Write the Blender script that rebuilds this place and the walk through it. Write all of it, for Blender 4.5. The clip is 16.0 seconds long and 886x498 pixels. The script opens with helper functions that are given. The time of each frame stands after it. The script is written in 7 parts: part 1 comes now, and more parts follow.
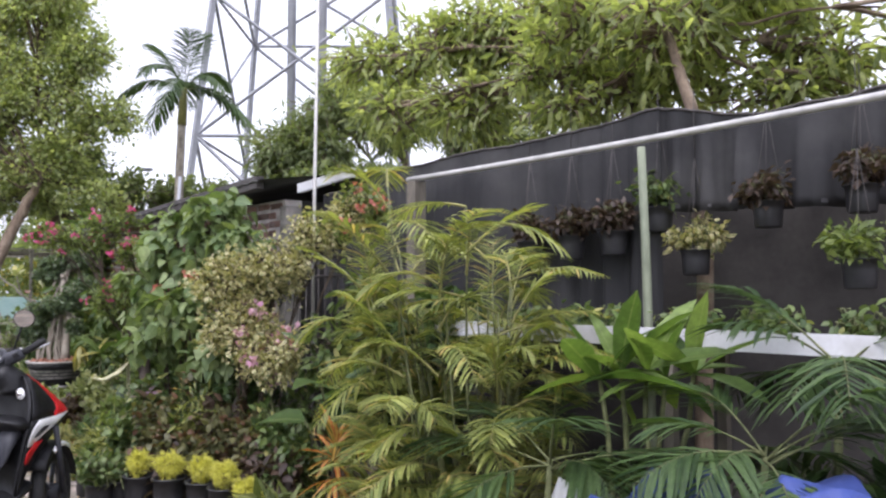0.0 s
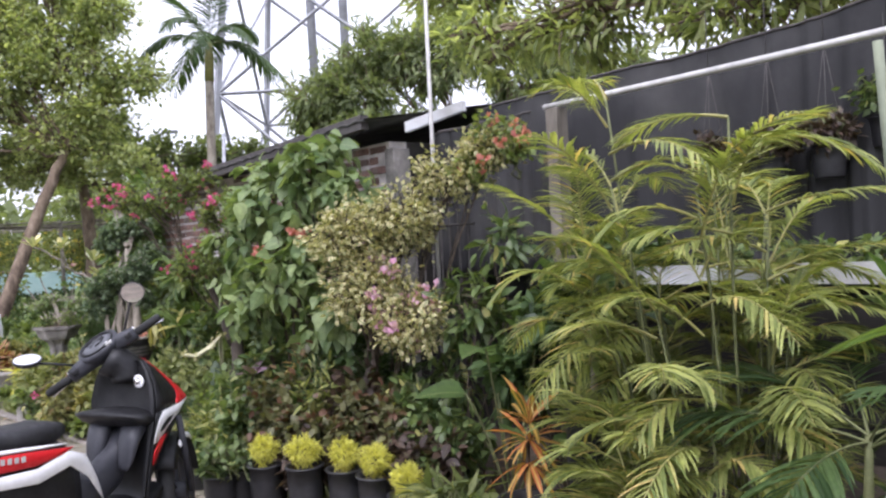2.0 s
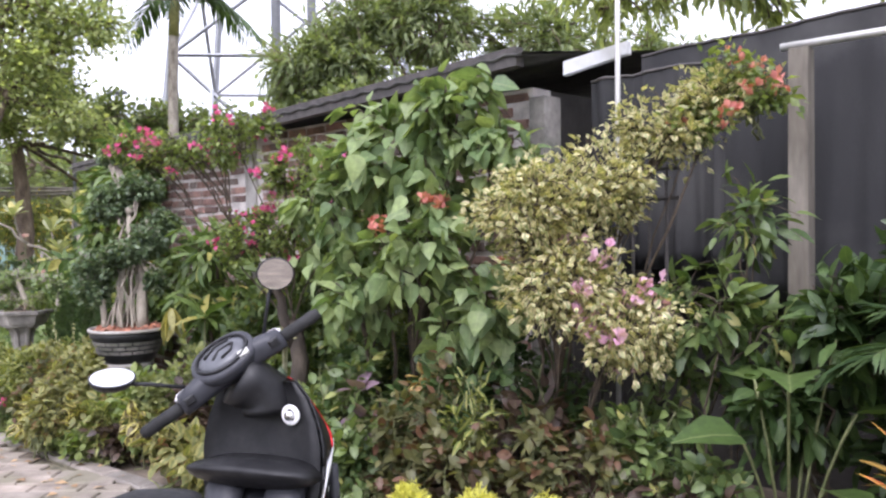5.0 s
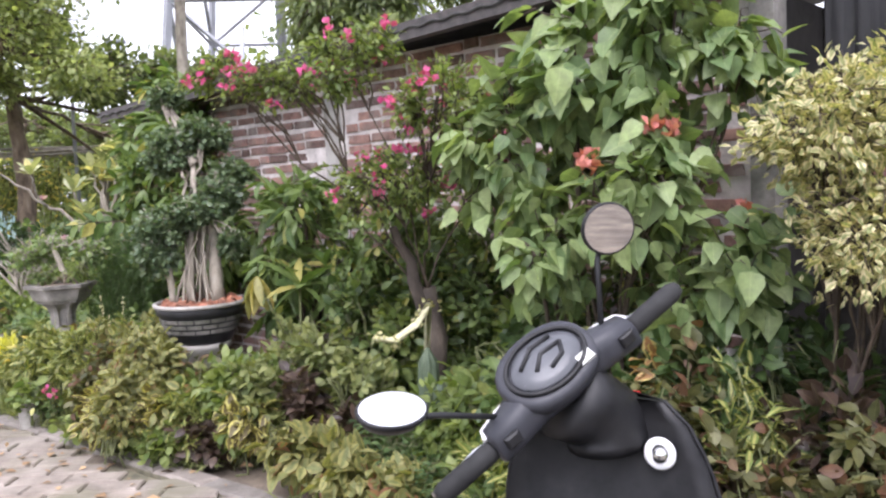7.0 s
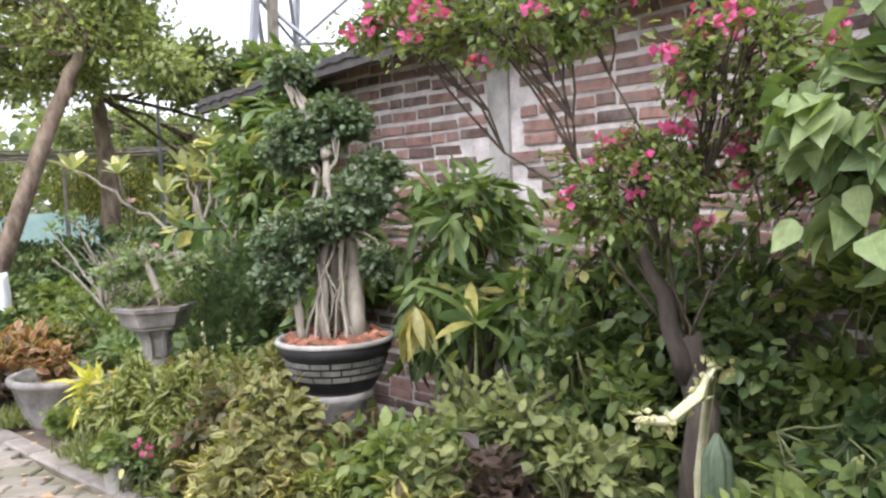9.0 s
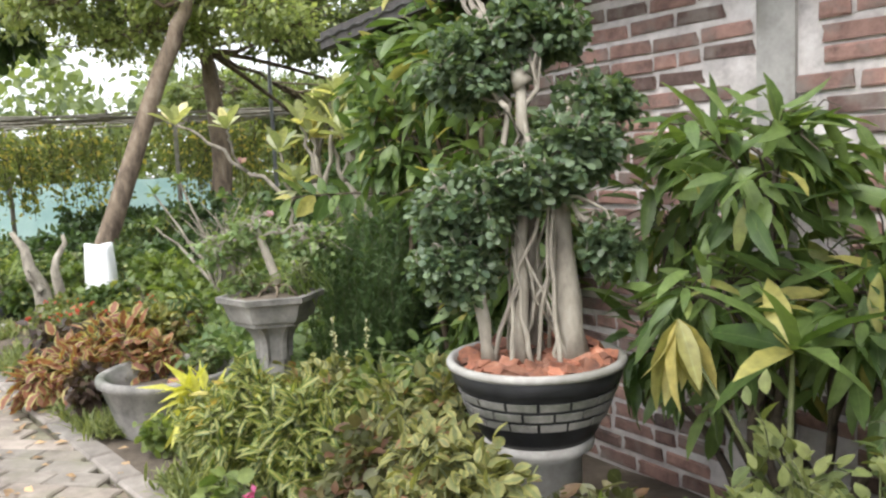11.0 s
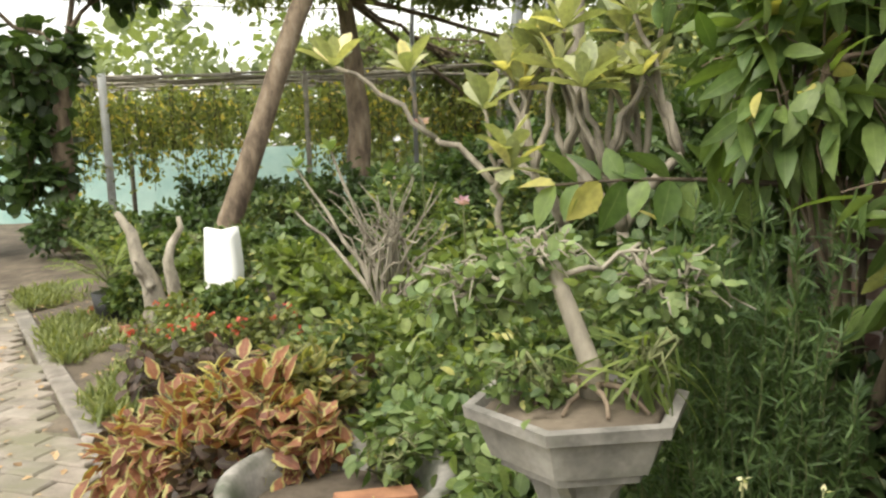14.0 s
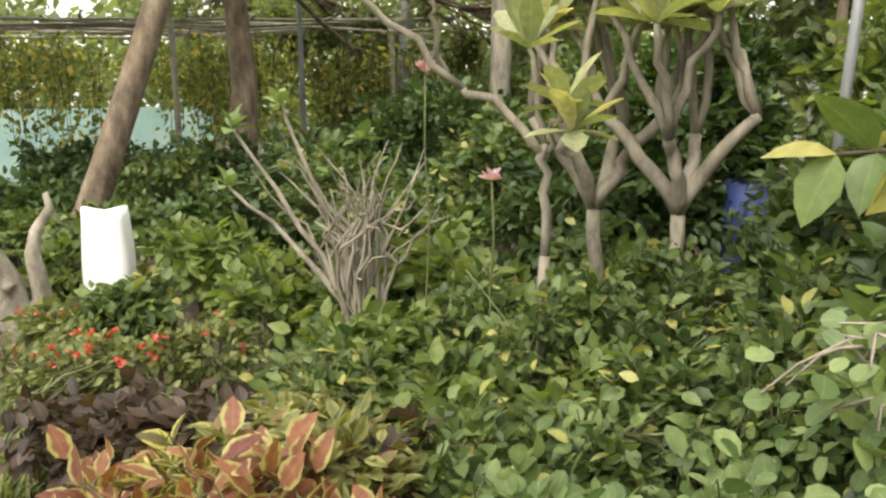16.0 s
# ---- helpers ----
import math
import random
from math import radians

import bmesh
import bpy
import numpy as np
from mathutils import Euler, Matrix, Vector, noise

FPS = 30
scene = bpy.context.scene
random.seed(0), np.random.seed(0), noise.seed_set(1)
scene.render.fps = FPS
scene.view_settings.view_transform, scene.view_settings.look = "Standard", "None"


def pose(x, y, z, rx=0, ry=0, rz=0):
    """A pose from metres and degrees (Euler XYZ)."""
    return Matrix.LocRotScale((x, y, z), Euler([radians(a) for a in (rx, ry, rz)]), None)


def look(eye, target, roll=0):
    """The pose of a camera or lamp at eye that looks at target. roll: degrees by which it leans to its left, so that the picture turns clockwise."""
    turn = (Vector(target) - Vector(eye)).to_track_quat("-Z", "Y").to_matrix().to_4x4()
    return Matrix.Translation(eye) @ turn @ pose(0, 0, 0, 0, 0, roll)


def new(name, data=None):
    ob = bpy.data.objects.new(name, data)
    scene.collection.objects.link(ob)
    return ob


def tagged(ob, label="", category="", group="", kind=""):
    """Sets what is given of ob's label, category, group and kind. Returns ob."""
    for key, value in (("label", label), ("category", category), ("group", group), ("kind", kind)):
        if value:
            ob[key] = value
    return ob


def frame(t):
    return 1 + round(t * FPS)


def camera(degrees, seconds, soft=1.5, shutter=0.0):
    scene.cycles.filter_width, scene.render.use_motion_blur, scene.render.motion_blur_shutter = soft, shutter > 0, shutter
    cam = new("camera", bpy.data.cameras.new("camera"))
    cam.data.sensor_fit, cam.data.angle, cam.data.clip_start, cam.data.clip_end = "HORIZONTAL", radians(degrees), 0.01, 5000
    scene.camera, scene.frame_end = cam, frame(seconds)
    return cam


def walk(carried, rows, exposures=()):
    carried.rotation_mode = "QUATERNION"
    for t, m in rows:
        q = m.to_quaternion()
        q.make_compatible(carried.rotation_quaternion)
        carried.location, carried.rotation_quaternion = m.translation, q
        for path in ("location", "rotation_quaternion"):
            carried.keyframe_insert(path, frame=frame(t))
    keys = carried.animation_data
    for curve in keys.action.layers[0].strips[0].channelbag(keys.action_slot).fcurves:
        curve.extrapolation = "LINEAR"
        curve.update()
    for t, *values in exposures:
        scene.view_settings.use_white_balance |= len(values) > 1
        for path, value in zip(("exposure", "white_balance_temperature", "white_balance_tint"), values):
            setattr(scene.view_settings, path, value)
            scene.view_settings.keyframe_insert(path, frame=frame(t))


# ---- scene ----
cam = camera(57.8, 16.0, soft=2.4)
METRES, EYE, TILT, LEAN, TURN = 10.5, 1.45, 3.0, 0.0, 0.0
ROWS = [
    (0.0, 0.0, 0.0, 0.0, 0.0, 0.0, -0.0),
    (0.5, -0.0211, 0.0183, -0.0031, 2.41, -1.65, 0.6),
    (1.0, -0.0377, 0.0416, -0.0023, 3.81, -2.79, 0.82),
    (1.5, -0.0601, 0.0572, -0.0035, 2.21, -2.39, 2.39),
    (2.0, -0.0821, 0.0728, -0.0046, 0.44, -3.35, 3.22),
    (2.5, -0.1023, 0.0968, -0.0085, -1.06, -4.14, 1.38),
    (3.0, -0.1236, 0.1148, -0.0127, -3.67, -5.25, -0.17),
    (3.5, -0.1467, 0.132, -0.0135, -6.03, -6.65, -0.54),
    (4.0, -0.1639, 0.159, -0.0117, -5.53, -5.26, 0.24),
    (4.5, -0.1833, 0.1823, -0.0129, -5.26, -4.02, 0.24),
    (7.0, -0.2799, 0.3, -0.0217, -6.64, -7.48, 2.08),
    (7.5, -0.2917, 0.3306, -0.0231, -6.37, -8.47, 1.4),
    (8.0, -0.3067, 0.3598, -0.0249, -8.48, -8.52, 1.98),
    (8.5, -0.3189, 0.3892, -0.0255, -5.2, -7.89, 2.05),
    (9.0, -0.3298, 0.4196, -0.0273, -1.88, -6.97, 2.15),
    (11.5, -0.3799, 0.5699, -0.0391, 8.56, -9.45, 2.4),
    (12.0, -0.3909, 0.6032, -0.0384, 11.41, -9.29, 1.72),
    (12.5, -0.4094, 0.6357, -0.041, 10.38, -9.32, 1.51),
    (13.0, -0.4256, 0.663, -0.0433, 11.99, -10.11, 2.24),
    (13.5, -0.4436, 0.693, -0.0454, 13.93, -10.54, 2.24),
    (14.0, -0.4677, 0.7127, -0.0464, 13.29, -10.84, 2.61),
    (14.5, -0.4869, 0.7365, -0.0489, 11.92, -11.15, 2.03),
    (15.0, -0.5048, 0.7601, -0.0489, 9.33, -11.26, 0.12),
    (15.5, -0.5311, 0.783, -0.0527, 4.35, -13.17, 0.47),
    (16.0, -0.5517, 0.8042, -0.0562, 2.51, -13.36, 0.94),
]

walk(cam, [(t, pose(0, 0, EYE, TILT, LEAN, TURN) @ pose(METRES * x, METRES * y, METRES * z, 90 + pitch, roll, yaw)) for t, x, y, z, yaw, pitch, roll in ROWS],
     exposures=[(0.0, 0.42, 5850, 22), (3.0, 0.68, 5800, 23), (7.5, 0.94, 5950, 21), (11.5, 0.82, 6300, 9), (13.0, 0.78, 6800, 6), (16.0, 0.76, 7100, 7)])

# ---- light: a bright overcast sky with a veiled sun ----
world = bpy.data.worlds.new("world")
scene.world = world
world.use_nodes = True
wn, wl = world.node_tree.nodes, world.node_tree.links
sky = wn.new("ShaderNodeTexSky")
sky.sky_type, sky.sun_disc = "NISHITA", False
SUN_EL, SUN_AZ = 58.0, 200.0
sky.sun_elevation, sky.sun_rotation = radians(SUN_EL), radians(SUN_AZ)
sky.air_density, sky.dust_density, sky.ozone_density = 1.0, 4.0, 1.0
grey = wn.new("ShaderNodeHueSaturation")
grey.inputs["Saturation"].default_value = 0.22
grey.inputs["Value"].default_value = 1.6
wl.new(sky.outputs["Color"], grey.inputs["Color"])
veil = wn.new("ShaderNodeMix")
veil.data_type = "RGBA"
veil.inputs[0].default_value = 0.6
veil.inputs[7].default_value = (5.6, 5.6, 5.55, 1)
wl.new(grey.outputs["Color"], veil.inputs[6])
wl.new(veil.outputs[2], wn["Background"].inputs["Color"])
wn["Background"].inputs["Strength"].default_value = 0.2
sun = new("sun", bpy.data.lights.new("sun", "SUN"))
sun.data.energy, sun.data.angle, sun.data.color = 1.4, radians(40), (1.0, 0.96, 0.88)
sa, se = radians(SUN_AZ), radians(SUN_EL)
sun.matrix_world = look((math.sin(sa) * math.cos(se) * 30, math.cos(sa) * math.cos(se) * 30, math.sin(se) * 30), (0, 0, 0))

# ---- materials ----
def nodes_of(name):
    m = bpy.data.materials.new(name)
    m.use_nodes = True
    return m, m.node_tree.nodes, m.node_tree.links, m.node_tree.nodes["Principled BSDF"]


def ramp(n, l, fac, stops):
    r = n.new("ShaderNodeValToRGB")
    e = r.color_ramp.elements
    while len(e) < len(stops):
        e.new(0.5)
    for el, (p, c) in zip(e, stops):
        el.position, el.color = p, (*c, 1)
    l.new(fac, r.inputs["Fac"])
    return r.outputs["Color"]


def mix(n, l, fac, a, b, how="MIX"):
    m = n.new("ShaderNodeMix")
    m.data_type, m.blend_type = "RGBA", how
    for sock, v in ((m.inputs[0], fac), (m.inputs[6], a), (m.inputs[7], b)):
        if isinstance(v, (int, float)):
            sock.default_value = v
        elif isinstance(v, tuple):
            sock.default_value = (*v, 1)
        else:
            l.new(v, sock)
    return m.outputs[2]


def noise_of(n, l, scale, detail=4.0, rough=0.6, coords=None, stretch=None):
    t = n.new("ShaderNodeTexNoise")
    t.inputs["Scale"].default_value, t.inputs["Detail"].default_value, t.inputs["Roughness"].default_value = scale, detail, rough
    if coords is None:
        coords = n.new("ShaderNodeTexCoord").outputs["Object"]
    if stretch:
        mp = n.new("ShaderNodeMapping")
        mp.inputs["Scale"].default_value = stretch
        l.new(coords, mp.inputs["Vector"])
        coords = mp.outputs["Vector"]
    l.new(coords, t.inputs["Vector"])
    return t.outputs["Fac"]


def surface(name, stops, scale=8.0, fine=60.0, rough=0.8, bump=0.3, metal=0.0, vary=0.0, stain=None, spec=0.5, stretch=None, depth=0.004):
    """A mottled surface: broad stains, fine grain, relief, and a shift from piece to piece."""
    m, n, l, p = nodes_of(name)
    geo = n.new("ShaderNodeNewGeometry").outputs["Position"]
    big, small = noise_of(n, l, scale, coords=geo, stretch=stretch), noise_of(n, l, fine, coords=geo, stretch=stretch)
    both = n.new("ShaderNodeMath")
    both.operation = "MULTIPLY_ADD"
    both.inputs[1].default_value = 0.35
    l.new(small, both.inputs[0])
    sc = n.new("ShaderNodeMath")
    sc.operation = "MULTIPLY_ADD"
    sc.inputs[1].default_value, sc.inputs[2].default_value = 1.5, -0.42
    l.new(big, sc.inputs[0])
    l.new(sc.outputs[0], both.inputs[2])
    col = ramp(n, l, both.outputs[0], stops)
    if vary:
        oi = n.new("ShaderNodeObjectInfo").outputs["Random"]
        isl = n.new("ShaderNodeNewGeometry").outputs["Random Per Island"]
        ad = n.new("ShaderNodeMath")
        l.new(oi, ad.inputs[0]), l.new(isl, ad.inputs[1])
        fr = n.new("ShaderNodeMath")
        fr.operation = "FRACT"
        l.new(ad.outputs[0], fr.inputs[0])
        v = ramp(n, l, fr.outputs[0], [(0.0, (1 - vary,) * 3), (1.0, (1 + vary * 0.8, 1 + vary * 0.5, 1 + vary * 0.4))])
        col = mix(n, l, 1.0, col, v, "MULTIPLY")
    if stain:
        sn = noise_of(n, l, scale * 0.45, 5.0, coords=geo)
        sf = ramp(n, l, sn, [(0.48, (0, 0, 0)), (0.66, (1, 1, 1))])
        col = mix(n, l, sf, col, stain)
    l.new(col, p.inputs["Base Color"])
    p.inputs["Roughness"].default_value, p.inputs["Metallic"].default_value = rough, metal
    p.inputs["Specular IOR Level"].default_value = spec
    if bump:
        b = n.new("ShaderNodeBump")
        b.inputs["Strength"].default_value, b.inputs["Distance"].default_value = bump, depth
        l.new(both.outputs[0], b.inputs["Height"])
        l.new(b.outputs["Normal"], p.inputs["Normal"])
    return m


def muted(c):
    """Haze put into foliage colour: a little paler and greyer than the clean pigment."""
    r, g_, b = min(0.75, c[0] * 1.45), min(0.75, c[1] * 1.3), c[2] * 1.05
    k = 0.3 * r + 0.6 * g_ + 0.1 * b
    return tuple(q * 0.8 + k * 0.2 for q in (r, g_, b))


def leaf(name, dark, light, edge=None, heart=None, odd=None, odd_share=0.06, gloss=0.45, glow=0.35, vein=0.15, edge_at=0.62):
    """A leaf blade: hue shifts leaf by leaf, a pale midrib, an optional margin or heart colour, light through the blade."""
    dark, light, edge, heart, odd = (muted(c) if c else None for c in (dark, light, edge, heart, odd))
    m, n, l, p = nodes_of(name)
    isl = n.new("ShaderNodeNewGeometry").outputs["Random Per Island"]
    oi = n.new("ShaderNodeObjectInfo").outputs["Random"]
    ad = n.new("ShaderNodeMath")
    l.new(oi, ad.inputs[0]), l.new(isl, ad.inputs[1])
    fr = n.new("ShaderNodeMath")
    fr.operation = "FRACT"
    l.new(ad.outputs[0], fr.inputs[0])
    r = fr.outputs[0]
    stops = [(0.0, dark), (1.0 - odd_share if odd else 1.0, light)]
    if odd:
        stops.append((1.0 - odd_share * 0.6, odd))
    col = ramp(n, l, r, stops)
    pos = n.new("ShaderNodeNewGeometry").outputs["Position"]
    blot = noise_of(n, l, 35.0, 3.0, coords=pos)
    uvs = n.new("ShaderNodeUVMap")
    sep = n.new("ShaderNodeSeparateXYZ")
    l.new(uvs.outputs["UV"], sep.inputs["Vector"])
    off = n.new("ShaderNodeMath")
    off.operation = "SUBTRACT"
    off.inputs[1].default_value = 0.5
    l.new(sep.outputs["Y"], off.inputs[0])
    ab = n.new("ShaderNodeMath")
    ab.operation = "ABSOLUTE"
    l.new(off.outputs[0], ab.inputs[0])
    dbl = n.new("ShaderNodeMath")
    dbl.operation = "MULTIPLY_ADD"
    dbl.inputs[1].default_value = 2.0
    l.new(ab.outputs[0], dbl.inputs[0])
    wob = n.new("ShaderNodeMath")
    wob.operation = "MULTIPLY_ADD"
    wob.inputs[1].default_value, wob.inputs[2].default_value = 0.7, -0.35
    l.new(blot, wob.inputs[0])
    l.new(wob.outputs[0], dbl.inputs[2])
    across = dbl.outputs[0]
    if heart:
        hf = ramp(n, l, across, [(0.2, (1, 1, 1)), (0.55, (0, 0, 0))])
        col = mix(n, l, hf, col, heart)
    if edge:
        ef = ramp(n, l, across, [(edge_at - 0.12, (0, 0, 0)), (edge_at + 0.08, (1, 1, 1))])
        col = mix(n, l, ef, col, edge)
    vf = ramp(n, l, ab.outputs[0], [(0.0, (vein,) * 3), (0.045, (0, 0, 0))])
    col = mix(n, l, vf, col, (0.45, 0.5, 0.25))
    sp = ramp(n, l, blot, [(0.3, (0.75, 0.75, 0.75)), (0.7, (1.15, 1.15, 1.1))])
    col = mix(n, l, 1.0, col, sp, "MULTIPLY")
    l.new(col, p.inputs["Base Color"])
    p.inputs["Roughness"].default_value = gloss
    p.inputs["Specular IOR Level"].default_value = 0.4
    tr = n.new("ShaderNodeBsdfTranslucent")
    warm = mix(n, l, 1.0, col, (1.3, 1.35, 0.55), "MULTIPLY")
    l.new(warm, tr.inputs["Color"])
    ms = n.new("ShaderNodeMixShader")
    ms.inputs[0].default_value = glow
    l.new(p.outputs[0], ms.inputs[1]), l.new(tr.outputs[0], ms.inputs[2])
    l.new(ms.outputs[0], n["Material Output"].inputs["Surface"])
    return m


# sky sheen on the ficus is put into the colour, greyer and lighter
L_FICUS = leaf("leaf_ficus", (0.04, 0.085, 0.05), (0.125, 0.195, 0.115), gloss=0.34)
L_MANGO = leaf("leaf_mango", (0.045, 0.1, 0.02), (0.12, 0.2, 0.045), odd=(0.3, 0.3, 0.06), gloss=0.4)
L_DARK = leaf("leaf_dark", (0.02, 0.05, 0.015), (0.06, 0.12, 0.03), gloss=0.4)
L_MID = leaf("leaf_mid", (0.03, 0.07, 0.018), (0.12, 0.19, 0.05), odd=(0.3, 0.32, 0.08), odd_share=0.08, gloss=0.42)
L_LIGHT = leaf("leaf_light", (0.065, 0.12, 0.025), (0.175, 0.245, 0.055), gloss=0.5, glow=0.45)
L_PALM = leaf("leaf_areca", (0.09, 0.14, 0.028), (0.28, 0.34, 0.08), odd=(0.42, 0.34, 0.1), odd_share=0.08, gloss=0.45, glow=0.4)
L_PALMD = leaf("leaf_fan", (0.018, 0.05, 0.016), (0.06, 0.12, 0.035), gloss=0.4)
L_CREAM = leaf("leaf_cream", (0.12, 0.17, 0.06), (0.26, 0.29, 0.12), edge=(0.44, 0.42, 0.27), edge_at=0.45, gloss=0.55)
L_CROTON = leaf("leaf_croton", (0.04, 0.085, 0.016), (0.11, 0.17, 0.025), heart=(0.26, 0.27, 0.06), gloss=0.45)
L_COLEUS = leaf("leaf_coleus", (0.12, 0.035, 0.03), (0.27, 0.11, 0.06), edge=(0.29, 0.28, 0.095), edge_at=0.68, gloss=0.6)
L_COLEUSG = leaf("leaf_coleus_green", (0.12, 0.13, 0.035), (0.26, 0.27, 0.08), heart=(0.11, 0.14, 0.04), odd=(0.2, 0.1, 0.05), odd_share=0.14, gloss=0.6)
L_MAROON = leaf("leaf_maroon", (0.03, 0.02, 0.02), (0.075, 0.05, 0.042), gloss=0.45)
L_YELLOW = leaf("leaf_yellow", (0.36, 0.38, 0.02), (0.6, 0.55, 0.03), gloss=0.55, glow=0.4)
L_FIRE = leaf("leaf_fire", (0.05, 0.1, 0.01), (0.4, 0.09, 0.01), heart=(0.42, 0.26, 0.01), gloss=0.45)
L_FRANGI = leaf("leaf_frangipani", (0.17, 0.22, 0.13), (0.33, 0.37, 0.23), odd=(0.55, 0.5, 0.26), odd_share=0.18, gloss=0.45, vein=0.4, glow=0.35)
L_BIG = leaf("leaf_broad", (0.025, 0.065, 0.014), (0.085, 0.16, 0.03), gloss=0.42, glow=0.45, vein=0.35)
L_SWORD = leaf("leaf_sword", (0.05, 0.12, 0.02), (0.16, 0.27, 0.05), gloss=0.42, glow=0.45, vein=0.35)
L_MUSS = leaf("leaf_heart", (0.07, 0.14, 0.05), (0.19, 0.28, 0.11), gloss=0.5, vein=0.3)
L_FINE = leaf("leaf_needle", (0.025, 0.065, 0.02), (0.07, 0.14, 0.035), gloss=0.6)
L_GRASS = leaf("leaf_grass", (0.07, 0.11, 0.03), (0.19, 0.23, 0.07), gloss=0.6)
# distance haze is put into the next two leaf colours, both paler
L_FAR_HAZE = leaf("leaf_far_haze", (0.08, 0.125, 0.065), (0.2, 0.27, 0.13), gloss=0.6, glow=0.5)
L_FEATHER_HAZE = leaf("leaf_feathery_haze", (0.16, 0.23, 0.12), (0.37, 0.45, 0.24), gloss=0.6, glow=0.6)
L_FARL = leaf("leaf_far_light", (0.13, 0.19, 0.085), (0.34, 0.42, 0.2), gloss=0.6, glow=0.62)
P_PINK = leaf("petal_pink", (0.4, 0.02, 0.2), (0.6, 0.09, 0.36), gloss=0.7, vein=0.0)
P_CORAL = leaf("petal_coral", (0.36, 0.1, 0.11), (0.5, 0.2, 0.19), gloss=0.7, vein=0.0)
P_PURPLE = leaf("petal_purple", (0.42, 0.2, 0.45), (0.6, 0.36, 0.62), gloss=0.7, vein=0.0)
P_CREAM = leaf("petal_cream", (0.4, 0.4, 0.26), (0.6, 0.58, 0.42), gloss=0.7, vein=0.0)
L_GOLD = leaf("leaf_gold", (0.09, 0.15, 0.02), (0.26, 0.27, 0.03), odd=(0.45, 0.34, 0.02), odd_share=0.3, gloss=0.45)
P_RED = leaf("petal_red", (0.5, 0.03, 0.03), (0.65, 0.09, 0.06), gloss=0.6, vein=0.0)

BARK = surface("bark_brown", [(0.2, (0.07, 0.05, 0.035)), (0.6, (0.2, 0.15, 0.105)), (0.9, (0.3, 0.25, 0.19))], 9, 70, 0.9, 0.6, stretch=(1, 1, 0.4), depth=0.01)
BARKG = surface("bark_grey", [(0.2, (0.14, 0.12, 0.095)), (0.6, (0.31, 0.275, 0.22)), (0.9, (0.42, 0.385, 0.32))], 12, 80, 0.85, 0.5, stretch=(1, 1, 0.4), depth=0.006)
STEM = surface("stem_green", [(0.2, (0.06, 0.075, 0.025)), (0.8, (0.17, 0.18, 0.075))], 20, 90, 0.7, 0.2)
TWIG = surface("twig_brown", [(0.2, (0.03, 0.022, 0.015)), (0.8, (0.1, 0.075, 0.05))], 20, 90, 0.85, 0.3)
CANE = surface("cane_yellow", [(0.2, (0.16, 0.17, 0.05)), (0.8, (0.33, 0.3, 0.1))], 14, 60, 0.55, 0.2)
SOIL = surface("soil", [(0.2, (0.045, 0.034, 0.024)), (0.6, (0.12, 0.095, 0.07)), (0.9, (0.21, 0.17, 0.125))], 3, 45, 0.95, 0.8, depth=0.02)
PAVER = surface("paver_concrete", [(0.15, (0.13, 0.11, 0.09)), (0.55, (0.25, 0.22, 0.185)), (0.9, (0.34, 0.305, 0.26))], 5, 90, 0.9, 0.4, vary=0.18, stain=(0.16, 0.15, 0.1))
JOINT = surface("joint_sand", [(0.2, (0.08, 0.075, 0.05)), (0.8, (0.2, 0.18, 0.12))], 12, 90, 0.95, 0.5)
KERB = surface("kerb_concrete", [(0.15, (0.12, 0.105, 0.09)), (0.6, (0.22, 0.2, 0.175)), (0.9, (0.3, 0.275, 0.245))], 6, 80, 0.9, 0.5, vary=0.15)
BRICK = surface("brick_red", [(0.15, (0.12, 0.082, 0.07)), (0.5, (0.25, 0.165, 0.14)), (0.9, (0.36, 0.24, 0.2))], 14, 80, 0.9, 0.8, vary=0.55, stain=(0.24, 0.2, 0.175), depth=0.006)
MORTAR = surface("mortar", [(0.15, (0.36, 0.33, 0.31)), (0.6, (0.64, 0.59, 0.56)), (0.9, (0.76, 0.72, 0.69))], 8, 60, 0.95, 0.7, depth=0.01)
PLASTER = surface("plaster_grey", [(0.15, (0.24, 0.22, 0.2)), (0.6, (0.42, 0.4, 0.37)), (0.9, (0.52, 0.5, 0.46))], 5, 60, 0.9, 0.4, stain=(0.2, 0.19, 0.16))
CONC = surface("concrete_old", [(0.15, (0.1, 0.095, 0.085)), (0.55, (0.23, 0.215, 0.195)), (0.9, (0.36, 0.34, 0.31))], 7, 70, 0.9, 0.5, stain=(0.08, 0.09, 0.06))
ROOF = surface("roof_sheet", [(0.15, (0.045, 0.045, 0.043)), (0.6, (0.095, 0.093, 0.09)), (0.9, (0.15, 0.145, 0.135))], 3, 40, 0.85, 0.4)
NET = surface("shade_net", [(0.15, (0.009, 0.009, 0.01)), (0.6, (0.019, 0.019, 0.02)), (0.9, (0.034, 0.033, 0.034))], 2.5, 160, 0.8, 0.4, stretch=(1, 1, 0.25), stain=(0.05, 0.049, 0.048))
PIPE = surface("pipe_metal", [(0.15, (0.38, 0.37, 0.35)), (0.8, (0.58, 0.57, 0.54))], 10, 50, 0.45, 0.1, 0.3)
WHITEB = surface("white_board", [(0.15, (0.5, 0.5, 0.5)), (0.7, (0.68, 0.69, 0.7))], 5, 50, 0.5, 0.1, stain=(0.42, 0.42, 0.4))
STEEL = surface("steel_grey", [(0.15, (0.24, 0.25, 0.26)), (0.8, (0.37, 0.38, 0.4))], 2, 20, 0.6, 0.0, 0.3)
IRON = surface("iron_dark", [(0.15, (0.03, 0.028, 0.026)), (0.8, (0.08, 0.07, 0.065))], 20, 80, 0.7, 0.2)
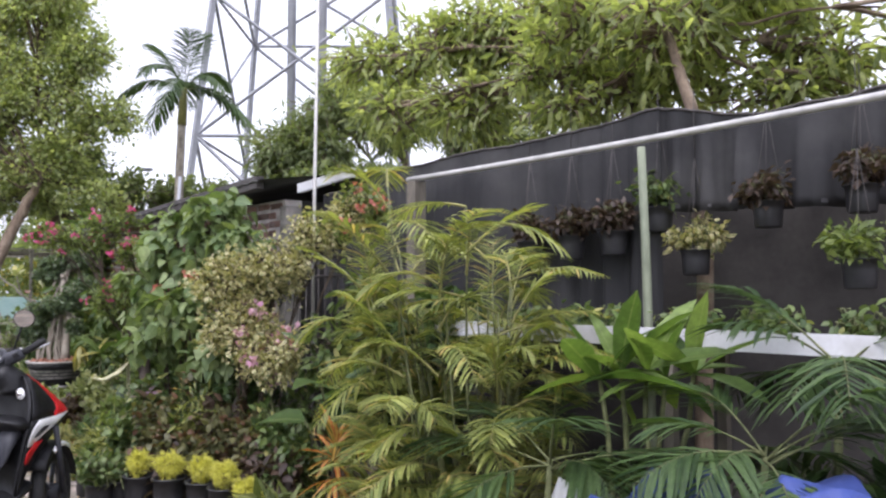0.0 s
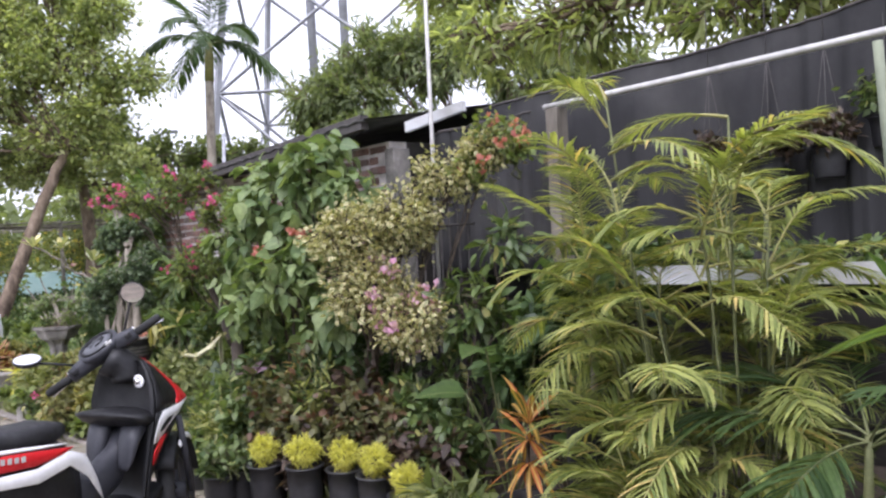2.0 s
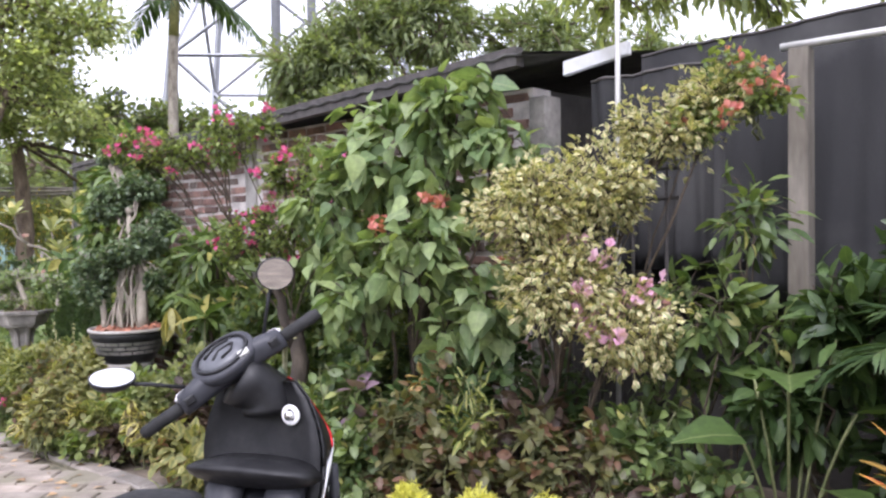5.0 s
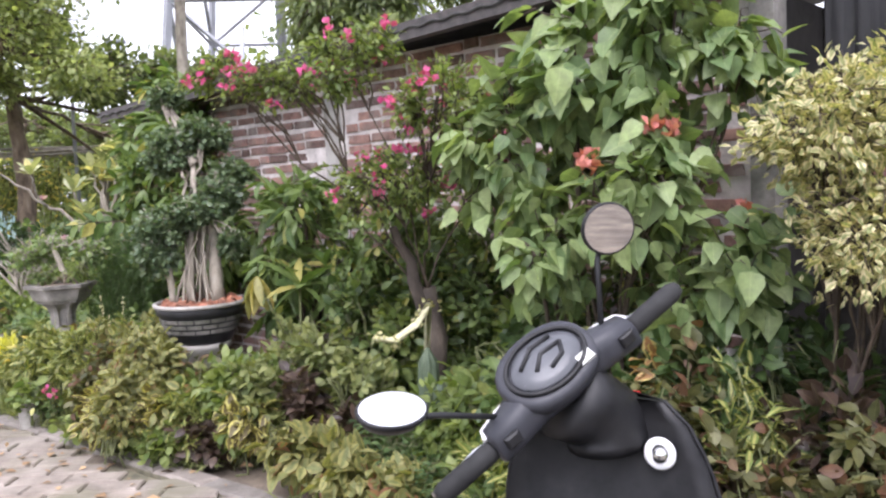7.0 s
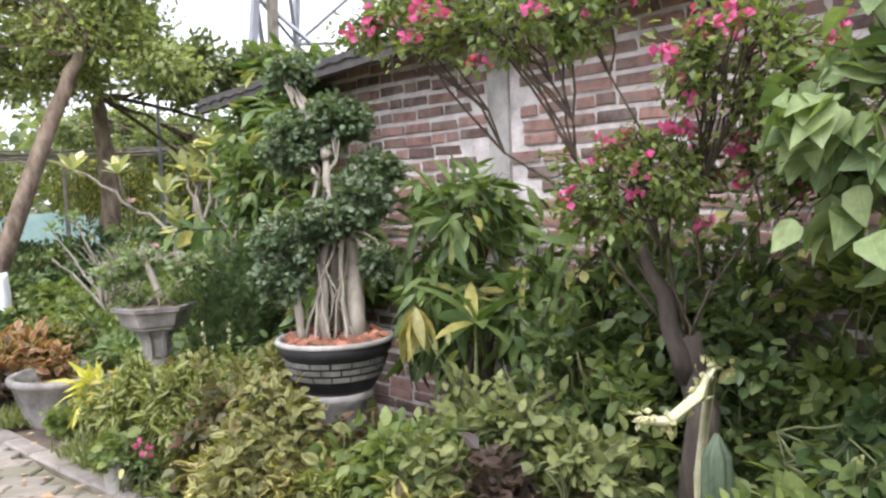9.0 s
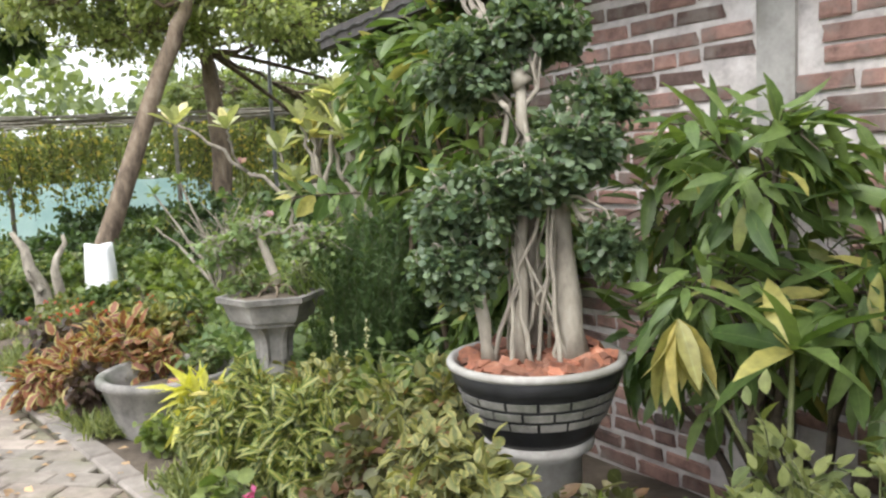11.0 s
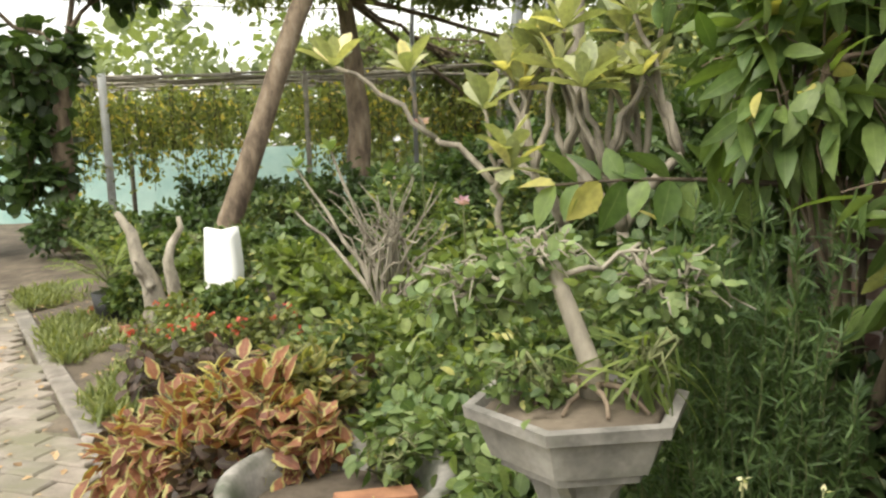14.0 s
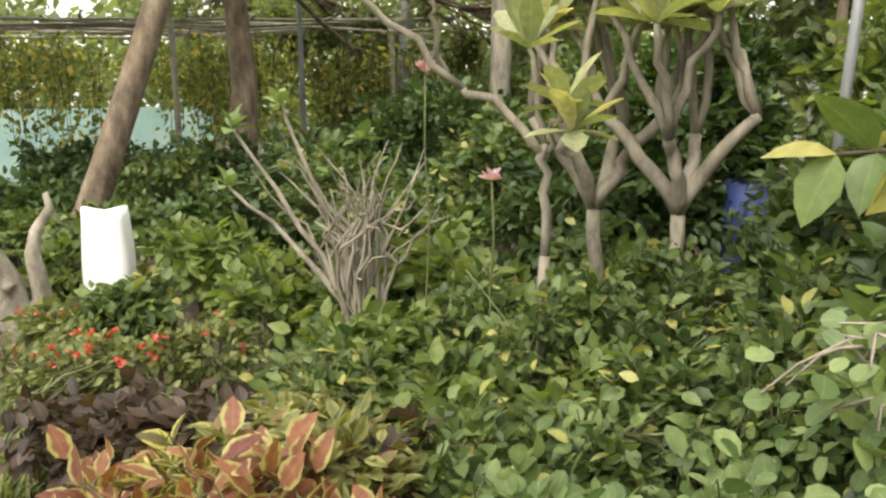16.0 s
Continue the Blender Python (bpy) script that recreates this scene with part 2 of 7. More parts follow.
WOODP = surface("wood_post", [(0.15, (0.08, 0.07, 0.055)), (0.6, (0.18, 0.16, 0.13)), (0.9, (0.28, 0.25, 0.21))], 8, 70, 0.85, 0.4, stretch=(1, 1, 0.2))
BLACKP = surface("black_plastic", [(0.2, (0.012, 0.012, 0.013)), (0.8, (0.032, 0.032, 0.035))], 10, 60, 0.45, 0.15)
SACK = surface("white_sack", [(0.15, (0.72, 0.72, 0.72)), (0.8, (0.85, 0.85, 0.85))], 5, 120, 0.6, 0.3)
TARP = surface("blue_tarp", [(0.15, (0.025, 0.04, 0.14)), (0.8, (0.06, 0.09, 0.3))], 4, 60, 0.4, 0.3)
TERRA = surface("terracotta", [(0.15, (0.12, 0.06, 0.045)), (0.55, (0.3, 0.13, 0.075)), (0.9, (0.42, 0.25, 0.18))], 22, 60, 0.85, 0.4, vary=0.5)
BARKD = surface("bark_dark", [(0.2, (0.025, 0.02, 0.016)), (0.6, (0.07, 0.055, 0.042)), (0.9, (0.14, 0.115, 0.09))], 9, 70, 0.9, 0.6, stretch=(1, 1, 0.4), depth=0.01)
TURQ = surface("turquoise_wall", [(0.15, (0.28, 0.47, 0.45)), (0.8, (0.45, 0.62, 0.58))], 2, 30, 0.8, 0.1)
BAMBOO = surface("bamboo_grey", [(0.15, (0.16, 0.14, 0.11)), (0.8, (0.36, 0.33, 0.27))], 9, 60, 0.75, 0.2)
BAMBOOG = surface("bamboo_green", [(0.15, (0.13, 0.15, 0.1)), (0.8, (0.26, 0.29, 0.2))], 9, 60, 0.7, 0.2, stretch=(1, 1, 0.3))
# near-black colour that stands in for shade in and behind the sheds
SHADED = surface("painted_shade", [(0.15, (0.02, 0.018, 0.016)), (0.8, (0.06, 0.055, 0.05))], 3, 30, 0.95, 0.1)

# ---- building helpers ----
UP = np.array([0.0, 0.0, 1.0])
rng = np.random.default_rng(7)


def unit(v):
    v = np.asarray(v, float)
    return v / np.maximum(np.linalg.norm(v, axis=-1, keepdims=True), 1e-9)


class Geo:
    """Gathers vertices and faces for one mesh."""

    def __init__(self):
        self.v, self.f4, self.f3, self.uv, self.n = [], [], [], [], 0

    def add(self, v, f4=None, f3=None, uv=None):
        v = np.asarray(v, float).reshape(-1, 3)
        if f4 is not None and len(f4):
            self.f4.append(np.asarray(f4, int).reshape(-1, 4) + self.n)
        if f3 is not None and len(f3):
            self.f3.append(np.asarray(f3, int).reshape(-1, 3) + self.n)
        self.uv.append(np.zeros((len(v), 2)) if uv is None else np.asarray(uv, float).reshape(-1, 2))
        self.v.append(v)
        self.n += len(v)

    def tube(self, pts, radii, sides=6, cap=True):
        pts = np.asarray(pts, float)
        k = len(pts)
        radii = np.broadcast_to(np.asarray(radii, float), (k,))
        d = unit(np.gradient(pts, axis=0))
        ref = np.array([0.0, 0.0, 1.0]) if abs(d[0][2]) < 0.9 else np.array([1.0, 0.0, 0.0])
        a = unit(np.cross(d, ref))
        b = np.cross(d, a)
        th = np.arange(sides) * 2 * np.pi / sides
        ring = a[:, None] * np.cos(th)[None, :, None] + b[:, None] * np.sin(th)[None, :, None]
        v = (pts[:, None] + ring * radii[:, None, None]).reshape(-1, 3)
        i, j = np.meshgrid(np.arange(k - 1), np.arange(sides), indexing="ij")
        j2 = (j + 1) % sides
        f = np.stack([i * sides + j, i * sides + j2, (i + 1) * sides + j2, (i + 1) * sides + j], -1).reshape(-1, 4)
        f3 = []
        if cap:
            v = np.vstack([v, pts[0], pts[-1]])
            f3 = [(k * sides, (q + 1) % sides, q) for q in range(sides)] + [(k * sides + 1, (k - 1) * sides + q, (k - 1) * sides + (q + 1) % sides) for q in range(sides)]
        self.add(v, f, f3)

    def box(self, c, size, turn=0.0, top=1.0, jitter=0.0):
        sx, sy, sz = (q / 2 for q in size)
        v = np.array([(x * sx * (top if z > 0 else 1), y * sy * (top if z > 0 else 1), z * sz) for z in (-1, 1) for x, y in ((-1, -1), (1, -1), (1, 1), (-1, 1))])
        if jitter:
            v = v + rng.normal(0, jitter, v.shape)
        cs, sn = math.cos(turn), math.sin(turn)
        v = np.stack([v[:, 0] * cs - v[:, 1] * sn, v[:, 0] * sn + v[:, 1] * cs, v[:, 2]], -1) + np.asarray(c)
        self.add(v, [(3, 2, 1, 0), (4, 5, 6, 7), (0, 1, 5, 4), (1, 2, 6, 5), (2, 3, 7, 6), (3, 0, 4, 7)])

    def lathe(self, c, profile, sides=24, wobble=0.0):
        """profile: radius, height from bottom to top."""
        th = np.arange(sides) * 2 * np.pi / sides
        pr = np.asarray(profile, float)
        k = len(pr)
        w = 1 + wobble * np.sin(th * 3 + 1)
        v = np.stack([pr[:, 0][:, None] * np.cos(th) * w, pr[:, 0][:, None] * np.sin(th) * w, np.repeat(pr[:, 1][:, None], sides, 1)], -1).reshape(-1, 3) + np.asarray(c)
        i, j = np.meshgrid(np.arange(k - 1), np.arange(sides), indexing="ij")
        j2 = (j + 1) % sides
        self.add(v, np.stack([i * sides + j, i * sides + j2, (i + 1) * sides + j2, (i + 1) * sides + j], -1).reshape(-1, 4))

    def loft(self, rings, close=True, caps=True):
        rings = np.asarray(rings, float)
        k, s = rings.shape[:2]
        i, j = np.meshgrid(np.arange(k - 1), np.arange(s if close else s - 1), indexing="ij")
        j2 = (j + 1) % s
        v = rings.reshape(-1, 3)
        f3 = []
        if caps:
            v = np.vstack([v, rings[0].mean(0), rings[-1].mean(0)])
            f3 = [(k * s, (q + 1) % s, q) for q in range(s)] + [(k * s + 1, (k - 1) * s + q, (k - 1) * s + (q + 1) % s) for q in range(s)]
        self.add(v, np.stack([i * s + j, i * s + j2, (i + 1) * s + j2, (i + 1) * s + j], -1).reshape(-1, 4), f3)

    def mesh(self, name, mat, smooth=True):
        v = np.vstack(self.v)
        uv = np.vstack(self.uv)
        f4 = np.vstack(self.f4) if self.f4 else np.zeros((0, 4), int)
        f3 = np.vstack(self.f3) if self.f3 else np.zeros((0, 3), int)
        loops = np.concatenate([f4.ravel(), f3.ravel()]).astype(np.int32)
        tot = np.concatenate([np.full(len(f4), 4), np.full(len(f3), 3)]).astype(np.int32)
        me = bpy.data.meshes.new(name)
        me.vertices.add(len(v))
        me.vertices.foreach_set("co", v.astype(np.float32).ravel())
        me.loops.add(len(loops))
        me.loops.foreach_set("vertex_index", loops)
        me.polygons.add(len(tot))
        me.polygons.foreach_set("loop_start", (np.cumsum(tot) - tot).astype(np.int32))
        me.polygons.foreach_set("use_smooth", np.full(len(tot), smooth, dtype=bool))
        layer = me.uv_layers.new(name="UVMap")
        layer.data.foreach_set("uv", uv[loops].astype(np.float32).ravel())
        me.update(calc_edges=True)
        me.validate()
        if mat:
            me.materials.append(mat)
        return me

    def object(self, name, mat, parent=None, label="", smooth=True, kind="", category="", group=""):
        ob = new(name, self.mesh(name, mat, smooth))
        if parent is not None:
            ob.parent = parent
            ob.matrix_parent_inverse = parent.matrix_basis.inverted()
        return tagged(ob, label, category, group, kind)


def thing(name, at, label, category, group="", kind=""):
    ob = new(name)
    ob.empty_display_size = 0.1
    ob.matrix_basis = Matrix.Translation(at)
    return tagged(ob, label, category, group, kind)


SHAPES = {}


def leaf_shape(key, stations, widths, fold=0.18, droop=0.15, cheap=False):
    t, w = np.asarray(stations, float), np.asarray(widths, float)
    v, uv, f4, f3 = [], [], [], []
    for a, b in zip(t[:-1], w[:-1]):
        z = -droop * a * a
        v += [(a, -b, z + fold * b), (a, 0, z), (a, b, z + fold * b)]
        uv += [(a, 0), (a, 0.5), (a, 1)]
    k = len(t) - 1
    v.append((t[-1], 0, -droop)), uv.append((1, 0.5))
    for i in range(k - 1):
        o = i * 3
        f4 += [(o, o + 3, o + 4, o + 1), (o + 1, o + 4, o + 5, o + 2)]
    o = (k - 1) * 3
    f3 += [(o, k * 3, o + 1), (o + 1, k * 3, o + 2)]
    SHAPES[key] = (np.array(v, float), np.array(uv, float), np.array(f4, int).reshape(-1, 4), np.array(f3, int).reshape(-1, 3))


leaf_shape("ovate", (0, 0.22, 0.5, 0.78, 1), (0.02, 0.24, 0.3, 0.18, 0), 0.25, 0.2)
leaf_shape("heart", (0, 0.12, 0.4, 0.75, 1), (0.06, 0.33, 0.38, 0.18, 0), 0.25, 0.25)
leaf_shape("round", (0, 0.25, 0.6, 0.88, 1), (0.03, 0.33, 0.4, 0.25, 0), 0.2, 0.1)
leaf_shape("lance", (0, 0.2, 0.5, 0.8, 1), (0.02, 0.11, 0.14, 0.085, 0), 0.3, 0.3)
leaf_shape("paddle", (0, 0.3, 0.62, 0.87, 1), (0.02, 0.13, 0.2, 0.14, 0), 0.35, 0.12)
leaf_shape("small", (0, 0.45, 1), (0.03, 0.3, 0), 0.25, 0.12)
leaf_shape("narrow", (0, 0.4, 1), (0.02, 0.12, 0), 0.3, 0.3)
leaf_shape("blade", (0, 0.35, 0.7, 1), (0.03, 0.05, 0.04, 0), 0.3, 0.35)
leaf_shape("sword", (0, 0.25, 0.5, 0.8, 1), (0.03, 0.1, 0.135, 0.09, 0), 0.35, 0.22)
leaf_shape("strap", (0, 0.25, 0.55, 0.82, 1), (0.02, 0.05, 0.07, 0.055, 0), 0.3, 0.45)
leaf_shape("needle", (0, 0.5, 1), (0.03, 0.045, 0), 0.2, 0.15)
leaf_shape("petal", (0, 0.5, 1), (0.08, 0.42, 0), 0.5, -0.2)


def leaves(geo, shape, base, way, size, roll=0.5, wide=1.0, lift=None):
    """Adds one blade for every base point, along its way."""
    base, way = np.asarray(base, float), unit(way)
    n = len(base)
    if n == 0:
        return
    tv, tuv, t4, t3 = SHAPES[shape]
    up = np.repeat(UP[None], n, 0) + rng.normal(0, roll, (n, 3))
    y = unit(np.cross(up, way))
    z = np.cross(way, y)
    s = np.broadcast_to(np.asarray(size, float), (n,))[:, None, None]
    tv = tv * np.array([1, wide, 1])
    v = base[:, None] + s * (tv[None, :, 0:1] * way[:, None] + tv[None, :, 1:2] * y[:, None] + tv[None, :, 2:3] * z[:, None])
    k = len(tv)
    o = (np.arange(n) * k)[:, None, None]
    geo.add(v.reshape(-1, 3), (t4[None] + o).reshape(-1, 4) if len(t4) else None, (t3[None] + o).reshape(-1, 3) if len(t3) else None, np.tile(tuv, (n, 1)))


def single_leaves(shape, mat, parent, base, way, size, roll=0.3, name="leaf"):
    """Large leaves, each an object of its own on one shared mesh."""
    tv, tuv, t4, t3 = SHAPES[shape]
    g = Geo()
    g.add(tv, t4, t3, tuv)
    me = g.mesh(name, mat)
    inv = parent.matrix_basis.inverted()
    for b, w, s in zip(np.asarray(base, float), unit(way), np.broadcast_to(size, (len(base),))):
        u = UP + rng.normal(0, roll, 3)
        y = unit(np.cross(u, w))
        z = np.cross(w, y)
        ob = new(name, me)
        ob.parent = parent
        ob.matrix_parent_inverse = inv
        m = Matrix(((w[0], y[0], z[0], b[0]), (w[1], y[1], z[1], b[1]), (w[2], y[2], z[2], b[2]), (0, 0, 0, 1)))
        ob.matrix_basis = m @ Matrix.Diagonal((s, s, s, 1))


def curve(a, b, sag=0.0, n=6, wob=0.0):
    a, b = np.asarray(a, float), np.asarray(b, float)
    t = np.linspace(0, 1, n)[:, None]
    p = a + (b - a) * t + UP * (sag * 4 * t * (1 - t))
    if wob:
        w = rng.normal(0, wob, (n, 3))
        w[0] = w[-1] = 0
        p = p + w
    return p


def blob_points(blob, n, shell=0.6):
    c, r = np.array(blob[:3], float), np.array(blob[3:6], float)
    d = unit(rng.normal(0, 1, (n, 3)))
    lump = np.array([0.78 + 0.5 * noise.noise(Vector(q * 1.7 + c)) for q in d])
    rad = rng.uniform(0, 1, n) ** (1 / 3 + (1 - shell) * 0) * (1 - shell) + shell * rng.uniform(0.75, 1.0, n)
    return c + d * r * (rad * lump)[:, None], d


def bush(name, label, category, base, blobs, twigs, per, size, shape, mat, stem=0.012, stem_mat=None, flowers=None, droop=0.1, spread=0.9, reach=0.09, shell=0.55,
         roll=0.5, group="", singles=False, wide=1.0, twig_r=0.0025, many_stems=1, floor=0.02):
    """A plant: limbs to each clump, twigs to the clump's skin, blades on the twigs' ends, and flowers."""
    root = thing(name, base, label, category, group)
    wood, green = Geo(), Geo()
    base = np.array(base, float)
    vols = np.array([b[3] * b[4] * b[5] for b in blobs]) ** 0.75
    share = np.maximum(1, (twigs * vols / vols.sum()).astype(int))
    pos, way, tips = [], [], []
    for blob, k in zip(blobs, share):
        c = np.array(blob[:3], float)
        for q in range(many_stems):
            b0 = base + np.append(rng.normal(0, 0.05 * (many_stems > 1) + 0.01, 2), 0)
            c1 = c + (rng.normal(0, 0.35, 3) * np.array(blob[3:6]) if many_stems > 1 else 0)
            limb = curve(b0, c1, 0.04, 8, 0.02 + stem * 0.5)
            wood.tube(limb, np.linspace(stem, stem * 0.45, 8), 6)
        pts, out = blob_points(blob, k, shell)
        pts[:, 2] = np.maximum(pts[:, 2], floor + 0.03)
        hubs = c + (pts[rng.integers(0, k, max(2, k // 6))] - c) * rng.uniform(0.35, 0.75, (max(2, k // 6), 1))
        for hub in hubs:
            a = limb[rng.integers(4, 8)]
            wood.tube(curve(a, hub, 0.02, 5, 0.01), np.linspace(max(twig_r * 2, stem * 0.4), twig_r * 1.5, 5), 5, cap=False)
        for p, o in zip(pts, out):
            a = hubs[np.argmin(((hubs - p) ** 2).sum(1) * rng.uniform(0.6, 1.6, len(hubs)))]
            tw = curve(a, p, 0.03, 5, 0.008)
            wood.tube(tw, np.linspace(twig_r * 1.6, twig_r * 0.7, 5), 3, cap=False)
            tips.append(p)
            d = unit(tw[-1] - tw[-3])
            t = rng.uniform(0.0, 1.0, per)[:, None]
            ln = max(1e-6, np.linalg.norm(tw[-1] - a))
            bp = tw[-1] - (tw[-1] - a) * (t * min(1.0, reach * 2.2 / ln)) + rng.normal(0, reach * 0.28, (per, 3))
            w = d * 0.5 + o * 0.45 + rng.normal(0, spread * 0.62, (per, 3)) + UP * (0.18 - droop)
            pos.append(bp), way.append(w)
    pos, way = np.vstack(pos), np.vstack(way)
    pos[:, 2] = np.maximum(pos[:, 2], floor)
    sz = size * rng.uniform(0.6, 1.25, len(pos))
    wood.object("stem", stem_mat or TWIG, root)
    if singles:
        single_leaves(shape, mat, root, pos, way, sz, roll)
    else:
        leaves(green, shape, pos, way, sz, roll, wide)
        green.object("foliage", mat, root, kind="stuff")
    if flowers:
        fmat, count, fsize, clump, keep = flowers
        tips = np.array([p for p in tips if keep(p)] or tips)
        for c in tips[rng.integers(0, len(tips), count)]:
            fg = Geo()
            fp = c + rng.normal(0, fsize * 0.55, (clump, 3)) + np.array([0, 0, fsize * 0.3])
            leaves(fg, "petal", np.repeat(fp, 3, 0), rng.normal(0, 0.6, (clump * 3, 3)) + UP * 0.5, fsize * rng.uniform(0.7, 1.2, clump * 3), 1.0)
            fg.object("flower", fmat, root)
    return root


def frond(parent, base, way, length, droop, leaflets, leaf_len, mat, stem_mat=CANE, width=1.0, vee=0.35, start=0.25, name="frond", shape="blade"):
    """A feather leaf: an arching midrib with blades on both sides."""
    way = unit(way)
    t = np.linspace(0, 1, 10)
    mid = np.asarray(base, float) + way * (t * length)[:, None] - UP * (droop * length * t ** 2.2)[:, None]
    g = Geo()
    g.tube(mid, np.linspace(0.006, 0.0015, 10) * max(1, length), 4, cap=False)
    wood = g.object(name, stem_mat, parent)
    q = np.linspace(start, 0.99, leaflets)
    p = np.stack([np.interp(q, t, mid[:, i]) for i in range(3)], -1)
    d = unit(np.stack([np.interp(q, t, np.gradient(mid[:, i])) for i in range(3)], -1))
    side = unit(np.cross(d, UP))
    prof = np.sin(np.pi * np.clip((q - start) / (1 - start) * 0.86 + 0.12, 0, 1)) ** 0.6
    b = Geo()
    for sgn in (-1, 1):
        w = side * sgn + d * (0.75 + 0.5 * q[:, None]) + UP * vee + rng.normal(0, 0.09, p.shape)
        leaves(b, shape, p, w, leaf_len * prof * rng.uniform(0.85, 1.1, leaflets), 0.15, width)
    b.object("foliage", mat, wood, kind="stuff")
    return wood


# ---- plan: s runs along the wall, d in front of it ----
P0, ALONG, BEHIND = np.array([-3.04, 8.47]), np.array([-0.645, 0.764]), np.array([0.764, 0.645])
WTURN = math.atan2(ALONG[1], ALONG[0])


def W(s, d, z):
    return np.array([*(P0 + ALONG * s - BEHIND * d), z])


def edge(x):
    """The line between paving and bed."""
    return 4.75 - 0.965 * (x + 1.2)


# ground to the horizon
g = Geo()
n = 60
gx = np.concatenate([np.linspace(-600, -14, 10), np.linspace(-13, 5, 44), np.linspace(6, 600, 10)])
gy = np.concatenate([np.linspace(-600, -3, 8), np.linspace(-2, 18, 44), np.linspace(19, 600, 10)])
X, Y = np.meshgrid(gx, gy, indexing="ij")
off = (Y - (4.75 - 0.965 * (X + 1.2))) / 1.39
Z = np.where(off > 0.06, 0.02 + 0.015 * np.sin(X * 5.1) * np.cos(Y * 4.3), -0.045)
i, j = np.meshgrid(np.arange(len(gx) - 1), np.arange(len(gy) - 1), indexing="ij")
k = len(gy)
g.add(np.stack([X, Y, Z], -1), np.stack([i * k + j, (i + 1) * k + j, (i + 1) * k + j + 1, i * k + j + 1], -1).reshape(-1, 4))
ground = g.object("ground", SOIL, None, "bare brown garden soil with litter", kind="structure", category="ground")

# ---- the house wall of brick, its roof, the doorway and the shade net ----
def wall_box(geo, s0, s1, d0, d1, z0, z1, jitter=0.0):
    geo.box((*W((s0 + s1) / 2, (d0 + d1) / 2, 0)[:2], (z0 + z1) / 2), (s1 - s0, abs(d1 - d0), z1 - z0), WTURN, 1.0, jitter)


g = Geo()
wall_box(g, -2.75, 2.4, -0.16, -0.008, -0.05, 2.18)
wall_brick = g.object("wall_brick", MORTAR, None, "old red brick garden wall with thick grey mortar joints", smooth=False, kind="structure", category="wall")
g = Geo()
wall_box(g, 2.25, 2.4, -6.0, -0.165, -0.05, 2.18)
wall_box(g, -2.75, 2.25, -6.0, -5.85, -0.05, 2.18)
g.object("wall_back", PLASTER, None, "plain grey rendered end and rear walls", smooth=False, kind="structure", category="wall")
g = Geo()
wall_box(g, -0.07, 0.07, -0.02, 0.01, -0.02, 2.18)
g.object("pillar", PLASTER, None, "grey cement pillar set in the brick wall", smooth=False, kind="structure", category="pillar")
g = Geo()
wall_box(g, -2.86, -2.76, -0.1, 0.04, -0.02, 2.12)
wall_box(g, 2.22, 2.42, -0.2, 0.03, -0.02, 2.12)
g.object("pillar_end", CONC, None, "weathered concrete corner pillars of the brick wall", smooth=False, kind="structure", category="pillar")

# side wall lies in shade, which is put into its colour
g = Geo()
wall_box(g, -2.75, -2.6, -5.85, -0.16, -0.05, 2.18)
g.object("wall_side", SHADED, None, "shed side wall with shade put into its dark colour", smooth=False, kind="structure", category="wall")

# corrugated roof sheet over the wall: wavy section, rising away from the eave
g = Geo()
cols = np.linspace(-2.95, 2.75, 150)
rings = []
for d, z in ((0.33, 0.0), (-6.1, 1.0)):
    rings.append([W(s, d, 2.2 + z - 0.034 * (s + 0.3) + 0.007 * math.sin(s * 2 * math.pi / 0.16)) for s in cols])
top = np.array(rings)
low = top - np.array([0, 0, 0.012])
g.loft(np.concatenate([top, low[::-1]], 0)[[0, 1, 2, 3, 0]], close=False, caps=False)
g.object("roof", ROOF, None, "dark weathered corrugated roof sheet with a low pitch", kind="structure", category="roof")
g = Geo()
for s0, s1 in ((-2.9, -0.2), (-0.195, 2.7)):
    a, b = W(s0, 0.29, 2.14 - 0.034 * (s0 + 0.3)), W(s1, 0.29, 2.14 - 0.034 * (s1 + 0.3))
    side = np.array([*BEHIND, 0]) * 0.03
    h = np.array([0, 0, 0.095])
    g.loft([[a - side, a + side, a + side + h, a - side + h], [b - side, b + side, b + side + h, b - side + h]])
g.object("fascia", IRON, None, "blackened timber board under the roof edge", smooth=False, kind="structure", category="trim")
g = Geo()
a, b = np.array([-1.12, 6.23, 2.215]), np.array([-0.72, 6.41, 2.37])
h = np.array([0, 0, 0.07])
side = np.array([*BEHIND, 0]) * 0.02
g.loft([[a - side, a + side, a + side + h, a - side + h], [b - side, b + side, b + side + h, b - side + h]])
g.object("trim", WHITEB, None, "pale timber barge board at the roof's end", smooth=False, kind="structure", category="trim")

# doorway with an iron grille; a dark sheet paints the shade of its interior
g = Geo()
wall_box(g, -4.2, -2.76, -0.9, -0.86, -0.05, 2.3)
g.object("wall_inner", SHADED, None, "dark sheet for the shaded shed interior behind the grille", smooth=False, kind="structure", category="wall")
gate = thing("iron_grille", W(-3.3, -0.02, 0), "dark iron bar grille across the shed doorway", "grille")
for q in range(7):
    g = Geo()
    g.tube([W(-2.98 - q * 0.09, -0.02, 0.0), W(-2.98 - q * 0.09, -0.02, 1.72)], 0.008, 6)
    g.object("bar", IRON, gate)
for z in (0.5, 1.1, 1.56, 1.7):
    g = Geo()
    g.tube([W(-2.95, -0.02, z), W(-3.58, -0.02, z)], 0.011, 6)
    g.object("cross_bar", IRON, gate)


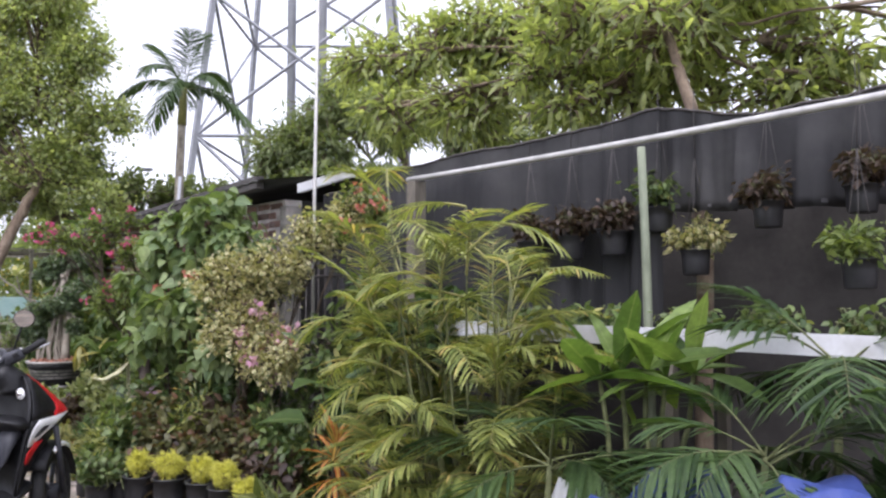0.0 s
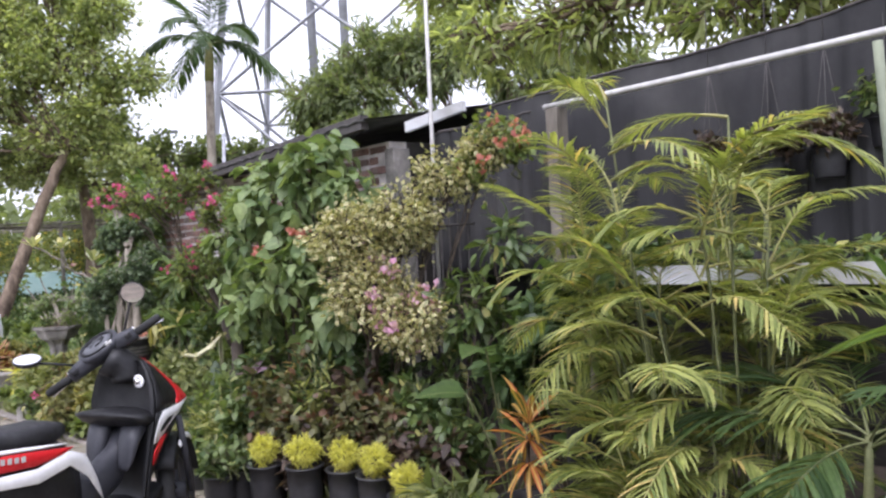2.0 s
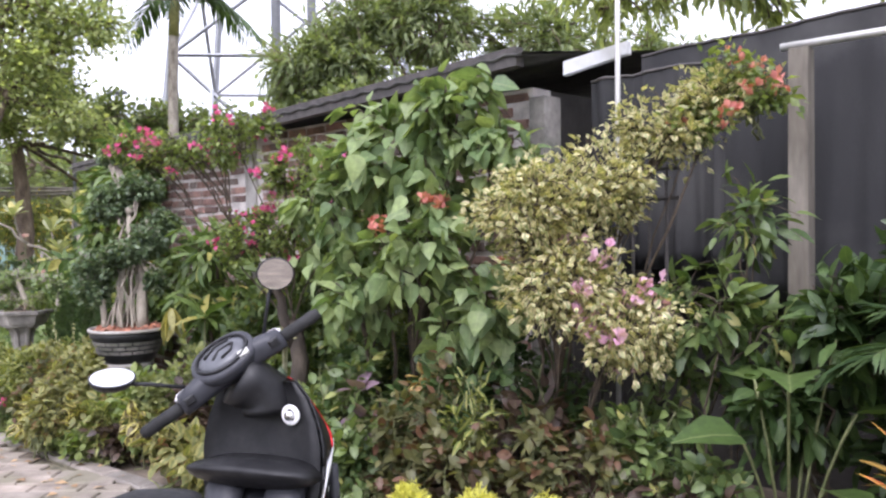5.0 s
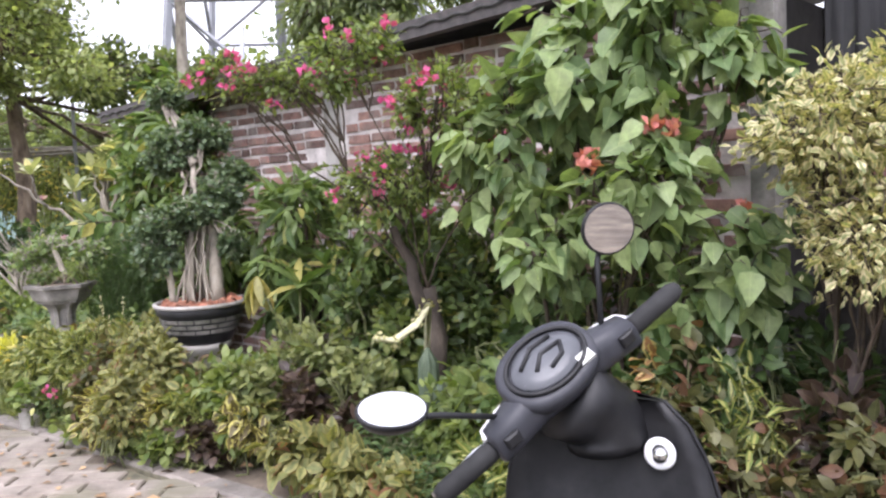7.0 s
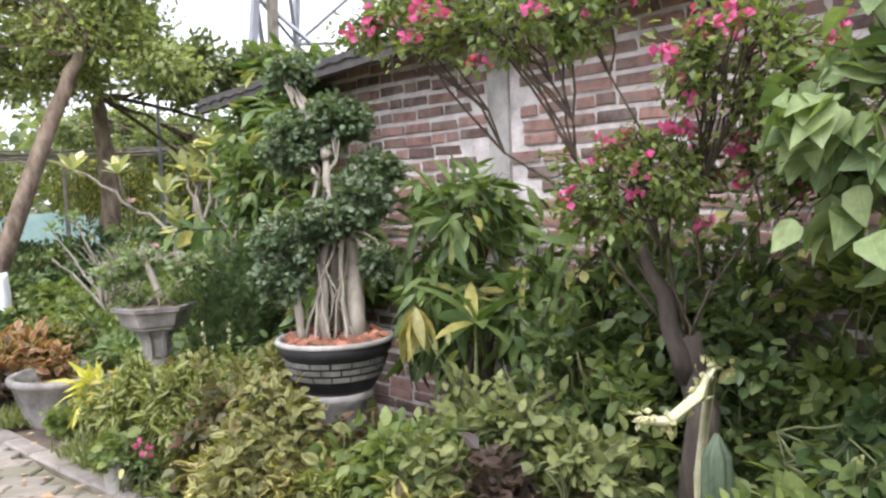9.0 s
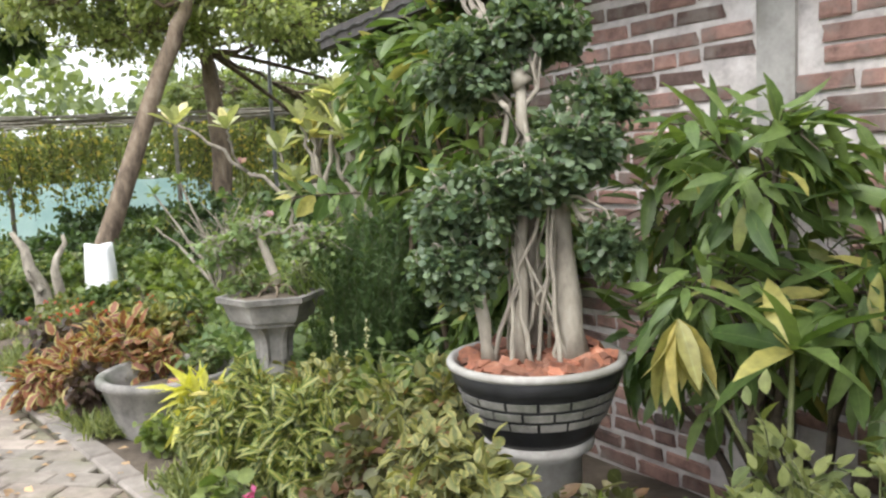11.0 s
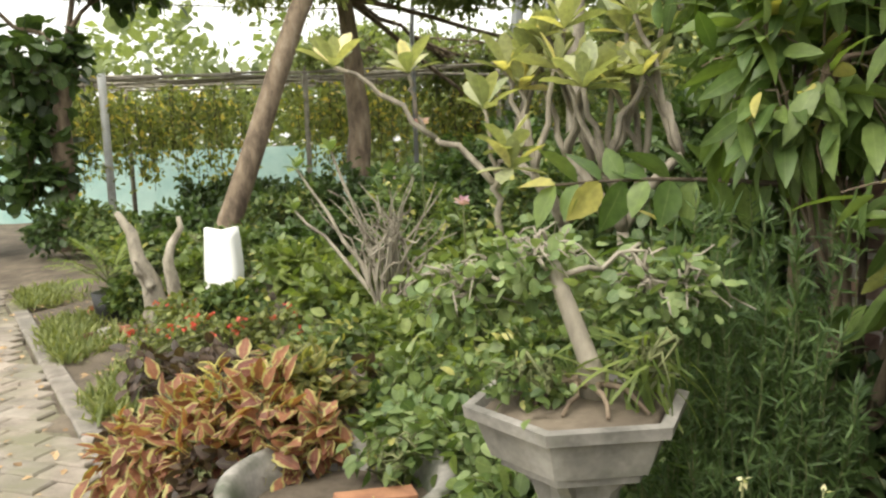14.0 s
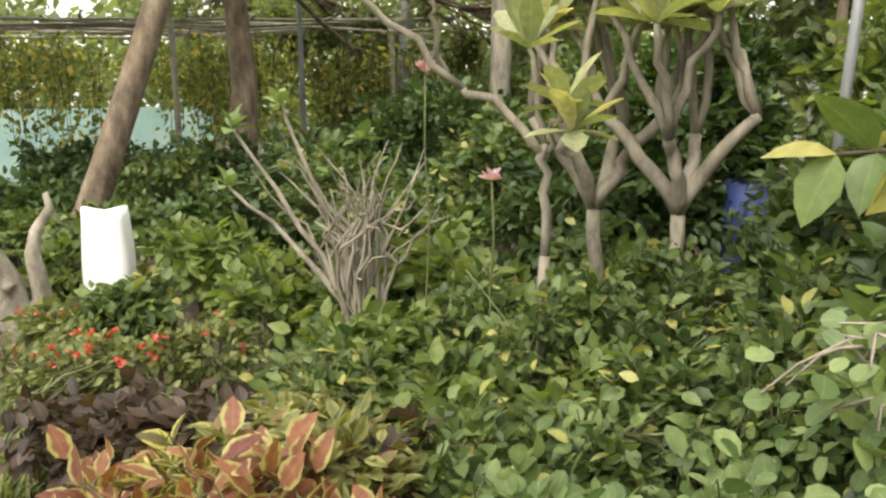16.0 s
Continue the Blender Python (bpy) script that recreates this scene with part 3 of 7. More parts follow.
# shade net, hanging in folds from a top edge that sags between posts
def net_sheet(name, pts, z0, z1, label, fold=0.03, nz=14, nu=90):
    pts = np.asarray(pts, float)
    t = np.linspace(0, len(pts) - 1, nu)
    px, py = (np.interp(t, range(len(pts)), pts[:, i]) for i in range(2))
    zt = np.interp(t, range(len(pts)), pts[:, 2])
    rows = []
    for q in np.linspace(0, 1, nz):
        f = fold * (0.25 + q) * (np.sin(t * 19 + 2 * np.sin(t * 3)) + 0.5 * np.sin(t * 43 + q * 2))
        sag = 0.006 * np.sin(t * 7) * (1 - q)
        rows.append(np.stack([px + BEHIND[0] * f, py + BEHIND[1] * f, zt + sag + (z0 - zt) * q], -1))
    rows = np.array(rows)
    back = rows + np.array([*BEHIND, 0]) * 0.006
    g = Geo()
    ring = np.concatenate([rows, back[::-1]], 0)
    g.loft(np.concatenate([ring, ring[:1]], 0), close=False, caps=False)
    root = thing(name, tuple(rows[0][0]), label, "shade net")
    g.object("net_sheet", NET, root)
    g = Geo()
    g.tube(rows[0] + UP * 0.006, 0.009, 6)
    g.object("hem_rope", IRON, root)
    return root


net_sheet("shade_net", [(-0.62, 6.5, 2.37), (0.1, 5.75, 2.42), (0.8, 5.05, 2.44), (1.25, 4.6, 2.5)], 1.05, 2.5, "black woven shade net hung as a dusty screen")
net_sheet("shade_net", [(-0.95, 6.35, 2.2), (-0.62, 6.28, 2.25), (-0.2, 6.1, 2.3)], 1.2, 2.3, "black shade net folded beside the doorway", 0.05, 12, 40)
net_sheet("shade_net", [(1.25, 4.62, 2.5), (1.75, 4.4, 2.42), (2.5, 4.05, 2.55), (3.4, 3.2, 2.6)], 1.9, 2.6, "black shade net drooping over the hanging pots", 0.06, 10, 60)
# added backing that fills the dark under the net, darkness put into its colour
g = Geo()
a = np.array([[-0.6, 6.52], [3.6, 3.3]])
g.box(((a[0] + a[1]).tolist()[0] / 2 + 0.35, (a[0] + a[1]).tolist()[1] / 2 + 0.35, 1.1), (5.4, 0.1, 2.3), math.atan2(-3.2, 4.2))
g.object("wall_nursery", SHADED, None, "added dark backing behind the nursery benches", smooth=False, kind="structure", category="wall")

# pipe rail on posts in front of the net
RA, RB = np.array([-0.25, 5.68, 2.24]), np.array([2.2, 2.9, 2.28])
g = Geo()
g.tube(curve(RA, RB, -0.015, 12), 0.018, 10)
g.object("pipe_rail", PIPE, None, "thin pale metal pipe carried along the posts", category="pipe")
post = thing("wooden_post", (-0.19, 5.62, 0), "grey weathered wooden post carrying the pipe", "post")
g = Geo()
g.box((-0.19, 5.62, 1.11), (0.11, 0.09, 2.22), 0.8, 0.93, 0.002)
g.object("post_shaft", WOODP, post, smooth=False)
gp = thing("green_pole", (1.12, 4.3, 0), "weathered grey-green bamboo pole standing at the bench", "pole")
g = Geo()
g.tube([(1.12, 4.3, 0), (1.11, 4.32, 0.8), (1.1, 4.34, 1.6), (1.09, 4.38, 2.24)], [0.027, 0.026, 0.024, 0.022], 10)
g.object("pole_shaft", BAMBOOG, gp)
sp = thing("steel_pole", (-1.0, 6.0, 0), "slender galvanised pole rising above the roof edge", "pole")
g = Geo()
g.tube([(-0.96, 5.9, 0), (-0.95, 5.9, 2.0), (-0.93, 5.92, 4.6)], 0.013, 8)
g.object("pole_shaft", PIPE, sp)

# nursery bench with a pale edge board and seedlings
bench = thing("nursery_bench", (0.7, 4.2, 0), "nursery bench with a pale grey metal edge", "bench")
BA, BB = np.array([-0.1, 5.0, 1.24]), np.array([2.2, 2.6, 1.24])
bd = unit(BB - BA)
bn = np.array([bd[1], -bd[0], 0]) * -1
g = Geo()
mid = (BA + BB) / 2 + bn * 0.3
g.box((mid[0], mid[1], 1.22), (np.linalg.norm(BB - BA), 0.6, 0.03), math.atan2(bd[1], bd[0]))
g.object("bench_top", CONC, bench, smooth=False)
g = Geo()
mid = (BA + BB) / 2
g.box((mid[0], mid[1], 1.23), (np.linalg.norm(BB - BA), 0.02, 0.09), math.atan2(bd[1], bd[0]))
g.object("edge_board", WHITEB, bench, smooth=False)
for q in (0.03, 0.5, 0.97):
    for o in (0.04, 0.56):
        c = BA + (BB - BA) * q + bn * o
        g = Geo()
        g.box((c[0], c[1], 0.6), (0.05, 0.05, 1.2), math.atan2(bd[1], bd[0]))
        g.object("leg", WOODP, bench, smooth=False)

# ---- kinds of plants and pots ----
def herb(name, label, category, x, y, r, h, mat, size, shape, twigs, per=9, lift=0.0, **more):
    """A low leafy plant, rounded and uneven."""
    more.setdefault("many_stems", 3)
    bl = [(x, y, lift + h * 0.52, r, r, h * 0.5)]
    for q in range(2):
        a = rng.uniform(0, 6.28)
        bl.append((x + r * 0.55 * math.cos(a), y + r * 0.55 * math.sin(a), lift + h * rng.uniform(0.35, 0.7), r * 0.6, r * 0.6, h * 0.36))
    return bush(name, label, category, (x, y, lift), bl, twigs, per, size, shape, mat, more.pop("stem", 0.006), more.pop("stem_mat", STEM), floor=lift + 0.02, **more)


def rosette(geo, c, n, size, shape, low=0.1, high=1.1, wide=1.0, axis=None, roll=0.15):
    a = np.arange(n) * 2.4 + rng.uniform(0, 6)
    el = np.linspace(low, high, n) + rng.normal(0, 0.1, n)
    w = np.stack([np.cos(a) * np.cos(el), np.sin(a) * np.cos(el), np.sin(el)], -1)
    if axis is not None:
        w = w + unit(axis) * 0.55
    leaves(geo, shape, np.repeat(np.asarray(c, float)[None], n, 0) + w * size * 0.05, w, size * rng.uniform(0.75, 1.1, n), roll, wide)


def rosette_ways(n, low, high):
    a = np.arange(n) * 2.4 + rng.uniform(0, 6)
    el = np.linspace(low, high, n) + rng.normal(0, 0.1, n)
    return np.stack([np.cos(a) * np.cos(el), np.sin(a) * np.cos(el), np.sin(el)], -1)


def pot(name, label, x, y, z, r, h, mat, group="", soil=True, flare=1.15, lip=0.012):
    root = thing(name, (x, y, z), label, "plant pot", group)
    g = Geo()
    g.lathe((x, y, z), [(0.01, 0), (r * 0.92, 0.0), (r, h * 0.06), (r * (1 + flare) / 2, h * 0.6), (r * flare, h * 0.97), (r * flare + lip, h * 0.975), (r * flare + lip, h), (r * flare - 0.006, h), (r * flare - 0.012, h * 0.86)], 22, 0.015)
    g.object("pot_wall", mat, root)
    if soil:
        g = Geo()
        g.lathe((x, y, z), [(0.002, h * 0.9), (r * flare * 0.5, h * 0.895), (r * flare - 0.009, h * 0.87)], 18, 0.02)
        g.object("soil", SOIL, root)
    return root


# ---- the areca palm and what stands around the nursery bench ----
palm = thing("areca_palm", (0.05, 3.8, 0), "yellow-green areca palm clump with arching feathery fronds", "palm")
r0 = np.random.default_rng(3)
for q in range(44):
    a = r0.uniform(0, 2 * np.pi)
    b0 = np.array([0.12 + 0.15 * math.cos(a), 3.82 + 0.17 * math.sin(a), 0.02])
    hgt = 0.2 + 1.36 * (q / 39) ** 0.8 if q < 42 else 1.8 + 0.12 * (q - 42)
    top = b0 + np.array([0.2 * math.cos(a) - (0.1 if q < 40 else 0.02) * hgt, 0.14 * math.sin(a), hgt])
    g = Geo()
    g.tube(curve(b0, top, 0, 6, 0.01), np.linspace(0.0075, 0.004, 6), 7)
    g.object("cane", STEM, palm)
    for k in range(6 if q < 40 else 5):
        az = a + r0.uniform(-2.4, 2.4)
        el = r0.uniform(0.25, 1.2)
        ln = r0.uniform(0.3, 0.5) + (0.1 if hgt > 1.3 else -0.1 if hgt < 0.8 else 0.0)
        frond(palm, top - np.array([0, 0, 0.1 * k * min(1, hgt)]), (math.cos(az) * math.cos(el), math.sin(az) * math.cos(el), math.sin(el)), ln, r0.uniform(0.2, 0.75), int(15 + 12 * ln), 0.17, L_PALM, vee=0.22, start=0.2, width=0.78)
banana = thing("broad_leaf_plant", (0.85, 3.4, 0), "glossy green plant with long upright pointed leaves", "plant")
g = Geo()
for q in range(5):
    g.tube(curve((0.85 + 0.03 * q - 0.06, 3.4, 0.0), (0.85 + 0.1 * (q - 2), 3.38 + 0.05 * (q % 2), 1.12), 0, 6, 0.015), np.linspace(0.02, 0.009, 6), 7)
g.object("stem", STEM, banana)
for q in range(5):
    w = rosette_ways(7, -0.25, 1.25)
    c = np.array([0.85 + 0.1 * (q - 2), 3.38 + 0.05 * (q % 2), 1.08 + 0.02 * (q % 3)])
    single_leaves("sword", L_SWORD, banana, np.repeat(c[None], 7, 0), w, rng.uniform(0.28, 0.44, 7), 0.3)
for nm, bx, by, bz, n, ln in (("fan_palm", 0.42, 3.35, 0.75, 9, 0.6), ("fan_palm", 1.15, 2.95, 0.85, 11, 0.65), ("fan_palm", 1.55, 3.2, 1.15, 10, 0.7)):
    fp = thing(nm, (bx, by, 0), "dark green palm seedling with narrow spreading fronds", "palm", "palm seedlings")
    g = Geo()
    g.tube([(bx, by, 0), (bx, by, bz * 0.5), (bx + 0.02, by, bz)], [0.03, 0.022, 0.012], 8)
    g.object("stem", STEM, fp)
    for q in range(n):
        a = q * 2.4 + bx
        el = 0.15 + 0.9 * (q % 4) / 4
        frond(fp, (bx + 0.02, by, bz - 0.02 * (q % 3)), (math.cos(a) * math.cos(el), math.sin(a) * math.cos(el), math.sin(el)), ln * rng.uniform(0.7, 1.05), rng.uniform(0.2, 0.55), 16, 0.3, L_PALMD, STEM, 0.8, 0.1, 0.35)
# blue bags of compost with slumped tops
for x, y, sx, sz, tone in ((0.85, 2.85, 0.21, 0.8, 0), (1.2, 2.55, 0.22, 0.84, 1), (0.58, 2.72, 0.16, 0.74, 0), (0.5, 3.18, 0.09, 0.7, 2)):
    bag = thing("plastic_bag", (x, y, 0), "slumped blue plastic bag of potting soil" if tone < 2 else "cloudy white plastic bag", "bag")
    rings = []
    for q in np.linspace(0, 1, 12):
        th = np.linspace(0, 2 * np.pi, 28, endpoint=False)
        rr = sx * (0.86 + 0.22 * math.sin(q * 3.0)) * (1.0 if q < 0.85 else 1.0 - (q - 0.85) * 2.5)
        rr = rr * (1 + 0.06 * np.sin(th * 4 + q * 5) + 0.04 * np.sin(th * 9 + q * 11))
        rings.append(np.stack([x + rr * np.cos(th), y + rr * np.sin(th), np.full(28, sz * q) + 0.02 * np.sin(th * 3) * q], -1))
    g = Geo()
    g.loft(rings)
    g.object("bag_skin", TARP if tone < 2 else WHITEB, bag)
# seedlings on the bench
for q in range(14):
    c = BA + (BB - BA) * (0.06 + q * 0.066) + bn * rng.uniform(0.1, 0.45)
    herb("seedling", "small green seedling on the bench", "seedling", c[0], c[1], 0.11, 0.13, L_MID, 0.055, "ovate", 16, 6, 1.235, group="bench seedlings", many_stems=1)
# hanging pots before the net
for x, y, z, mat, lab in ((0.55, 5.05, 1.78, L_MAROON, "purple trailing plant"), (0.78, 4.85, 1.8, L_MAROON, "purple trailing plant"), (1.0, 4.7, 1.82, L_MAROON, "purple trailing plant"), (1.42, 4.5, 1.7, L_CREAM, "pale variegated trailing plant"),
                          (1.75, 4.3, 1.95, L_MAROON, "dark maroon leafy plant"), (2.1, 4.0, 2.0, L_MAROON, "dark maroon leafy plant"), (1.25, 4.62, 1.95, L_MID, "green trailing plant"), (1.95, 3.75, 1.62, L_LIGHT, "light green leafy plant")):
    pt = pot("hanging_pot", "black plastic hanging pot on thin wires", x, y, z - 0.16, 0.07, 0.14, BLACKP, "hanging pots")
    for q in range(3):
        a = q * 2.1
        g = Geo()
        g.tube([(x + 0.085 * math.cos(a), y + 0.085 * math.sin(a), z - 0.03), (x, y, z + 0.5)], 0.0022, 4)
        g.object("wire", IRON, pt)
    g = Geo()
    g.tube([(x, y, z + 0.5), (x, y, 2.6)], 0.0022, 4)
    g.object("wire", IRON, pt)
    herb("hanging_plant", lab + " in a hanging pot", "plant", x, y, 0.17, 0.24, mat, 0.05, "small", 60, 9, z - 0.06, group="hanging plants", many_stems=1)

# ---- shrubs before the net and the doorway ----
bush("leafy_shrub", "dense dark green shrub before the shade net", "shrub", (-0.25, 5.1, 0), [(-0.3, 5.05, 1.0, 0.3, 0.3, 0.35), (0.0, 4.95, 1.25, 0.32, 0.28, 0.3), (-0.5, 5.15, 0.75, 0.3, 0.25, 0.35), (-0.1, 4.9, 0.6, 0.3, 0.25, 0.35)], 260, 9, 0.11, "lance", L_DARK, 0.012, many_stems=2, wide=1.5)
bush("sparse_shrub", "sparse shrub with thin stems before the doorway", "shrub", (-0.75, 5.4, 0), [(-0.78, 5.32, 1.1, 0.25, 0.2, 0.3), (-0.55, 5.35, 1.45, 0.22, 0.18, 0.2), (-0.85, 5.4, 0.7, 0.28, 0.2, 0.3), (-0.5, 5.3, 0.95, 0.2, 0.18, 0.25)], 120, 6, 0.1, "lance", L_MID, 0.007, wide=1.3, many_stems=2)
for x, y, r, hh in ((0.62, 3.15, 0.25, 0.7), (0.95, 3.3, 0.3, 0.95), (1.35, 3.15, 0.3, 1.0), (1.75, 2.95, 0.3, 1.0), (1.45, 2.95, 0.3, 0.6), (0.2, 3.25, 0.22, 0.45), (1.0, 3.05, 0.25, 0.6), (0.75, 2.45, 0.16, 0.5), (1.7, 2.6, 0.3, 0.7), (1.35, 2.3, 0.2, 0.6)):
    herb("dark_groundcover", "dark leafy plants among the bags", "plant", x, y, r, hh, L_DARK, 0.1, "lance", 70, 8, wide=1.4, group="dark leafy plants")
philo = thing("philodendron", (-0.62, 4.95, 0), "philodendron with broad pointed green leaves", "plant")
for q in range(9):
    g = Geo()
    tip = np.array([-0.62 + 0.22 * math.cos(q * 2.4), 4.92 + 0.18 * math.sin(q * 2.4), 0.35 + 0.08 * q])
    g.tube(curve((-0.62, 4.95, 0.02), tip, 0.08, 6), 0.006, 5)
    w = np.array([[math.cos(q * 2.4), math.sin(q * 2.4), 0.2]])
    single_leaves("heart", L_BIG, philo, tip[None], w, 0.26)
    g.object("leaf_stalk", STEM, philo)
pot("grow_bag", "tall black polythene grow bag", -0.22, 4.7, 0, 0.13, 0.62, BLACKP, flare=1.02)
pl = thing("young_palm", (-0.22, 4.7, 0.5), "young green palm growing in a black bag", "palm")
g = Geo()
g.tube([(-0.22, 4.7, 0.5), (-0.2, 4.68, 0.8), (-0.22, 4.66, 1.0)], [0.022, 0.016, 0.012], 8)
g.object("stem", BARKG, pl)
for q in range(10):
    a, el = q * 2.4, 0.2 + 0.1 * q
    frond(pl, (-0.22, 4.66, 0.95), (math.cos(a) * math.cos(el), math.sin(a) * math.cos(el), math.sin(el)), rng.uniform(0.3, 0.5), 0.45, 12, 0.2, L_PALMD, STEM, 1.4, 0.1, 0.35)
pot("polybag_pot", "black polybag pot with the fiery croton", -0.58, 4.3, 0, 0.12, 0.3, BLACKP)
cro = thing("fire_croton", (-0.58, 4.3, 0.27), "croton with arching orange, yellow and green strap leaves", "croton")
g = Geo()
g.tube([(-0.58, 4.3, 0.27), (-0.58, 4.3, 0.45), (-0.57, 4.29, 0.64)], [0.012, 0.01, 0.008], 7)
g.object("stem", TWIG, cro)
for zc, n, lo, hi in ((0.46, 20, -0.7, 0.3), (0.56, 20, -0.3, 0.8), (0.63, 16, 0.4, 1.4)):
    single_leaves("strap", L_FIRE, cro, np.repeat(np.array([[-0.57, 4.29, zc]]), n, 0), rosette_ways(n, lo, hi), rng.uniform(0.13, 0.23, n), 0.2)
herb("dracaena", "small spiky green and red dracaena", "plant", -0.95, 4.55, 0.2, 0.42, L_GRASS, 0.2, "narrow", 26, 9, many_stems=4)
herb("fern", "low fern with narrow green leaves", "fern", -0.75, 4.4, 0.2, 0.3, L_MID, 0.13, "narrow", 40, 9)
herb("dark_groundcover", "dark leafy groundcover before the bed", "plant", -0.35, 4.15, 0.25, 0.28, L_DARK, 0.07, "ovate", 70, 8)
herb("dark_groundcover", "dark leafy groundcover before the bed", "plant", 0.3, 3.5, 0.3, 0.4, L_DARK, 0.09, "ovate", 80, 8)
herb("strap_lily", "lily clump with long arching strap leaves", "lily", -0.2, 4.35, 0.18, 0.5, L_LIGHT, 0.36, "blade", 10, 5, wide=1.3)

# row of black polybag pots with yellow threadlike plants
for x, y, r in ((-2.0, 5.36, 0.105), (-1.74, 5.17, 0.125), (-1.5, 5.07, 0.115), (-1.32, 4.92, 0.115), (-1.15, 4.78, 0.11)):
    h = 0.27 if r > 0.11 else 0.24
    if y < 4.8:
        h = 0.2
    pot("polybag_pot", "black polybag pot standing in a row", x, y, 0, 0.092, h, BLACKP, "row of polybag pots", flare=1.06)
    yp = thing("yellow_thread_plant", (x, y, h - 0.03), "bright yellow threadlike mound of fine leaves", "plant", "row of yellow plants")
    g = Geo()
    for q in range(9):
        a = q * 2.4
        g.tube(curve((x, y, h - 0.03), (x + 0.07 * math.cos(a), y + 0.07 * math.sin(a), h + 0.1), 0, 4), 0.002, 4, False)
    g.object("stem", STEM, yp)
    r = r * 0.86
    pts, out = blob_points((x, y, h + 0.08, r, r, 0.09), 1700, 0.4)
    g = Geo()
    leaves(g, "needle", pts, out + rng.normal(0, 0.8, out.shape), rng.uniform(0.02, 0.036, 1700), 1.0, 1.8)
    g.object("foliage", L_YELLOW, yp, kind="stuff")
for x, y in ((-2.18, 5.5), (-2.36, 5.62), (-2.52, 5.8), (-2.28, 5.4)):
    pot("polybag_pot", "black polybag pot with a small shrub", x, y, 0, 0.085, 0.18, BLACKP, "row of polybag pots", flare=1.06)
    herb("small_shrub", "small dull green potted shrub", "plant", x, y, 0.13, 0.2, L_MID, 0.06, "ovate", 34, 7, 0.15, group="small potted shrubs")

# ---- the dense bed under the wall ----
bush("variegated_bougainvillea", "cream-edged bougainvillea shrub with lilac flower clusters", "shrub", (-1.4, 5.75, 0),
     [(-1.45, 5.5, 1.5, 0.4, 0.3, 0.25), (-1.15, 5.55, 1.6, 0.35, 0.25, 0.25), (-1.35, 5.4, 1.2, 0.4, 0.28, 0.25), (-0.85, 5.6, 1.85, 0.35, 0.2, 0.2), (-0.6, 5.55, 2.0, 0.3, 0.2, 0.15), (-1.1, 5.3, 1.0, 0.3, 0.25, 0.25)],
     780, 15, 0.04, "small", L_CREAM, 0.01, flowers=(P_PURPLE, 14, 0.042, 6, lambda p: p[2] < 1.35 and p[1] < 5.45), spread=1.0, reach=0.13)
for x, y, z in ((-0.55, 5.5, 2.08), (-0.7, 5.5, 1.9), (-0.45, 5.5, 1.95)):
    herb("red_bougainvillea", "bougainvillea sprig with coral red flowers", "shrub", x, y, 0.2, 0.3, L_LIGHT, 0.05, "small", 26, 8, z - 0.15, flowers=(P_CORAL, 4, 0.035, 4, lambda p: True), many_stems=1, group="bougainvillea sprigs")
bush("heart_leaf_shrub", "tall shrub with drooping heart-shaped leaves and coral bracts", "shrub", (-2.0, 6.35, 0),
     [(-2.05, 6.2, 1.8, 0.42, 0.35, 0.35), (-2.35, 6.35, 1.55, 0.28, 0.3, 0.4), (-1.9, 5.98, 1.3, 0.38, 0.3, 0.4), (-1.7, 6.1, 2.0, 0.4, 0.3, 0.3), (-1.6, 5.85, 1.1, 0.3, 0.25, 0.3), (-2.2, 6.15, 1.15, 0.3, 0.25, 0.3), (-1.9, 6.5, 1.5, 0.35, 0.25, 0.4), (-1.75, 6.1, 1.65, 0.3, 0.25, 0.35), (-1.5, 6.0, 1.75, 0.25, 0.2, 0.3), (-1.75, 5.95, 0.95, 0.28, 0.2, 0.25)],
     330, 7, 0.108, "heart", L_MUSS, 0.014, flowers=(P_CORAL, 4, 0.04, 9, lambda p: p[2] < 1.6 and p[1] < 6.1), droop=0.8, singles=True, shell=0.75, reach=0.12)
pb = bush("pink_bougainvillea", "open bougainvillea with deep pink flowers on arching twigs", "shrub", (-2.6, 7.0, 0.85),
          [(-2.75, 6.95, 1.4, 0.4, 0.35, 0.25), (-2.5, 6.75, 1.75, 0.4, 0.3, 0.28), (-3.15, 6.95, 1.9, 0.55, 0.25, 0.16), (-2.3, 6.75, 1.45, 0.3, 0.3, 0.25), (-3.5, 7.1, 1.95, 0.3, 0.2, 0.12), (-2.9, 7.0, 2.05, 0.35, 0.25, 0.15)],
          620, 13, 0.036, "small", L_LIGHT, 0.006, stem_mat=TWIG, flowers=(P_PINK, 85, 0.03, 4, lambda p: True), reach=0.07, spread=1.1)
g = Geo()
g.tube(curve((-2.6, 6.95, 0), (-2.6, 7.0, 0.9), 0, 8, 0.02), np.linspace(0.07, 0.045, 8), 9)
g.tube(curve((-2.6, 7.0, 0.75), (-2.75, 6.98, 1.2), 0, 6, 0.01), np.linspace(0.04, 0.02, 6), 7)
g.object("trunk", BARKD, pb)
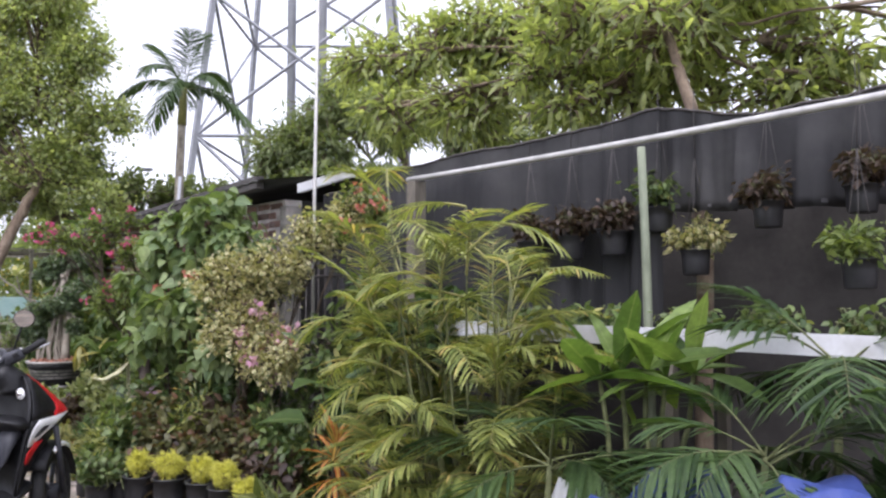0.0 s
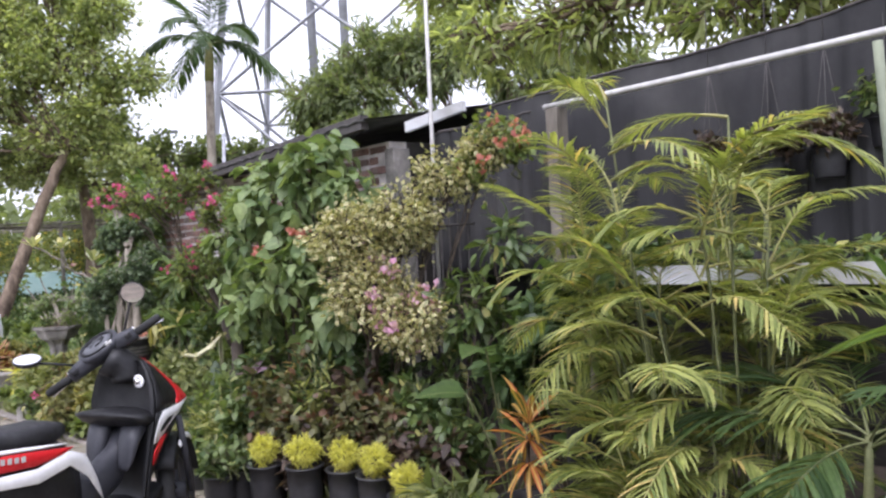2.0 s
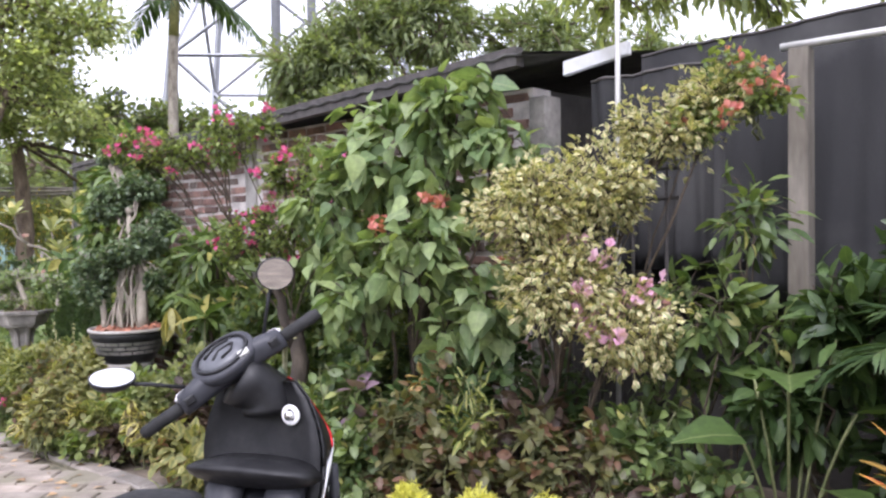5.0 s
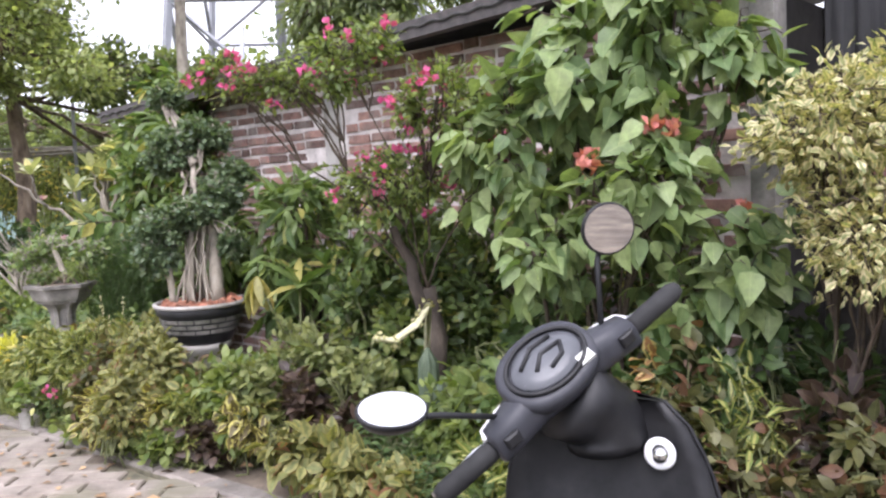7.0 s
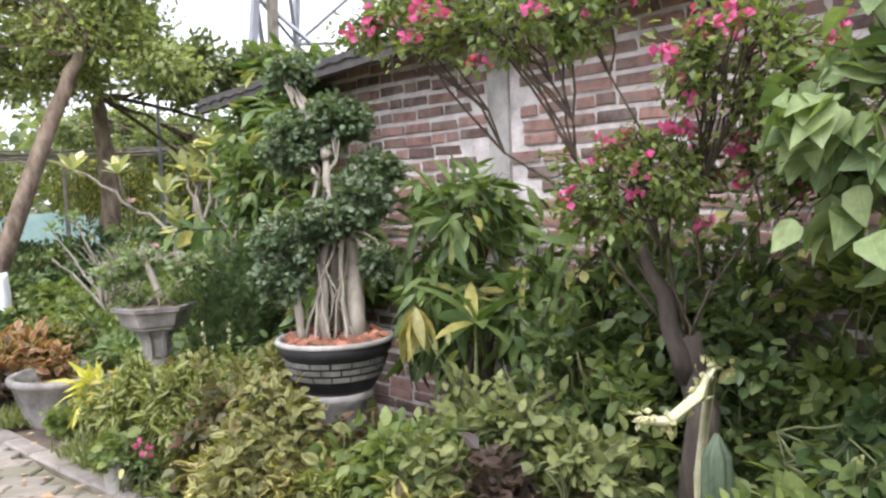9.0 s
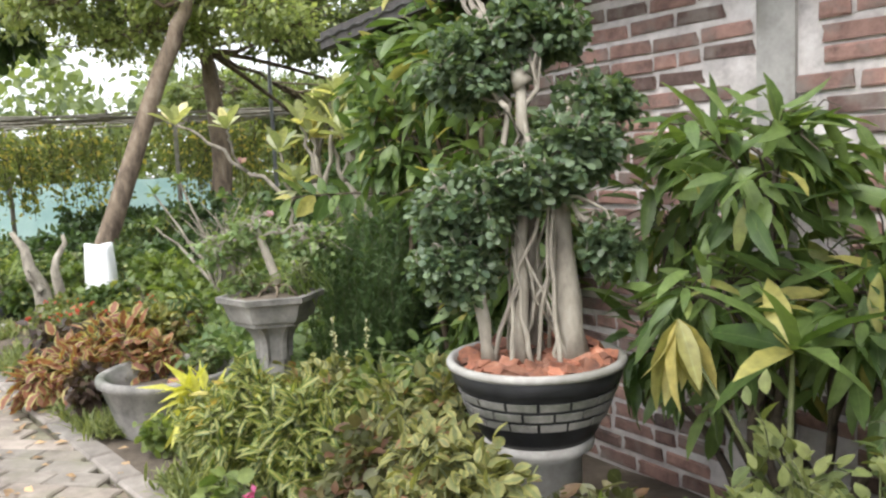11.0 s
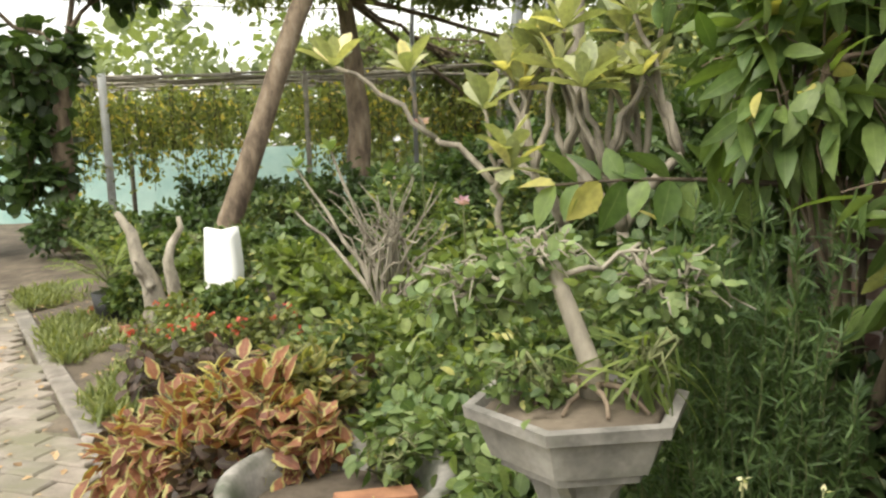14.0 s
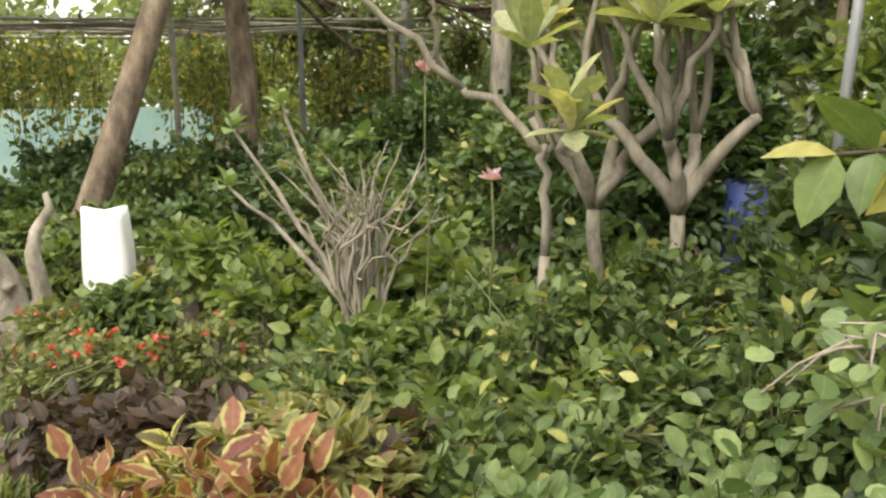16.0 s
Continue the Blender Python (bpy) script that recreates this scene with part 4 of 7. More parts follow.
bed = [  # kind of low plant, x, y, spread, height
    ("olive", -1.98, 5.6, 0.2, 0.55), ("green", -2.2, 5.75, 0.18, 0.6), ("maroon", -1.78, 5.45, 0.16, 0.5), ("margin", -1.95, 5.95, 0.2, 0.5), ("margin", -1.55, 5.75, 0.2, 0.62), ("olive", -2.05, 5.75, 0.26, 0.62), ("olive", -1.8, 5.5, 0.26, 0.7), ("olive", -1.45, 5.3, 0.24, 0.75), ("croton", -1.7, 5.6, 0.22, 0.85), ("olive", -1.2, 5.25, 0.24, 0.8), ("olive", -1.9, 5.7, 0.28, 0.9), ("maroon", -1.65, 5.38, 0.26, 0.55), ("maroon", -1.25, 5.15, 0.26, 0.6), ("maroon", -1.05, 5.0, 0.22, 0.5),
    ("maroon", -1.45, 5.5, 0.3, 0.9), ("green", -1.1, 5.35, 0.26, 0.8), ("green", -0.95, 5.1, 0.25, 0.6), ("croton", -2.35, 5.95, 0.26, 0.6), ("green", -2.3, 6.2, 0.3, 0.85), ("dark", -1.75, 5.85, 0.35, 0.95), ("dark", -1.3, 5.75, 0.35, 1.0),
    ("dark", -2.2, 6.5, 0.35, 0.9), ("bright", -2.5, 6.45, 0.24, 0.7), ("bright", -2.45, 6.15, 0.22, 0.45), ("fine", -2.85, 6.6, 0.28, 0.5), ("fine", -2.6, 6.25, 0.22, 0.35), ("yellow", -3.0, 6.45, 0.2, 0.4), ("yellow", -3.2, 6.75, 0.2, 0.42), ("yellow", -2.75, 6.3, 0.18, 0.3),
    ("herb", -3.1, 7.25, 0.3, 0.85), ("herb", -3.35, 7.45, 0.28, 0.8), ("herb", -2.95, 7.0, 0.26, 0.7), ("green", -2.9, 7.45, 0.32, 1.1), ("green", -2.5, 7.3, 0.3, 1.0), ("maroon", -3.0, 6.8, 0.22, 0.45), ("bright", -3.45, 7.35, 0.22, 0.6),
    ("bright", -3.75, 7.55, 0.26, 0.5), ("margin", -3.5, 7.2, 0.24, 0.45), ("gold", -3.95, 7.5, 0.26, 0.5), ("olive", -3.7, 7.7, 0.24, 0.55), ("margin", -4.05, 7.55, 0.2, 0.42), ("croton", -3.85, 7.4, 0.2, 0.42), ("herb", -3.4, 7.2, 0.2, 0.62), ("bright", -3.55, 7.3, 0.16, 0.66), ("maroon", -3.2, 7.05, 0.16, 0.55), ("cream", -4.15, 7.72, 0.24, 0.72), ("cream", -4.2, 7.5, 0.22, 0.52), ("cream", -4.04, 7.62, 0.2, 0.7), ("maroon", -4.25, 7.85, 0.2, 0.4), ("margin", -4.35, 7.8, 0.2, 0.42), ("olive", -4.4, 8.0, 0.26, 0.62), ("cream", -4.3, 8.25, 0.26, 0.75),
    ("low", -3.9, 7.45, 0.28, 0.24), ("low", -4.15, 7.65, 0.26, 0.22), ("low", -4.45, 7.9, 0.26, 0.22), ("maroon", -3.7, 7.35, 0.2, 0.3), ("croton", -4.75, 8.55, 0.24, 0.62), ("croton", -4.95, 8.8, 0.22, 0.6), ("croton", -4.6, 8.35, 0.2, 0.55),
    ("croton", -5.25, 9.0, 0.18, 0.42), ("croton", -5.1, 8.7, 0.2, 0.48), ("cream", -4.65, 8.8, 0.24, 0.68), ("cream", -4.85, 9.0, 0.22, 0.6), ("bright", -4.45, 8.75, 0.22, 0.7), ("green", -4.35, 8.9, 0.25, 0.7),
    ("coleus", -6.7, 10.4, 0.26, 0.4), ("coleus", -6.1, 10.05, 0.2, 0.5), ("margin", -6.5, 10.4, 0.26, 0.55), ("coleus", -6.75, 10.15, 0.22, 0.32), ("maroon", -6.3, 9.9, 0.2, 0.3), ("gold", -6.15, 10.35, 0.2, 0.62), ("coleus", -6.25, 10.15, 0.24, 0.6), ("coleus", -6.4, 10.0, 0.22, 0.42), ("coleus", -6.55, 10.2, 0.24, 0.42), ("gold", -6.35, 10.5, 0.22, 0.62), ("maroon", -6.75, 10.75, 0.28, 0.42), ("maroon", -6.95, 11.05, 0.3, 0.42), ("maroon", -6.1, 10.45, 0.22, 0.5), ("maroon", -6.85, 10.4, 0.22, 0.3),
    ("red", -7.35, 11.7, 0.35, 0.42), ("red", -7.65, 11.6, 0.3, 0.38), ("red", -7.0, 11.8, 0.3, 0.45), ("mid", -5.9, 10.55, 0.3, 0.55), ("mid", -5.5, 10.4, 0.3, 0.6), ("round", -5.55, 10.05, 0.28, 0.5), ("round", -5.2, 10.0, 0.3, 0.6), ("round", -4.95, 9.75, 0.28, 0.6),
    ("mid", -5.2, 10.5, 0.32, 0.7), ("mid", -4.8, 10.35, 0.32, 0.7), ("ygreen", -5.45, 10.75, 0.3, 0.62), ("ygreen", -5.9, 10.95, 0.32, 0.62), ("mid", -6.3, 11.1, 0.35, 0.62), ("ygreen", -6.3, 11.6, 0.35, 0.6), ("bright", -6.9, 12.4, 0.4, 0.65), ("bright", -6.4, 12.3, 0.4, 0.65), ("mid", -5.8, 11.6, 0.4, 0.7),
    ("mid", -5.2, 11.2, 0.4, 0.7), ("dark", -4.7, 11.0, 0.45, 0.75), ("dark", -4.4, 11.8, 0.5, 0.9), ("mid", -5.2, 12.3, 0.5, 0.75), ("bright", -7.4, 13.2, 0.45, 0.7), ("mid", -6.2, 13.2, 0.6, 0.9), ("dark", -5.2, 13.6, 0.7, 1.3), ("bright", -3.6, 13.4, 0.5, 1.3), ("dark", -7.6, 14.2, 0.6, 0.9), ("mid", -6.8, 14.4, 0.7, 1.1), ("mid", -8.6, 14.2, 0.5, 0.7), ("dark", -9.8, 15.4, 0.7, 0.8), ("mid", -8.9, 15.9, 0.7, 0.9), ("mid", -10.7, 15.6, 0.6, 0.8), ("dark", -11.6, 15.9, 0.6, 0.9),
    ("mid", -4.0, 12.2, 0.55, 1.5), ("bright", -3.6, 12.9, 0.6, 2.0), ("dark", -4.5, 13.6, 0.7, 2.0), ("mid", -5.6, 14.4, 0.7, 1.4), ("dark", -6.2, 15.6, 0.9, 1.7), ("mid", -4.4, 15.2, 0.9, 2.2), ("dark", -7.4, 16.2, 0.9, 1.2), ("dark", -8.6, 17.2, 0.9, 1.1), ("dark", -9.8, 17.6, 0.9, 1.0), ("dark", -10.8, 18.6, 0.9, 1.0), ("mid", -5.0, 17.2, 1.0, 2.2), ("dark", -6.4, 18.4, 1.0, 1.8),
    ("mid", -9.4, 14.6, 0.45, 0.6), ("mid", -10.1, 14.9, 0.45, 0.6), ("mid", -7.7, 13.7, 0.4, 0.6), ("bright", -8.4, 13.4, 0.35, 0.55), ("mid", -8.7, 12.9, 0.25, 0.4), ("red", -7.9, 12.3, 0.3, 0.35), ("mid", -7.6, 12.5, 0.3, 0.45), ("mid", -5.6, 11.05, 0.35, 0.8), ("mid", -5.0, 11.45, 0.4, 0.85), ("ygreen", -5.9, 12.1, 0.4, 0.8),
    ("dark", -4.72, 10.25, 0.24, 1.2), ("dark", -4.6, 9.98, 0.22, 1.3), ("mid", -4.95, 10.55, 0.26, 0.9), ("mid", -4.85, 10.85, 0.3, 1.0), ("dark", -4.35, 9.7, 0.25, 0.9),
    ("green", -2.35, 7.15, 0.3, 1.15), ("bright", -2.1, 6.95, 0.28, 0.95), ("green", -2.6, 7.45, 0.28, 1.2), ("bright", -2.3, 6.7, 0.24, 0.7), ("ygreen", -2.75, 7.3, 0.22, 0.9), ("green", -1.95, 6.75, 0.28, 1.0),
    ("croton", -5.5, 9.45, 0.16, 0.32), ("low", -5.65, 9.35, 0.2, 0.18), ("maroon", -6.6, 10.75, 0.3, 0.5), ("maroon", -7.1, 10.95, 0.3, 0.4),
    ("green", -2.3, 7.25, 0.26, 1.55), ("green", -2.55, 7.55, 0.26, 1.5), ("ygreen", -2.05, 7.0, 0.26, 1.5), ("green", -1.75, 6.65, 0.26, 1.4),
    ("fine", -5.05, 8.9, 0.2, 0.3), ("low", -5.65, 10.15, 0.2, 0.3), ("mid", -5.85, 10.25, 0.2, 0.42), ("round", -5.25, 9.6, 0.22, 0.5),
]
KINDS = {
    "margin": ("margined_coleus", "coleus with bronze hearts and bright yellow leaf margins", leaf("leaf_margin", (0.08, 0.065, 0.028), (0.12, 0.11, 0.04), edge=(0.36, 0.36, 0.07), edge_at=0.6), 0.08, "ovate", 60, 8),
    "olive": ("mottled_shrub", "olive and bronze mottled small-leaved shrub", leaf("leaf_olive", (0.035, 0.045, 0.015), (0.11, 0.12, 0.04), odd=(0.1, 0.05, 0.03), odd_share=0.3), 0.06, "ovate", 100, 9),
    "croton": ("croton", "yellow-splashed green croton bush", L_CROTON, 0.075, "lance", 110, 10), "maroon": ("maroon_coleus", "dark maroon leafy coleus", L_MAROON, 0.075, "ovate", 60, 9), "green": ("leafy_shrub", "green leafy shrub in the bed", L_MID, 0.065, "ovate", 120, 9),
    "dark": ("dark_shrub", "dense dark green shrub", L_DARK, 0.07, "ovate", 140, 9), "bright": ("bright_shrub", "bright green soft-leaved shrub", L_LIGHT, 0.068, "ovate", 90, 9), "fine": ("feathery_herb", "dark feathery low herb", L_FINE, 0.055, "narrow", 90, 12),
    "yellow": ("yellow_coleus", "pale yellow-green coleus with soft leaves", L_COLEUSG, 0.085, "ovate", 45, 8), "herb": ("tall_herb", "tall dull green herb with small leaves", L_GRASS, 0.06, "ovate", 90, 10), "gold": ("golden_coleus", "golden coleus with brown-tinged leaves", L_COLEUSG, 0.068, "ovate", 90, 8),
    "cream": ("cream_coleus", "cream and green coleus with soft crinkled leaves", L_COLEUSG, 0.055, "ovate", 140, 8), "low": ("groundcover", "low bright green groundcover", L_LIGHT, 0.05, "round", 90, 9), "coleus": ("red_coleus", "red coleus with yellow frilled margins", L_COLEUS, 0.1, "ovate", 60, 7),
    "red": ("flowering_bush", "low bush dotted with small red flowers", L_GRASS, 0.045, "ovate", 100, 10), "mid": ("leafy_shrub", "mid-green leafy shrub in the bed", L_MID, 0.058, "ovate", 160, 9), "round": ("round_leaf_shrub", "shrub with smooth round pale leaves", L_MUSS, 0.06, "round", 80, 8), "ygreen": ("yellow_green_shrub", "yellow-green young leafy shrub", L_LIGHT, 0.08, "ovate", 75, 9),
}
for kind, x, y, r, h in bed:
    nm, lab, mat, size, shape, tw, per = KINDS[kind]
    herb(nm, lab, "plant", x, y, r, h, mat, size * (1.0 if y < 12 else 1.4), shape, int(tw * max(1.0, r * h * 2.2)), per, group=nm.replace("_", " ") + " plants", flowers=(P_RED, 9, 0.025, 3, lambda p: p[2] > 0.25) if kind == "red" else None)

# purple-leaved plant, cactus, dragon-bone branch
pp = thing("purple_plant", (-2.22, 6.0, 0), "plant with large purple pointed leaves", "plant")
g = Geo()
g.tube([(-2.22, 6.0, 0), (-2.22, 5.99, 0.35), (-2.21, 5.98, 0.66)], [0.012, 0.009, 0.006], 6)
g.object("stem", TWIG, pp)
L_PURP = leaf("leaf_purple", (0.07, 0.05, 0.09), (0.2, 0.14, 0.24), gloss=0.45)
for zc in (0.4, 0.53, 0.66):
    single_leaves("ovate", L_PURP, pp, np.repeat(np.array([[-2.21, 5.99, zc]]), 6, 0), rosette_ways(6, 0.1, 0.9), rng.uniform(0.11, 0.16, 6))
bush("orange_coleus", "coleus with dull orange leaves and yellow margins", "plant", (-1.85, 5.92, 0), [(-1.85, 5.9, 0.68, 0.11, 0.1, 0.12)], 14, 5, 0.085, "ovate", leaf("leaf_orange", (0.2, 0.1, 0.04), (0.36, 0.19, 0.07), edge=(0.45, 0.38, 0.12)), 0.007, STEM)
CACTUS = surface("cactus_skin", [(0.2, (0.035, 0.055, 0.03)), (0.8, (0.09, 0.12, 0.07))], 20, 90, 0.7, 0.2)
pot("small_pot", "white plastic pot holding the cactus", -2.62, 6.62, 0, 0.1, 0.2, WHITEB)
ca = thing("cactus", (-2.64, 6.64, 0.17), "ribbed grey-green column cactus", "cactus")
for dx, dy, hh, r in ((0, 0, 0.68, 0.042), (0.05, -0.05, 0.54, 0.036)):
    th = np.linspace(0, 2 * np.pi, 32, endpoint=False)
    rings = []
    for q in np.linspace(0, 1, 9):
        rr = r * (1 if q < 0.8 else math.sqrt(max(0.02, 1 - ((q - 0.8) / 0.2) ** 2))) * (1 + 0.16 * np.cos(th * 8))
        rings.append(np.stack([-2.64 + dx + rr * np.cos(th), 6.64 + dy + rr * np.sin(th), np.full(32, 0.17 + (hh - 0.17) * q)], -1))
    g = Geo()
    g.loft(rings)
    g.object("column", CACTUS, ca)
db = thing("cream_spurge", (-2.66, 6.75, 0), "cream variegated spurge branch curving upward", "plant")
g = Geo()
bpts = np.array([(-2.62, 6.85, 0.0), (-2.64, 6.8, 0.5), (-2.62, 6.72, 0.86), (-2.68, 6.68, 0.78), (-2.78, 6.64, 0.72), (-2.86, 6.6, 0.74)])
g.tube(bpts, [0.015, 0.014, 0.016, 0.018, 0.018, 0.012], 7)
g.object("stem", surface("cream_stem", [(0.2, (0.45, 0.45, 0.25)), (0.8, (0.65, 0.62, 0.42))], 30, 90, 0.7, 0.4), db)
g = Geo()
q = np.repeat(bpts[2:], 16, 0) + rng.normal(0, 0.018, (64, 3))
leaves(g, "small", q, rng.normal(0, 1, (64, 3)), 0.03, 1.0)
g.object("foliage", L_CREAM, db, kind="stuff")

# ---- mango sapling, ficus bonsai in its round pot, hexagonal tray bonsai ----
bush("mango_sapling", "young mango tree with long drooping leaves", "tree", (-3.15, 8.0, 0), [(-3.2, 7.95, 1.3, 0.4, 0.3, 0.3), (-2.95, 7.85, 0.95, 0.4, 0.3, 0.35), (-3.35, 7.95, 0.95, 0.25, 0.25, 0.3), (-2.7, 7.7, 1.15, 0.35, 0.3, 0.3), (-3.42, 8.42, 1.05, 0.25, 0.22, 0.3), (-3.25, 8.25, 1.3, 0.28, 0.22, 0.25), (-3.45, 8.5, 0.7, 0.25, 0.2, 0.3), (-3.2, 8.15, 0.75, 0.28, 0.22, 0.3)], 210, 7, 0.15, "lance", L_MANGO, 0.02, droop=0.5, singles=True)
ms = thing("mango_seedling", (-3.25, 7.65, 0), "mango seedling with yellowing drooping leaves", "plant")
g = Geo()
g.tube([(-3.25, 7.65, 0), (-3.26, 7.66, 0.5), (-3.25, 7.66, 0.85)], [0.012, 0.009, 0.007], 6)
g.tube([(-3.25, 7.65, 0.4), (-3.4, 7.72, 0.7), (-3.5, 7.78, 0.9)], [0.008, 0.006, 0.005], 6)
g.object("stem", STEM, ms)
single_leaves("lance", L_MANGO, ms, np.repeat(np.array([[-3.25, 7.66, 0.86]]), 12, 0), rosette_ways(12, -0.4, 1.0), rng.uniform(0.2, 0.3, 12))
L_YMANGO = leaf("leaf_mango_yellow", (0.2, 0.21, 0.05), (0.4, 0.36, 0.08), gloss=0.45, vein=0.4)
w = rosette_ways(9, -1.3, -0.9)
single_leaves("lance", L_YMANGO, ms, np.repeat(np.array([[-3.5, 7.78, 0.92]]), 9, 0), w, rng.uniform(0.18, 0.26, 9))

FX, FY, FZ = -3.87, 8.07, 0.74
fp = thing("bonsai_pot", (FX, FY, 0.0), "round black pot with white brick-pattern bands and a white rim", "plant pot")
g = Geo()
g.lathe((FX, FY, 0), [(0.02, 0.52), (0.165, 0.52), (0.18, 0.54), (0.2, 0.58), (0.225, 0.64), (0.24, 0.69), (0.255, 0.7), (0.26, 0.73), (0.256, 0.74)], 40)
g.object("pot_wall", BLACKP, fp)
g = Geo()
g.lathe((FX, FY, 0), [(0.256, 0.74), (0.27, 0.743), (0.273, 0.754), (0.268, 0.764), (0.252, 0.764), (0.244, 0.752), (0.236, 0.7)], 40)
g.object("rim", PLASTER, fp, "chipped white painted rim")
for k, (z, rr) in enumerate(((0.667, 0.234), (0.634, 0.2235), (0.601, 0.2095))):
    for q in range(16):
        a = (q + 0.5 * (k % 2)) * 2 * np.pi / 16
        g = Geo()
        th = np.linspace(a + 0.02, a + 2 * np.pi / 16 - 0.02, 4)
        in_, out_ = rr - 0.01, rr + 0.006
        rings = [[(FX + ro * math.cos(x), FY + ro * math.sin(x), zz) for ro, zz in ((in_, z - 0.011), (out_ - 0.005, z - 0.011), (out_ + 0.003, z + 0.011), (in_, z + 0.011))] for x in th]
        g.loft(rings)
        g.object("painted_brick", CONC, fp, smooth=False)
g = Geo()
g.lathe((FX, FY, 0), [(0.01, 0.725), (0.13, 0.73), (0.241, 0.72)], 24)
g.object("soil", SOIL, fp)
for q in range(90):
    a, rr = q * 2.4, 0.03 + 0.19 * math.sqrt(q / 90)
    sx = rng.uniform(0.04, 0.09)
    g = Geo()
    g.box((0, 0, 0), (sx, sx * rng.uniform(0.5, 0.9), rng.uniform(0.012, 0.022)), 0.0, 0.8, 0.006)
    ob = g.object("terracotta_shard", TERRA, fp, smooth=False)
    ob.matrix_basis = Matrix.Translation((FX + rr * math.cos(a), FY + rr * math.sin(a), 0.748 + rng.uniform(0, 0.018))) @ Matrix.Rotation(rng.uniform(0, 6), 4, "Z") @ Matrix.Rotation(rng.normal(0, 0.4), 4, "X") @ Matrix.Rotation(rng.normal(0, 0.25), 4, "Y")
ped = thing("pedestal", (FX, FY, 0), "squat white-topped concrete pot stand", "stand")
g = Geo()
g.lathe((FX, FY, 0), [(0.13, 0.0), (0.13, 0.46), (0.17, 0.49), (0.17, 0.52), (0.02, 0.52)], 20)
g.object("stand_body", PLASTER, ped)
fic = bush("ficus_bonsai", "tall ficus bonsai with clipped leaf clouds over bare aerial roots", "bonsai", (FX, FY, FZ + 0.5),
           [(-4.097, 8.03, 1.055, 0.167, 0.176, 0.15), (-4.053, 8.05, 1.226, 0.229, 0.194, 0.132), (-3.881, 8.039, 1.297, 0.22, 0.176, 0.097), (-3.727, 8.131, 1.386, 0.185, 0.176, 0.15), (-3.658, 8.228, 1.511, 0.158, 0.176, 0.114), (-4.028, 8.3, 1.66, 0.246, 0.22, 0.158), (-3.847, 8.32, 1.76, 0.229, 0.22, 0.132), (-3.658, 8.0, 1.095, 0.097, 0.088, 0.097), (-4.096, 8.56, 2.03, 0.176, 0.158, 0.088)],
           1500, 26, 0.029, "round", L_FICUS, 0.012, stem_mat=BARKG, shell=0.7, spread=1.0, reach=0.05)
trunks = [((-3.764, 8.03, 0.755), (-3.761, 8.08, 1.105), (-3.813, 8.166, 1.422), 0.048, 0.034), ((-4.008, 8.0, 0.755), (-4.031, 8.02, 1.005), (-4.071, 8.072, 1.244), 0.03, 0.022), ((-3.912, 8.0, 0.755), (-3.92, 8.03, 1.005), (-3.881, 8.13, 1.378), 0.032, 0.02),
          ((-3.86, 8.12, 0.755), (-3.864, 8.13, 1.155), (-3.881, 8.22, 1.6), 0.028, 0.026), ((-3.881, 8.218, 1.582), (-3.916, 8.24, 1.65), (-3.942, 8.28, 1.75), 0.03, 0.02), ((-3.864, 8.154, 1.333), (-3.77, 8.208, 1.511), (-3.675, 8.24, 1.6), 0.025, 0.015), ((-3.899, 8.24, 1.65), (-4.028, 8.44, 1.85), (-4.096, 8.56, 2.0), 0.02, 0.01)]
for a, b, c, r1, r2 in trunks:
    t = np.linspace(0, 1, 9)[:, None]
    a, b, c = (np.array(q) for q in (a, b, c))
    g = Geo()
    pts = a * (1 - t) ** 2 + 2 * b * t * (1 - t) + c * t * t + rng.normal(0, 0.004, (9, 3))
    rad = np.linspace(r1, r2, 9) * 0.8 * (1 + 0.12 * rng.normal(0, 1, 9))
    rad[0] *= 1.35
    g.tube(pts, rad, 10)
    g.object("trunk", BARKG, fic)
for q in range(20):
    a = q * 2.4
    rr = rng.uniform(0.05, 0.16)
    p = np.array([FX + rr * math.cos(a), FY + rr * math.sin(a) - 0.02, 0.74])
    g = Geo()
    g.tube(curve(p, (FX + 0.06 * math.cos(a * 1.3), FY + 0.05 * math.sin(a), rng.uniform(1.0, 1.35)), rng.uniform(-0.03, 0.03), 7, 0.008), np.linspace(0.014, 0.007, 7) * rng.uniform(0.35, 0.8), 6)
    g.object("aerial_root", BARKG, fic)

HX, HY = -5.03, 9.12
tray = thing("bonsai_tray", (HX, HY, 0), "grey hexagonal concrete bonsai tray on a flared pedestal", "plant pot")


def hexring(r, z, sides=6, turn=0.35):
    r, z = r * 0.82, z - 0.012
    return [(HX + r * math.cos(turn + i * 2 * np.pi / sides), HY + r * 0.92 * math.sin(turn + i * 2 * np.pi / sides), z) for i in range(sides)]


g = Geo()
g.loft([hexring(0.16, 0.685), hexring(0.2, 0.69), hexring(0.2, 0.705), hexring(0.225, 0.712), hexring(0.262, 0.79), hexring(0.29, 0.797), hexring(0.296, 0.822), hexring(0.265, 0.824), hexring(0.255, 0.805)])
g.object("tray_body", CONC, tray, smooth=False)
g = Geo()
g.loft([hexring(0.25, 0.806), hexring(0.235, 0.818), hexring(0.05, 0.828)])
g.object("soil", SOIL, tray)
g = Geo()
g.loft([hexring(0.17, 0.0), hexring(0.16, 0.06), hexring(0.1, 0.12), hexring(0.085, 0.3), hexring(0.085, 0.56), hexring(0.088, 0.64), hexring(0.11, 0.685)])
g.object("pedestal", CONC, tray, smooth=False)
